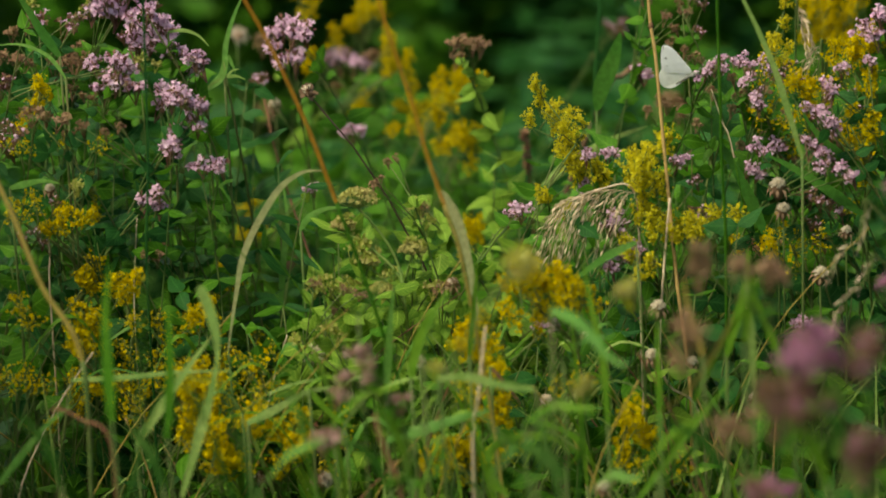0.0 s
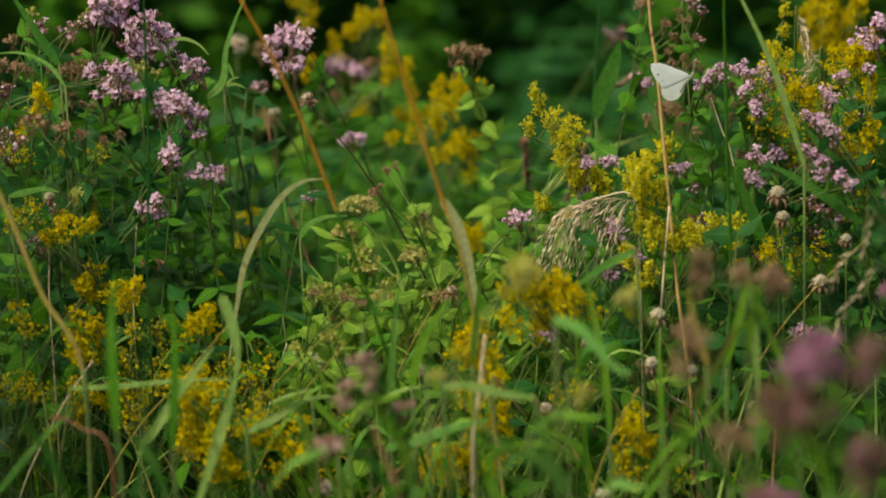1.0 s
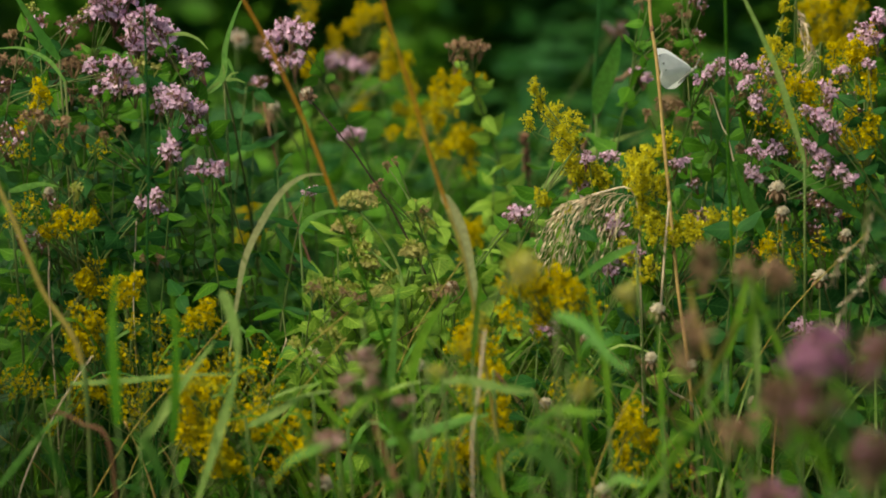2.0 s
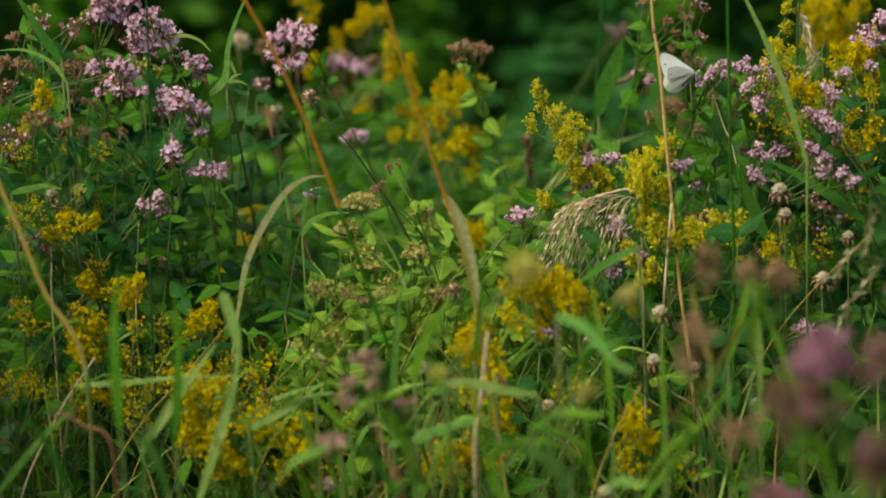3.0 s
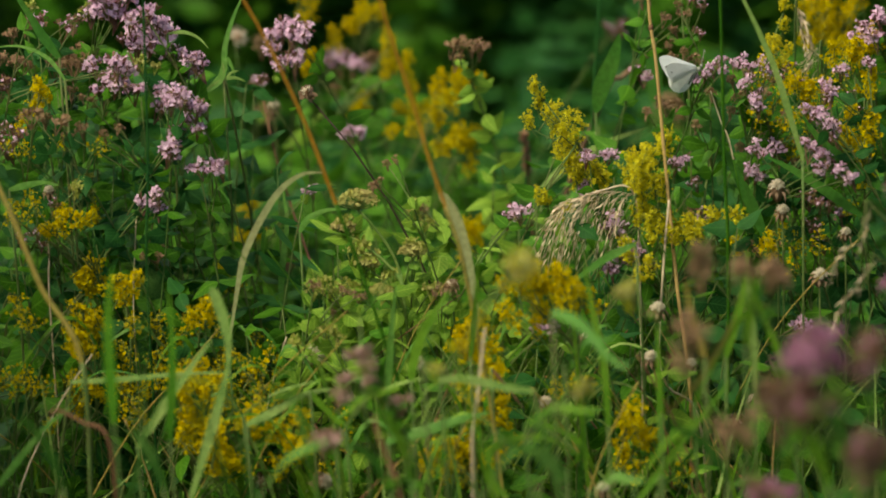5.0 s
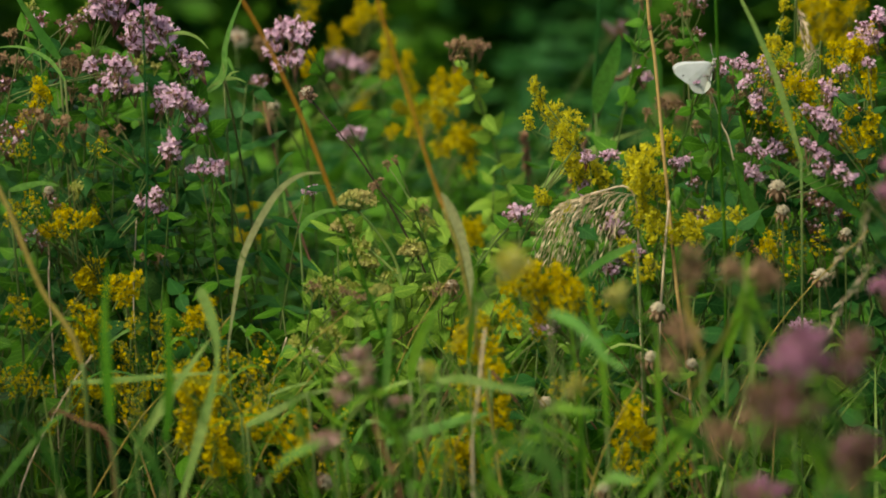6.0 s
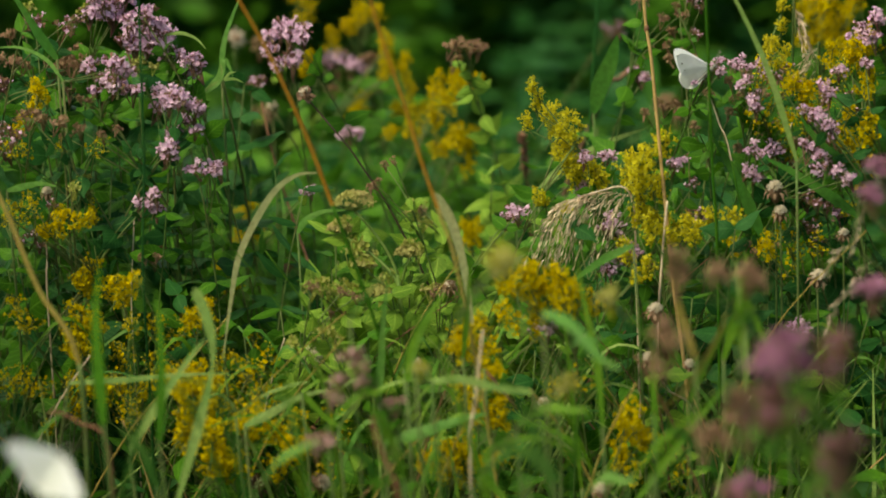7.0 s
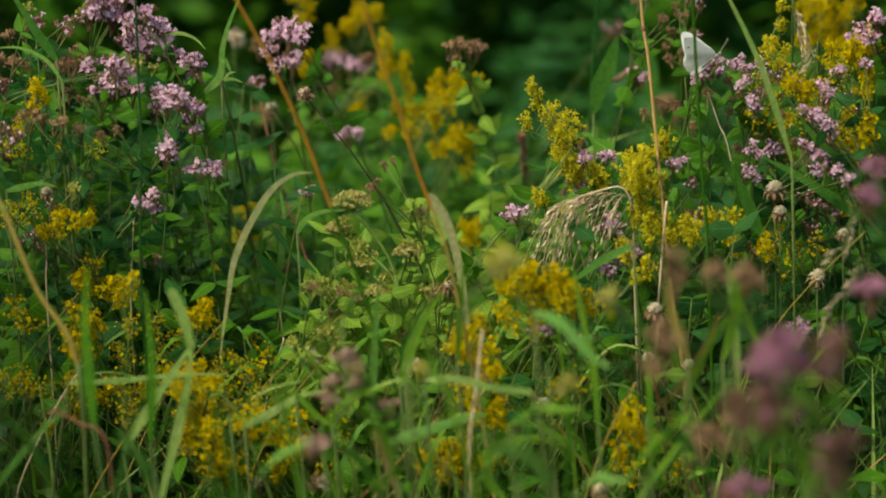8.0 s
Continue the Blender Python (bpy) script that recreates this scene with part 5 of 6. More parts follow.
BL7 = grass_blade([(-0.189, 1.788, 0.382), (-0.191, 1.794, 0.414), (-0.192, 1.801, 0.447), (-0.189, 1.807, 0.473)], 0.007, M_LEAF, "dark green grass blade standing before the flowers", side=(1, 0, 0))
BL8 = grass_blade([(-0.161, 1.834, 0.359), (-0.159, 1.841, 0.392), (-0.159, 1.847, 0.422), (-0.161, 1.853, 0.449)], 0.006, M_LEAF, "dark green grass blade standing before the flowers", side=(1, 0, 0))
BL9 = grass_blade([(0.105, 1.884, 0.355), (0.102, 1.892, 0.393), (0.095, 1.899, 0.427), (0.090, 1.905, 0.455)], 0.0048, M_GRASS, GREENB, side=(1, 0, 0))
BL10 = grass_blade([(0.138, 1.879, 0.332), (0.137, 1.887, 0.369), (0.136, 1.893, 0.397), (0.135, 1.897, 0.417)], 0.0042, M_GRASS, GREENB, side=(1, 0, 0))
BL11 = grass_blade([(-0.018, 1.938, 0.370), (-0.014, 1.943, 0.391), (-0.005, 1.947, 0.409), (0.006, 1.950, 0.425)], 0.007, M_GRASS, GREENB, side=(1, 0, 0))
BL12 = grass_blade([(0.247, 2.100, 0.482), (0.238, 2.100, 0.511), (0.227, 2.100, 0.544), (0.215, 2.100, 0.571), (0.202, 2.100, 0.597), (0.193, 2.100, 0.613)], 0.0046, M_GRASS_PALE, "tall green grass blade leaning over", side=(1, 0, 0))
grass_blade([(0.117, 2.340, 0.474), (0.121, 2.340, 0.494), (0.129, 2.340, 0.514), (0.134, 2.340, 0.534)], 0.0135, M_BLADE, "broad lance-shaped green leaf behind the flowers", side=(1, 0, 0.2), flat=True)
grass_blade([(0.184, 2.666, 0.427), (0.180, 2.673, 0.461), (0.172, 2.679, 0.489), (0.158, 2.684, 0.510)], 0.016, M_BLADE, "broad green leaf behind the flowers", side=(1, 0, 0.2))
grass_blade([(0.076, 2.356, 0.411), (0.097, 2.360, 0.430), (0.127, 2.364, 0.447), (0.157, 2.366, 0.458)], 0.008, M_GRASS_PALE, PALE, side=(0.2, 0.3, 1))
grass_blade([(0.310, 2.160, 0.450), (0.286, 2.163, 0.467), (0.267, 2.167, 0.482), (0.253, 2.170, 0.500)], 0.009, M_BLADE, "broad green leaf blade beside the flowers", side=(0.3, 0.2, 1), base=(0.37, 2.3))
grass_blade([(0.294, 2.156, 0.432), (0.271, 2.159, 0.448), (0.247, 2.163, 0.463), (0.229, 2.164, 0.472)], 0.008, M_BLADE, "broad green leaf blade beside the flowers", side=(0.3, 0.4, 1), base=(0.34, 2.3))
grass_blade([(0.232, 2.202, 0.407), (0.220, 2.208, 0.434), (0.208, 2.213, 0.458), (0.196, 2.217, 0.478)], 0.009, M_BLADE, GREENB, side=(1, 0, 0))
grass_blade([(-0.266, 2.179, 0.540), (-0.278, 2.182, 0.556), (-0.289, 2.186, 0.573), (-0.301, 2.190, 0.590)], 0.007, M_BLADE, GREENB, side=(1, 0, 0.3))
grass_blade([(-0.262, 2.176, 0.525), (-0.274, 2.179, 0.540), (-0.293, 2.181, 0.548), (-0.313, 2.181, 0.547)], 0.003, M_GRASS_BLUE, GREENB, side=(0, 0.3, 1))
grass_blade([(-0.158, 2.275, 0.509), (-0.157, 2.280, 0.533), (-0.151, 2.284, 0.554), (-0.142, 2.288, 0.574)], 0.0042, M_GRASS_BLUE, PALE, side=(1, 0, 0))
grass_blade([(-0.171, 2.273, 0.501), (-0.160, 2.275, 0.511), (-0.156, 2.278, 0.525), (-0.150, 2.276, 0.513)], 0.006, M_GRASS_BLUE, GREENB, side=(1, 0, 0.3))
grass_blade([(-0.194, 2.222, 0.551), (-0.182, 2.222, 0.552), (-0.172, 2.222, 0.548), (-0.165, 2.220, 0.541)], 0.0028, M_GRASS_PALE, PALE, side=(0, 0.2, 1))
grass_blade([(-0.100, 2.193, 0.413), (-0.094, 2.195, 0.422), (-0.082, 2.196, 0.428), (-0.066, 2.196, 0.429)], 0.005, M_GRASS_BLUE, GREENB, side=(0, 0.2, 1))
grass_blade([(-0.117, 2.240, 0.344), (-0.115, 2.247, 0.380), (-0.112, 2.253, 0.408), (-0.115, 2.258, 0.431)], 0.005, M_GRASS_BLUE, GREENB, side=(1, 0, 0))
grass_blade([(-0.301, 2.160, 0.450), (-0.289, 2.161, 0.453), (-0.278, 2.161, 0.455), (-0.266, 2.161, 0.453)], 0.005, M_GRASS_BLUE, GREENB, side=(0, 0.2, 1))
grass_blade([(0.130, 2.054, 0.434), (0.111, 2.052, 0.425), (0.096, 2.050, 0.415), (0.081, 2.048, 0.404)], 0.006, M_GRASS_BLUE, GREENB, side=(0.2, 0.2, 1), base=(0.15, 2.1))
grass_blade([(-0.281, 1.924, 0.304), (-0.267, 1.928, 0.321), (-0.249, 1.933, 0.342), (-0.234, 1.935, 0.353)], 0.005, M_GRASS_BLUE, GREENB, side=(0.6, 0.2, 1))
grass_blade([(0.121, 1.874, 0.308), (0.142, 1.880, 0.335), (0.163, 1.886, 0.362), (0.180, 1.890, 0.383)], 0.005, M_GRASS, GREENB, side=(1, 0, 0.6))
grass_blade([(0.042, 1.923, 0.297), (0.031, 1.926, 0.311), (0.034, 1.930, 0.328), (0.063, 1.931, 0.335), (0.092, 1.928, 0.321)], 0.007, M_GRASS, GREENB, side=(0, 0.3, 1))
grass_blade([(0.058, 1.889, 0.376), (0.041, 1.889, 0.378), (0.020, 1.890, 0.381), (-0.001, 1.890, 0.385)], 0.005, M_GRASS_PALE, GREENB, side=(0, 0.3, 1), base=(0.1, 1.95))
grass_blade([(-0.136, 2.067, 0.254), (-0.136, 2.071, 0.273), (-0.133, 2.075, 0.291), (-0.129, 2.077, 0.303)], 0.005, M_GRASS, GREENB, side=(1, 0, 0))
grass_blade([(0.181, 1.941, 0.384), (0.189, 1.947, 0.412), (0.194, 1.952, 0.433), (0.195, 1.956, 0.451)], 0.006, M_GRASS, GREENB, side=(1, 0, 0))
stalk([(-0.023, 1.778, 0.336), (-0.030, 1.783, 0.359), (-0.036, 1.786, 0.375), (-0.039, 1.789, 0.387)], 0.0018, 0.0012, M_BROWN, "short reddish brown dry stalk")
stalk([(0.020, 1.911, 0.337), (0.023, 1.916, 0.361), (0.026, 1.922, 0.389), (0.028, 1.926, 0.407)], 0.0012, 0.0008, M_DRY, "thin dry buff stalk")
stalk([(-0.204, 1.881, 0.342), (-0.222, 1.885, 0.357), (-0.236, 1.886, 0.364), (-0.241, 1.886, 0.362)], 0.0014, 0.0010, M_BROWN, "drooping brown dry grass spike")

R2 = random.Random(17)
for k in range(70):
    x, y = R2.uniform(-0.33, 0.33), R2.uniform(2.06, 2.3)
    h = R2.uniform(0.26, 0.36) + 0.2 * (2.2 - y)
    w = R2.choice((-1, 1)) * R2.uniform(0.03, 0.13)
    dip = R2.uniform(0.0, 0.05)
    grass_blade([(x, y, h * 0.45), (x + w * 0.25, y + 0.01, h * 0.75), (x + w * 0.6, y, h), (x + w, y - 0.01, h - dip)], R2.uniform(0.003, 0.0065),
                R2.choice((M_GRASS, M_GRASS, M_GRASS_BLUE, M_BLADE)), R2.choice((GREENB, "narrow green grass blade arching over")), side=(R2.uniform(-.4, .4), 0.6, R2.uniform(.4, 1)))

for k in range(22):
    x, y = R2.uniform(-0.10, 0.06), R2.uniform(1.95, 2.15)
    h = 0.27 + 0.3 * (2.16 - y) + R2.uniform(0, 0.07)
    w = R2.choice((-1, 1)) * R2.uniform(0.04, 0.12)
    grass_blade([(x, y, h * 0.5), (x + w * 0.3, y, h * 0.8), (x + w * 0.65, y, h), (x + w, y - 0.01, h - R2.uniform(0, 0.04))], R2.uniform(0.003, 0.006),
                R2.choice((M_GRASS, M_GRASS_PALE, M_LEAF_LIGHT)), PALE, side=(R2.uniform(-.4, .4), 0.6, R2.uniform(.4, 1)))

FRONT = []
# blades that lean across one another before the flowers

def cross(a, b, width):
    a, b = Vector(a), Vector(b)
    on = Vector((b.x - a.x, b.y - a.y, 0)) * 0.35
    FRONT.append(grass_blade([a, a.lerp(b, 0.5) + Vector((0, 0, 0.006)), b, b + on + Vector((0, 0, (b.z - a.z) * 0.2))], width,
                             R2.choice((M_GRASS, M_BLADE, M_GRASS_BLUE, M_BLADE)), "green grass blade leaning before the flowers", side=(R2.uniform(.3, 1), 0.3, R2.uniform(.2, 1))))


cross((0.025, 1.731, 0.357), (0.049, 1.708, 0.391), 0.008)
cross((0.072, 1.713, 0.369), (0.046, 1.688, 0.396), 0.009)
cross((0.067, 1.772, 0.454), (0.098, 1.738, 0.435), 0.007)
cross((0.077, 1.844, 0.405), (0.099, 1.817, 0.426), 0.006)
cross((0.128, 1.733, 0.367), (0.157, 1.713, 0.415), 0.006)
cross((0.115, 1.780, 0.346), (0.146, 1.759, 0.390), 0.006)
cross((0.166, 1.733, 0.364), (0.138, 1.710, 0.400), 0.006)
cross((0.184, 1.656, 0.386), (0.196, 1.637, 0.442), 0.006)
cross((0.215, 1.655, 0.383), (0.193, 1.633, 0.424), 0.007)
cross((0.053, 1.817, 0.374), (0.085, 1.789, 0.390), 0.008)
cross((-0.028, 1.779, 0.343), (-0.047, 1.756, 0.377), 0.006)
cross((-0.102, 1.750, 0.352), (-0.072, 1.727, 0.385), 0.007)
cross((-0.008, 1.806, 0.418), (0.005, 1.783, 0.458), 0.006)
cross((0.054, 1.636, 0.392), (0.065, 1.615, 0.435), 0.006)
cross((-0.046, 1.849, 0.432), (-0.015, 1.826, 0.468), 0.005)
cross((0.180, 1.788, 0.430), (0.182, 1.765, 0.469), 0.007)
cross((-0.063, 1.855, 0.363), (-0.032, 1.830, 0.391), 0.007)
cross((-0.014, 1.733, 0.364), (-0.030, 1.712, 0.409), 0.006)
cross((0.241, 1.733, 0.364), (0.218, 1.712, 0.412), 0.005)
cross((0.091, 1.770, 0.346), (0.112, 1.742, 0.361), 0.007)
cross((-0.161, 1.780, 0.346), (-0.174, 1.757, 0.383), 0.006)
cross((-0.220, 1.780, 0.346), (-0.236, 1.759, 0.390), 0.005)
for k in range(12):
    x, y = R2.uniform(-0.24, 0.24), R2.uniform(1.55, 1.85)
    h = 0.40 + 0.28 * (1.85 - y) + R2.uniform(-0.02, 0.05)
    w = R2.choice((-1, 1)) * R2.uniform(0.02, 0.09)
    FRONT.append(grass_blade([(x, y, h * 0.6), (x + w * 0.2, y + 0.01, h * 0.8), (x + w * 0.55, y, h), (x + w, y - 0.01, h - R2.uniform(0, 0.03))], R2.uniform(0.0022, 0.0034),
                             R2.choice((M_GRASS, M_BLADE, M_GRASS_BLUE)), "narrow green grass blade before the flowers", side=(R2.uniform(.3, 1), 0.4, R2.uniform(-.6, .6))))

FRONT.append(grass_blade([(0.200, 1.920, 0.367), (0.198, 1.920, 0.404), (0.195, 1.920, 0.433), (0.193, 1.920, 0.454)], 0.0056, M_GRASS_PALE, "soft pale green grass blade leaning before the flowers", side=(0.8, 0.3, 0.4)))
FRONT.append(grass_blade([(0.160, 1.900, 0.365), (0.172, 1.900, 0.394), (0.187, 1.900, 0.418), (0.196, 1.900, 0.427)], 0.0060, M_GRASS, "soft green grass blade leaning before the flowers", side=(0.8, 0.3, 0.4)))
FRONT.append(grass_blade([(0.135, 1.840, 0.374), (0.155, 1.840, 0.392), (0.172, 1.840, 0.420), (0.179, 1.840, 0.437)], 0.0053, M_OCHRE, "soft ochre grass blade leaning before the flowers", side=(0.8, 0.3, 0.4)))
FRONT.append(grass_blade([(0.219, 1.860, 0.376), (0.206, 1.860, 0.411), (0.194, 1.860, 0.440), (0.186, 1.860, 0.464)], 0.0045, M_GRASS, "soft green grass blade leaning before the flowers", side=(0.8, 0.3, 0.4)))
FRONT.append(grass_blade([(0.158, 1.800, 0.419), (0.149, 1.800, 0.447), (0.146, 1.800, 0.467)], 0.0053, M_OCHRE, "soft ochre grass blade leaning before the flowers", side=(0.8, 0.3, 0.4)))
FRONT.append(grass_blade([(-0.033, 1.990, 0.341), (-0.031, 1.990, 0.372), (-0.029, 1.990, 0.398), (-0.026, 1.990, 0.421)], 0.0056, M_GRASS_BLUE, "soft bluish green grass blade leaning before the flowers", side=(0.8, 0.3, 0.4)))
FRONT.append(grass_blade([(-0.018, 1.980, 0.367), (-0.013, 1.980, 0.386), (-0.003, 1.980, 0.404), (0.008, 1.980, 0.415)], 0.0045, M_BLADE, "soft dark green grass blade leaning before the flowers", side=(0.8, 0.3, 0.4)))
FRONT.append(grass_blade([(0.021, 1.970, 0.377), (0.023, 1.970, 0.399), (0.025, 1.970, 0.422), (0.026, 1.970, 0.440)], 0.0045, M_GRASS, "soft green grass blade leaning before the flowers", side=(0.8, 0.3, 0.4)))
FRONT.append(grass_blade([(-0.059, 1.950, 0.337), (-0.048, 1.950, 0.352), (-0.030, 1.950, 0.363), (-0.009, 1.950, 0.368)], 0.0053, M_GRASS_PALE, "soft pale green grass blade leaning before the flowers", side=(0.8, 0.3, 0.4)))
FRONT.append(grass_blade([(0.002, 1.900, 0.380), (0.016, 1.900, 0.381), (0.034, 1.900, 0.378), (0.051, 1.900, 0.373)], 0.0060, M_GRASS_PALE, "soft pale green grass blade leaning before the flowers", side=(0.8, 0.3, 0.4)))
FRONT.append(grass_blade([(-0.082, 1.970, 0.354), (-0.067, 1.970, 0.337), (-0.053, 1.970, 0.328)], 0.0045, M_GRASS, "soft green grass blade leaning before the flowers", side=(0.8, 0.3, 0.4)))
FRONT.append(grass_blade([(0.081, 1.920, 0.316), (0.091, 1.920, 0.330), (0.077, 1.920, 0.342), (0.056, 1.920, 0.349)], 0.0053, M_GRASS, "soft green grass blade leaning before the flowers", side=(0.8, 0.3, 0.4)))
FRONT.append(grass_blade([(0.035, 2.000, 0.362), (0.045, 2.000, 0.350), (0.056, 2.000, 0.335)], 0.0023, M_BROWN, "soft brown grass blade leaning before the flowers", side=(0.8, 0.3, 0.4)))
FRONT.append(grass_blade([(0.139, 1.930, 0.298), (0.164, 1.930, 0.328), (0.185, 1.930, 0.354), (0.199, 1.930, 0.368)], 0.0045, M_BLADE, "soft dark green grass blade leaning before the flowers", side=(0.8, 0.3, 0.4)))
FRONT.append(grass_blade([(0.098, 1.980, 0.287), (0.094, 1.980, 0.329), (0.090, 1.980, 0.374), (0.087, 1.980, 0.404)], 0.0037, M_GRASS, "soft green grass blade leaning before the flowers", side=(0.8, 0.3, 0.4)))
FRONT.append(grass_blade([(-0.126, 1.980, 0.336), (-0.111, 1.980, 0.348), (-0.093, 1.980, 0.355), (-0.078, 1.980, 0.358)], 0.0041, M_GRASS_PALE, "soft pale green grass blade leaning before the flowers", side=(0.8, 0.3, 0.4)))

for k in range(18):
    x, y = R2.choice((R2.uniform(0.10, 0.27), R2.uniform(0.10, 0.27), R2.uniform(-0.30, 0.1))), R2.uniform(2.02, 2.3)
    h, w = R2.uniform(0.27, 0.37), R2.uniform(-0.09, 0.09)
    stalk([(x, y, h * 0.7), (x + w * 0.5, y, h * 0.88), (x + w, y - 0.01, h)], 0.0008, 0.0005, R2.choice((M_DRY, M_STRAW, M_GRASS_PALE)), "thin dry buff stem among the grass")

R4 = random.Random(41)
for k in range(64):
    x, y = R4.uniform(-0.13, 0.29), R4.uniform(2.06, 2.22)
    h = R4.uniform(0.25, 0.36) + 0.2 * (2.16 - y)
    w = R4.choice((-1, 1)) * R4.uniform(0.03, 0.13)
    grass_blade([(x, y, h * 0.5), (x + w * 0.45, y, h * 0.82), (x + w, y - 0.02, h)], R4.uniform(0.0026, 0.0055), R4.choice((M_GRASS, M_GRASS, M_GRASS_BLUE, M_GRASS_PALE, M_BLADE)),
                R4.choice((GREENB, "narrow green grass blade slanting through the herbs")), side=(R4.uniform(.3, 1), 0.5, R4.uniform(-.6, .6)))

for k in range(40):
    x, y = R4.uniform(-0.30, 0.30), R4.uniform(2.04, 2.34)
    h = R4.uniform(0.27, 0.43) - 0.15 * (y - 2.2)
    w = R4.choice((-1, 1)) * R4.uniform(0.04, 0.15)
    stalk([(x, y, h * 0.55), (x + w * 0.45, y, h * 0.82), (x + w, y - 0.02, h)], 0.0007, 0.0004, R4.choice((M_OCHRE, M_BROWN, M_STEM, M_STEM, M_GRASS)), "thin bare herb stem slanting through the leaves")

R3 = random.Random(29)
for k in range(16):
    x, y = R3.uniform(-0.30, 0.20), R3.uniform(1.96, 2.2)
    h, w = 0.25 + 0.3 * (2.16 - y) + R3.uniform(0, 0.08), R3.choice((-1, 1)) * R3.uniform(0.03, 0.10)
    stalk([(x, y, h * 0.6), (x + w * 0.5, y, h * 0.85), (x + w, y - 0.01, h)], 0.0009, 0.0006, R3.choice((M_OCHRE, M_BROWN, M_OCHRE)), "thin ochre-brown dry stem leaning in the grass")
# dry drooping grass panicle


def dry_panicle(tip_a, tip_b, foot, strands, seed, label, stem_mat=M_DRY):
    """A dry grass stalk whose head nods over, with hanging branchlets of spikelets."""
    rng = random.Random(seed)
    a, b = Vector(tip_a), Vector(tip_b)
    foot = Vector((*foot, 0))
    e = thing("dry_grass", foot.x, foot.y, label, "grass", "dry grasses")
    path = smooth_path(bow((0, 0, 0), a - foot, 0.75, 5) + [(a - foot).lerp(b - foot, 0.5) + Vector((0, 0, 0.006)), b - foot], 5)
    g = Geo()
    g.tube(path, 0.0013, 0.0005, 6)
    part("stem", g.mesh("stem", stem_mat), e)
    reach = (b - a).length
    for k in range(strands):
        t = k / (strands - 1)
        p = a.lerp(b, t) - foot + Vector((0, 0, 0.005 * math.sin(3.14 * t)))
        dx = -1 if b.x < a.x else 1
        length = reach * rng.uniform(1.0, 1.5)
        way = Vector((dx * rng.uniform(0.25, 0.62), rng.uniform(-0.25, 0.25), rng.uniform(-0.1, 0.25)))
        q = [p + way * length * u + Vector((0, 0, -length * 1.0 * u * u)) for u in (0, .2, .4, .6, .8, 1)]
        g = Geo()
        g.tube(q, 0.0003, 0.0002, 3)
        for j in range(11):
            c, d = along(q, 0.25 + 0.75 * j / 11 + rng.uniform(-.02, .02))
            s = d.orthogonal().normalized()
            s = Matrix.Rotation(rng.random() * 6.28, 3, d) @ s
            o = (d + s * 0.45).normalized()
            ln = rng.uniform(0.005, 0.0085)
            g.strip([c, c + o * ln * 0.5 + s * 0.0006, c + o * ln], 0.0012, d.cross(s), 0.5, lance)
        part("spikelet_branch", g.mesh("spikelet_branch", M_DRY), e)
    return e


DRY1 = dry_panicle((0.136, 2.159, 0.447), (0.091, 2.158, 0.441), (0.15, 2.2), 26, 3, "drooping dry straw-coloured grass panicle")
DRY2 = dry_panicle((0.277, 1.961, 0.478), (0.267, 1.956, 0.455), (0.42, 2.0), 2, 4, "thin dry drooping grass head beside the flowers", M_STEM)
DRY3 = dry_panicle((0.285, 1.974, 0.440), (0.272, 1.970, 0.422), (0.44, 2.02), 2, 5, "thin dry drooping grass head beside the flowers", M_STEM)
DRY4 = dry_panicle((0.278, 2.280, 0.533), (0.275, 2.275, 0.509), (0.29, 2.34), 6, 6, "thin dry buff grass spike among yellow flowers", M_STEM)
DRY5 = dry_panicle((0.259, 2.286, 0.562), (0.261, 2.282, 0.541), (0.27, 2.36), 6, 7, "thin dry buff grass spike among yellow flowers", M_STEM)


def dock_spike(tip, length, label):
    """A stiff stem set with whorls of small papery seeds."""
    rng = random.Random(77)
    tip = Vector(tip)
    foot = Vector((tip.x + 0.02, tip.y + 0.05, 0))
    e = thing("dock_plant", foot.x, foot.y, label, "dock", "seed heads")
    path = bow((0, 0, 0), tip - foot, 0.7, 14)
    g = Geo()
    g.tube(path, 0.0014, 0.0007, 5)
    part("stem", g.mesh("stem", M_BROWN), e)
    g = Geo()
    for k in range(170):
        c, d = along(path, 1 - (length / tip.z) * rng.random())
        w = rng.random() * 6.28
        a = d.orthogonal().normalized()
        o = (a * math.cos(w) + d.cross(a) * math.sin(w) + d * 0.5).normalized()
        g.petal(c + o * 0.0007, o, d, rng.uniform(0.003, 0.0052), 0.0028)
    part("seed_spike", g.mesh("seed_spike", M_BROWN), e, None, "reddish brown papery seeds")
    return e


dock_spike((0.066, 2.463, 0.436), 0.055, "reddish brown dock seed spike behind the flowers")


# ---- umbel, seed heads ----


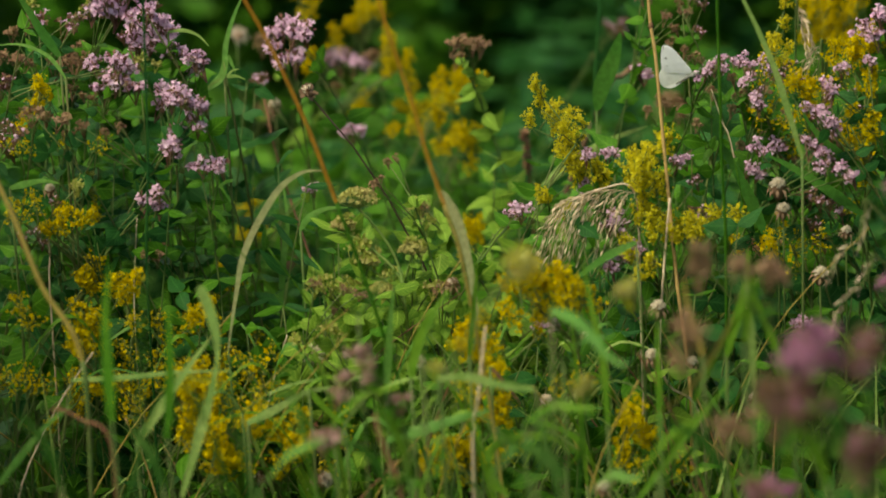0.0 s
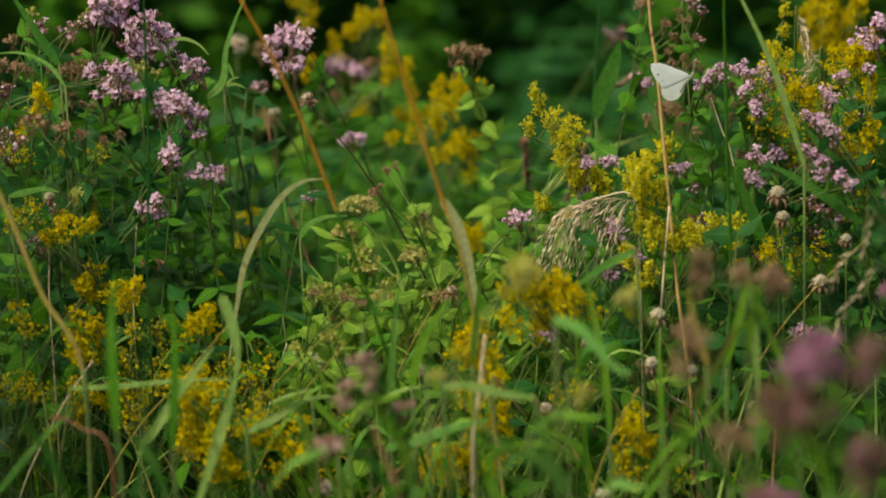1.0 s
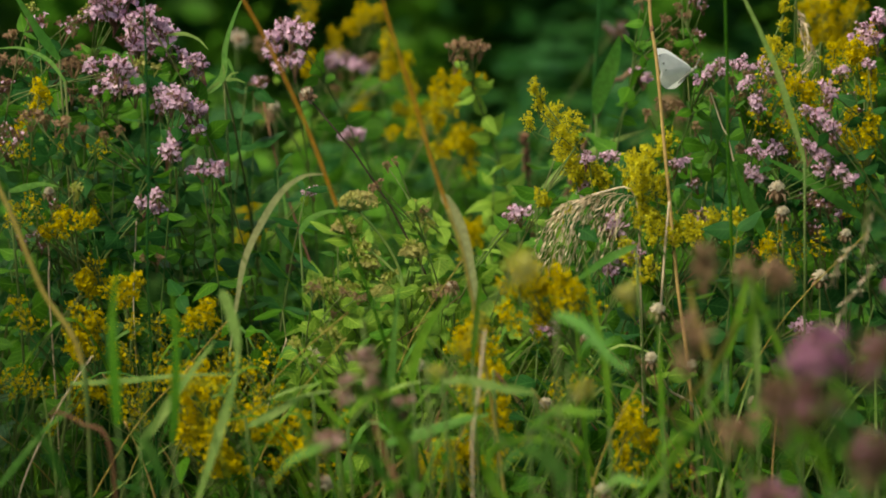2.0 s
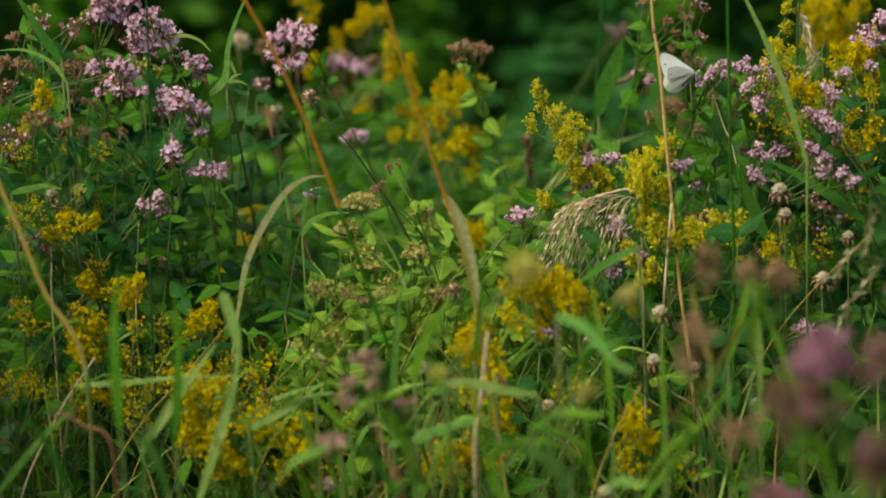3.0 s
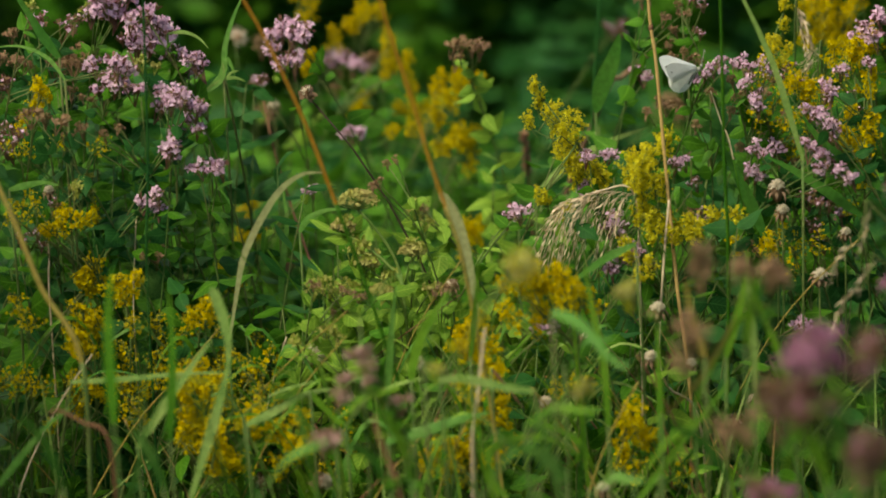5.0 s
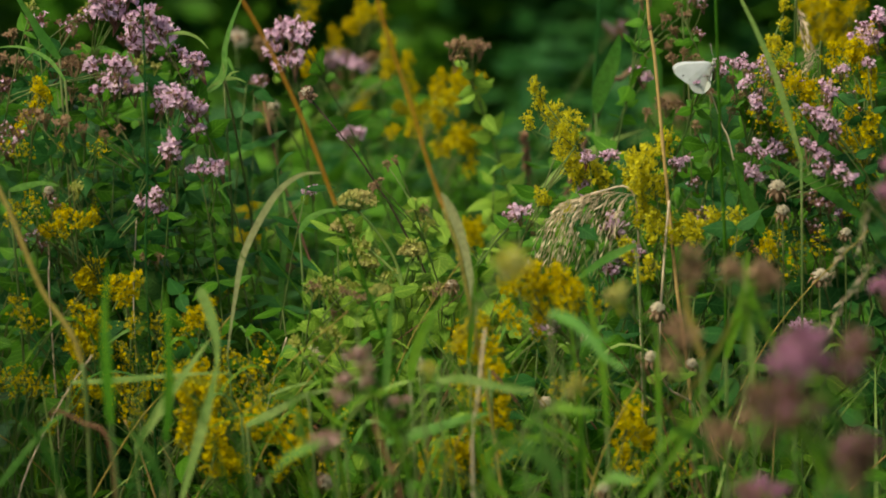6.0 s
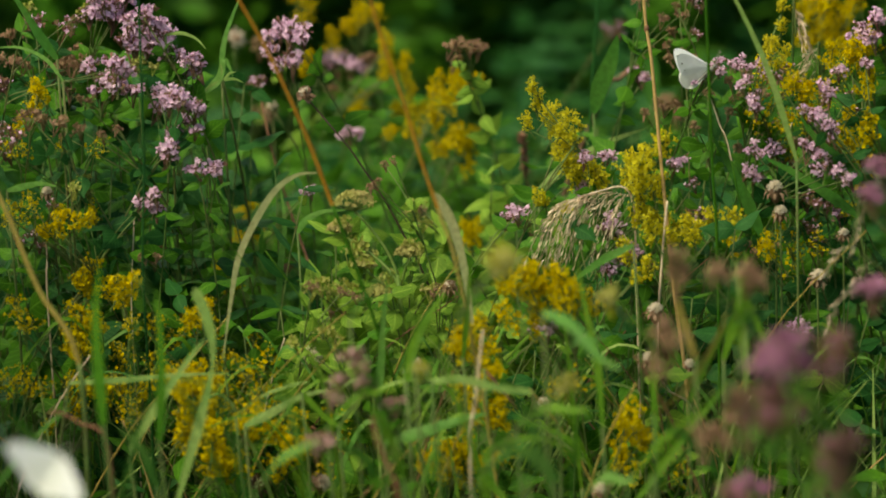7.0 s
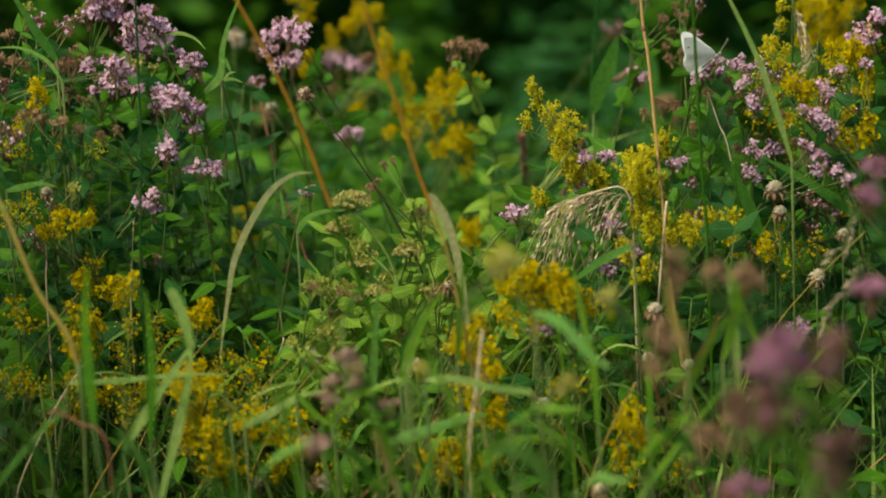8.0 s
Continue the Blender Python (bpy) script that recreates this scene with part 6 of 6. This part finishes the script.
def umbel_plant(heads, foot, label, seed=1):
    """Flat-topped clusters of small cream-green florets on forked stalks."""
    rng = random.Random(seed)
    foot = Vector((*foot, 0))
    heads = [(Vector(h) - foot, r) for h, r in heads]
    e = thing("umbel_plant", foot.x, foot.y, label, "umbel", "umbels")
    top = max(heads, key=lambda h: h[0].z)[0]
    main = bow((0, 0, 0), top - Vector((-0.03, 0, 0.06)), 0.6, 9)
    g = Geo()
    g.tube(main, 0.0017, 0.0012, 6)
    for h, r in heads:
        p, d = along(main, min(0.99, max(0.3, (h.z - 0.045) / main[-1].z)))
        g.tube(bow(p, h - Vector((0, 0, r * 0.9)), 0.45, 7), 0.0012, 0.0008, 5)
    part("stem", g.mesh("stem", M_GRASS_PALE), e)
    for h, r in heads:
        g = Geo()
        root = h - Vector((0, 0, r * 0.9))
        for k in range(40):
            w, q = k * 2.4, r * math.sqrt((k + 0.5) / 40)
            c = h + Vector((q * math.cos(w), q * math.sin(w) * 0.8, -0.55 * q * q / r + rng.uniform(-.001, .001)))
            g.tube([root, root.lerp(c, 0.6) + Vector((0, 0, -0.001)), c], 0.0004, 0.0003, 3, 1)
            for j in range(11):
                o = Vector((rng.gauss(0, 1), rng.gauss(0, 1), rng.gauss(0.4, 0.5))).normalized()
                g.ball(c + o * 0.0015, rng.uniform(0.0004, 0.0007), 1.3, 0, 3, 5)
                g.star(c + o * 0.0021, o, 0.0010, 5, 0.3, 0, rng)
        part("flower_head", g.mesh("flower_head", M_UMBEL, M_GRASS_PALE), e)
    return e


UMBEL = umbel_plant([((-0.057, 2.160, 0.449), 0.0145), ((-0.019, 2.152, 0.412), 0.009), ((-0.068, 2.175, 0.424), 0.008), ((-0.051, 2.170, 0.399), 0.008), ((-0.041, 2.165, 0.380), 0.008)],
                    (-0.01, 2.24), "pale greenish cream umbel on a forked stalk")
SEED_LABEL = "small beige seed head on a thin stem"
S1 = seed_plant((0.235, 2.160, 0.452), "bud", M_STEM, "beige seed head with drooping brown bracts", 1.2, way=(-0.1, -0.3, 1))
S2 = seed_plant((0.239, 2.157, 0.436), "bud", M_STEM, SEED_LABEL, 0.95, way=(0, -0.5, 1), seed=2)
S3 = seed_plant((0.265, 2.147, 0.392), "bud", M_STEM, SEED_LABEL, 1.1, way=(0.1, -0.6, 1))
S4 = seed_plant((0.144, 2.087, 0.348), "bud", M_BROWN, SEED_LABEL, 1.0, (0.03, 0.02), (-0.2, -0.5, 1), 2)
S5 = seed_plant((0.149, 2.104, 0.378), "bud", M_STEM, SEED_LABEL, 1.1, way=(0, -0.3, 1))
S6 = seed_plant((0.072, 2.081, 0.318), "bud", M_STEM, SEED_LABEL, 0.9, way=(-0.3, -0.8, 0.8), seed=2)
S7 = seed_plant((0.283, 2.154, 0.421), "bud", M_STEM, SEED_LABEL, 0.8, way=(0, -0.5, 1))
S8 = seed_plant((-0.088, 2.136, 0.336), "fluff", M_STEM, "pinkish fluffy seed head on a thin stem", 1.0, (0.03, 0.02), (-0.2, -0.8, 0.7))
S9 = seed_plant((-0.278, 2.199, 0.442), "bud", M_STEM, SEED_LABEL, 0.8, way=(0, -0.5, 1), seed=2)
S10 = seed_plant((-0.122, 2.069, 0.264), "knap", M_BROWN, "withered brown knapweed head low in the grass", 1.3, way=(0, -0.8, 0.6))
S11 = seed_plant((0.103, 1.924, 0.303), "bud", M_STEM, SEED_LABEL, 0.9, way=(0, -0.5, 1))
S12 = seed_plant((0.008, 2.146, 0.385), "bud", M_STEM, "small orange-brown withered flower on a thin stem", 0.9, way=(0, -0.3, 1), seed=2)
S13 = seed_plant((-0.015, 2.086, 0.344), "fluff", M_STEM, "small pale fluffy seed head", 0.6, way=(0, -0.8, 0.6), seed=2)
S14 = seed_plant((-0.077, 2.021, 0.279), "bud", M_STEM, "buff withered bud low in the grass", 1.2, way=(0.9, -0.5, 0.3))
S15 = seed_plant((-0.132, 2.468, 0.458), "bud", M_STEM, SEED_LABEL, 1.0, way=(0, -0.5, 1))
S16 = seed_plant((-0.167, 2.579, 0.496), "fluff", M_STEM, "brownish seed head on a stem behind the flowers", 1.1, way=(0.5, -0.5, 0.6))

for k in range(10):
    x, y, z = R2.uniform(0.06, 0.33), R2.uniform(2.1, 2.3), R2.uniform(0.25, 0.37)
    seed_plant((x, y, z), R2.choice(("bud", "bud", "fluff")), R2.choice((M_STEM, M_BROWN)), SEED_LABEL, R2.uniform(0.6, 0.9), (R2.uniform(-.04, .04), 0.03), (R2.uniform(-.4, .4), -0.5, 0.8), k)

# ---- pale leafy shoots in the clearing ----


def shoot_to(tip, size, pairs, key, seed, foot=(0.01, 0.03)):
    t = Vector(tip)
    return leafy_shoot(t.x + foot[0], t.y + foot[1], t.z, size, pairs, key, (-foot[0], -foot[1]), seed)


SH = [shoot_to((-0.082, 2.146, 0.384), 0.026, 8, "light", 301), shoot_to((-0.063, 2.165, 0.378), 0.024, 7, "light", 302), shoot_to((-0.096, 2.141, 0.361), 0.028, 7, "light", 303),
      shoot_to((-0.072, 2.119, 0.352), 0.026, 7, "light", 304), shoot_to((-0.014, 2.304, 0.409), 0.03, 9, "light", 305), shoot_to((-0.033, 2.145, 0.382), 0.026, 7, "light", 306),
      shoot_to((0.041, 2.360, 0.430), 0.03, 8, "light", 307, (0.0, 0.05)), shoot_to((-0.006, 2.228, 0.384), 0.028, 7, "light", 308), shoot_to((-0.048, 2.090, 0.363), 0.026, 7, "green", 309),
      shoot_to((0.060, 2.251, 0.396), 0.028, 7, "green", 310), shoot_to((0.037, 2.087, 0.348), 0.03, 7, "green", 311), shoot_to((0.133, 2.137, 0.344), 0.045, 5, "green", 312),
      shoot_to((0.095, 2.087, 0.348), 0.034, 6, "green", 313), shoot_to((-0.175, 2.206, 0.426), 0.03, 9, "green", 314), shoot_to((-0.158, 2.252, 0.400), 0.03, 8, "green", 315),
      shoot_to((-0.195, 2.203, 0.410), 0.03, 9, "dark", 316), shoot_to((-0.239, 2.240, 0.440), 0.03, 9, "dark", 317), shoot_to((-0.136, 2.140, 0.355), 0.032, 6, "green", 318),
      shoot_to((0.209, 2.252, 0.400), 0.03, 8, "dark", 319), shoot_to((0.175, 2.306, 0.415), 0.03, 8, "green", 320), shoot_to((0.236, 2.193, 0.363), 0.03, 7, "dark", 321)]

# ---- butterflies ----


def wing_mesh(name, outline, mat, bulge=0.00005):
    """A thin wing with a little thickness and a soft camber."""
    g = Geo()
    n = len(outline)
    cx, cz = sum(p[0] for p in outline) / n, sum(p[1] for p in outline) / n
    ring = []
    for s in (0.00012, -0.00012):
        pts = [Vector((x, s, z)) for x, z in outline]
        mid = [Vector((cx + (x - cx) * 0.5, s + bulge, cz + (z - cz) * 0.5)) for x, z in outline]
        k = len(ring)
        ring += pts + mid + [Vector((cx, s + bulge * 1.2, cz))]
    f, step = [], 2 * n + 1
    for side in range(2):
        o = side * step
        for i in range(n):
            j = (i + 1) % n
            f += [(o + i, o + j, o + n + j, o + n + i), (o + n + i, o + n + j, o + 2 * n)]
    f += [(i, (i + 1) % n, step + (i + 1) % n, step + i) for i in range(n)]
    g.add(ring, f)
    return g.mesh(name, mat, smooth=False)


def rounded(pts, n=5):
    loop = [Vector((p[0], 0, p[1])) for p in pts]
    out = []
    m = len(loop)
    for i in range(m):
        p0, p1, p2, p3 = loop[i - 1], loop[i], loop[(i + 1) % m], loop[(i + 2) % m]
        for k in range(n):
            t = k / n
            q = 0.5 * ((2 * p1) + (p2 - p0) * t + (2 * p0 - 5 * p1 + 4 * p2 - p3) * t * t + (3 * p1 - p0 - 3 * p2 + p3) * t ** 3)
            out.append((q.x, q.z))
    return out


def fan(*pairs):
    """A wing's outline from pairs of millimetres and degrees round its hinge."""
    return rounded([(0.001 * r * math.cos(radians(a)), 0.001 * r * math.sin(radians(a))) for r, a in pairs])


FORE = fan((1.5, 60), (13, 100), (23, 105), (28, 112), (26.5, 121), (22.5, 138), (19.5, 151), (10, 152))
HIND = fan((1.0, 40), (10, 128), (18, 137), (21.5, 150), (22.8, 165), (21.5, 181), (16.5, 194), (8, 200))


def butterfly(label):
    e = thing("butterfly", 0, 0, label, "butterfly")
    g = Geo()
    g.tube([(-0.0125, 0, -0.0015), (-0.010, 0, -0.001), (-0.006, 0, -0.0003), (-0.002, 0, 0)], 0.0005, 0.0013, 8)
    g.ball((0.0005, 0, 0), 0.0018, 1.0, 0, 6, 9)
    g.ball((0.0035, 0, 0.0002), 0.0012, 1.0, 0, 5, 8)
    part("body", g.mesh("body", M_BODY), e, None, "grey furry body")
    for s in (1, -1):
        g = Geo()
        q = [Vector((0.004, 0.0004 * s, 0.0006)), Vector((0.008, 0.002 * s, 0.003)), Vector((0.013, 0.0035 * s, 0.0055))]
        g.tube(q, 0.00013, 0.00011, 4)
        g.ball(q[-1], 0.0004, 1.4, 0, 3, 5)
        part("antenna", g.mesh("antenna", M_BODY), e)
    wings = []
    for s in (1, -1):
        w = part("forewing", wing_mesh("forewing", FORE, M_WING), e, None, "white forewing with small dark spots")
        h = part("hindwing", wing_mesh("hindwing", HIND, M_WING_UNDER), w, pose(0, 0.0004 * s, 0), "creamy white hindwing")
        for x, z, r in ((-0.0125, 0.0180, 0.0008), (-0.0140, 0.0125, 0.0006)):
            k = Geo()
            k.ball((x, 0.0003, z), r, 1.0, 0, 4, 8)
            sp = part("spot", k.mesh("spot", M_SPOT), w)
            sp.matrix_basis = Matrix.Diagonal((1, 0.6, 1, 1))
        k = Geo()
        k.ball((-0.0112, 0.0, 0.0252), 0.0011, 0.8, 0, 4, 8)
        part("wing_tip", k.mesh("wing_tip", M_SPOT), w).matrix_basis = Matrix.Diagonal((1, 0.12, 1, 1))
        wings.append(w)
    return e, wings[0], wings[1]


RESTING = butterfly("small white butterfly feeding on pink oregano flowers")
FLYING = butterfly("small white butterfly fluttering past in front of the flowers")

# ---- what moves ----
TIMES = (0.0, 0.5, 1.0, 1.5, 3.0, 3.5, 4.0, 4.5, 6.0, 6.5, 7.0, 7.5, 8.0)


def sway(plant, top, across, scale=1.0, along_view=0.25):
    """The wind leans a plant: millimetres across at the height top, time by time."""
    x, y, z = plant.location
    rows = []
    for t, mm in zip(TIMES, across):
        a = math.degrees(math.atan2(mm * scale * 0.001, top))
        rows.append((t, pose(x, y, z, a * along_view, a, 0)))
    walk(plant, rows)


def perch(t, at, roll, near, far, turn=0, tilt=0):
    return t, at, roll, near, far, turn, tilt


def motions():
    breeze = (-2.4, -2.1, -0.7, -0.3, -0.4, 0.0, -1.4, -1.4, -2.5, -3.6, -4.3, -4.7, -7.2)
    gust = (-1.0, -1.7, 0.3, 1.7, 3.1, 0.0, 0.6, 2.3, -5.5, -7.5, -13.0, -11.0, -14.4)
    nod = (-2.5, -2.2, -1.8, -1.8, -2.1, 0.0, -1.8, -1.2, -7.7, -10.0, -12.0, -9.6, -11.7)
    bend = (-12.0, -4.0, 0.0, 0.7, -1.0, 0.0, -5.3, -4.0, -11.7, -15.0, -13.0, -15.0, -26.0)
    for p in (P1, P2, P3, P9, P10, P11):
        sway(p, 0.45, gust)
    sway(P8, 0.5, gust, 1.0)
    for p in (P4, P5):
        sway(p, 0.5, gust, 0.9)
    for p in (FY1, FY2, FY3):
        sway(p, 0.5, nod)
    sway(BLADE_A, 0.36, bend)
    for p, s in ((BLADE_B, 1.0), (RUST2, 1.2), (ARCH, 0.8), (DG1, 2.2), (BL7, 2.2), (BL8, 2.2), (BL4, 1.6), (BL9, 1.0), (BL10, 1.0), (P6, 1.3), (P7, 1.3),
                 (DRY2, 1.2), (DRY3, 1.2), (BL12, 0.9), (BL11, 0.5), (UMBEL, 0.4)):
        sway(p, 0.45, breeze, s)
    for p, s in ((RUST1, 0.35), (STRAW, 0.5), (DRY1, 0.4), (LSTALK, 0.3), (DG2, 0.5)):
        sway(p, 0.5, breeze, s)
    for k, p in enumerate(FRONT):
        sway(p, 0.42, breeze, 1.2 + 0.12 * (k % 5))
    # the feeding butterfly: time, place, roll, near wing, far wing, turn
    stay = (perch(0.0, (0.175, 2.176, 0.527), 22, 8, -6), perch(0.2, (0.175, 2.177, 0.528), 38, 4, -3), perch(0.5, (0.173, 2.177, 0.531), 51, 4, -3), perch(1.0, (0.174, 2.177, 0.531), 50, 3, -3),
            perch(1.3, (0.175, 2.177, 0.532), 46, 6, -4), perch(1.5, (0.175, 2.177, 0.533), 38, 10, -10), perch(2.8, (0.176, 2.177, 0.531), 36, 46, 5), perch(3.4, (0.176, 2.177, 0.531), 37, 52, 12),
            perch(4.5, (0.175, 2.177, 0.530), 35, 60, 22), perch(5.0, (0.180, 2.177, 0.532), 50, 38, 5), perch(5.8, (0.190, 2.178, 0.536), 74, 14, -20), perch(6.2, (0.190, 2.178, 0.536), 74, 14, -20),
            perch(6.5, (0.189, 2.179, 0.538), 16, 54, 5), perch(6.6, (0.189, 2.177, 0.533), 4, 34, -8), perch(7.0, (0.190, 2.177, 0.533), 40, 24, -8), perch(7.3, (0.190, 2.177, 0.530), 24, 34, -4),
            perch(7.5, (0.189, 2.176, 0.528), 0, 48, 0), perch(8.0, (0.194, 2.179, 0.542), 33, 25, -4))
    body, near, far = RESTING
    walk(body, [(t, pose(*at, tilt, -roll, turn)) for t, at, roll, a, b, turn, tilt in stay])
    walk(near, [(t, pose(0, -0.0006, 0.0008, a, 0, 0)) for t, at, roll, a, b, turn, tilt in stay])
    walk(far, [(t, pose(0, 0.0006, 0.0008, b, 0, 0)) for t, at, roll, a, b, turn, tilt in stay])
    # the passing butterfly darts in from above, flutters and leaves to the side
    fly = (perch(0.0, (1.001, 1.593, 0.852), 0, 30, -30), perch(3.0, (0.819, 1.593, 0.806), 10, 60, -60), perch(5.8, (0.546, 1.583, 0.770), 20, 30, -30, 0, 30), perch(6.0, (0.328, 1.565, 0.715), 10, 60, -60, 0, 40),
           perch(6.067, (0.177, 1.558, 0.661), 5, 72, -72, 5, 66), perch(6.133, (0.168, 1.557, 0.657), 5, 72, -72, 5, 66), perch(6.167, (-0.119, 1.557, 0.582), 10, 70, -70, 0, 65), perch(6.2, (-0.120, 1.557, 0.580), 10, 70, -70, 0, 65), perch(6.233, (-0.122, 1.557, 0.578), 10, 70, -70, 0, 65), perch(6.3, (-0.309, 1.555, 0.572), 10, 50, -50, 0, 40),
           perch(6.4, (-0.300, 1.545, 0.524), 5, 60, -60, 0, 50), perch(6.5, (-0.183, 1.545, 0.525), 5, 72, -72, 5, 68), perch(6.6, (-0.146, 1.552, 0.560), 25, 65, -65, 10, 50),
           perch(6.7, (-0.167, 1.557, 0.580), 20, 80, -80, 30, 5), perch(6.8, (-0.149, 1.540, 0.497), 5, 70, -70, 10, 62), perch(6.9, (-0.159, 1.533, 0.469), 10, 40, -40, 45, 15),
           perch(7.0, (-0.189, 1.527, 0.437), 55, 66, -66, 10, 62), perch(7.1, (-0.182, 1.536, 0.481), 35, 70, -70, 5, 65), perch(7.2, (-0.168, 1.532, 0.462), 15, 60, -60, 10, 58),
           perch(7.3, (-0.176, 1.541, 0.503), 5, 44, -44, 50, 10), perch(7.4, (-0.279, 1.542, 0.508), 10, 60, -60, 10, 30), perch(8.0, (-0.682, 1.547, 0.624), 10, 60, -60))
    body, near, far = FLYING
    walk(body, [(t, pose(*at, tilt, -roll, turn)) for t, at, roll, a, b, turn, tilt in fly])
    walk(near, [(t, pose(0, -0.0006, 0.0008, a, 0, 0)) for t, at, roll, a, b, turn, tilt in fly])
    walk(far, [(t, pose(0, 0.0006, 0.0008, b, 0, 0)) for t, at, roll, a, b, turn, tilt in fly])


motions()
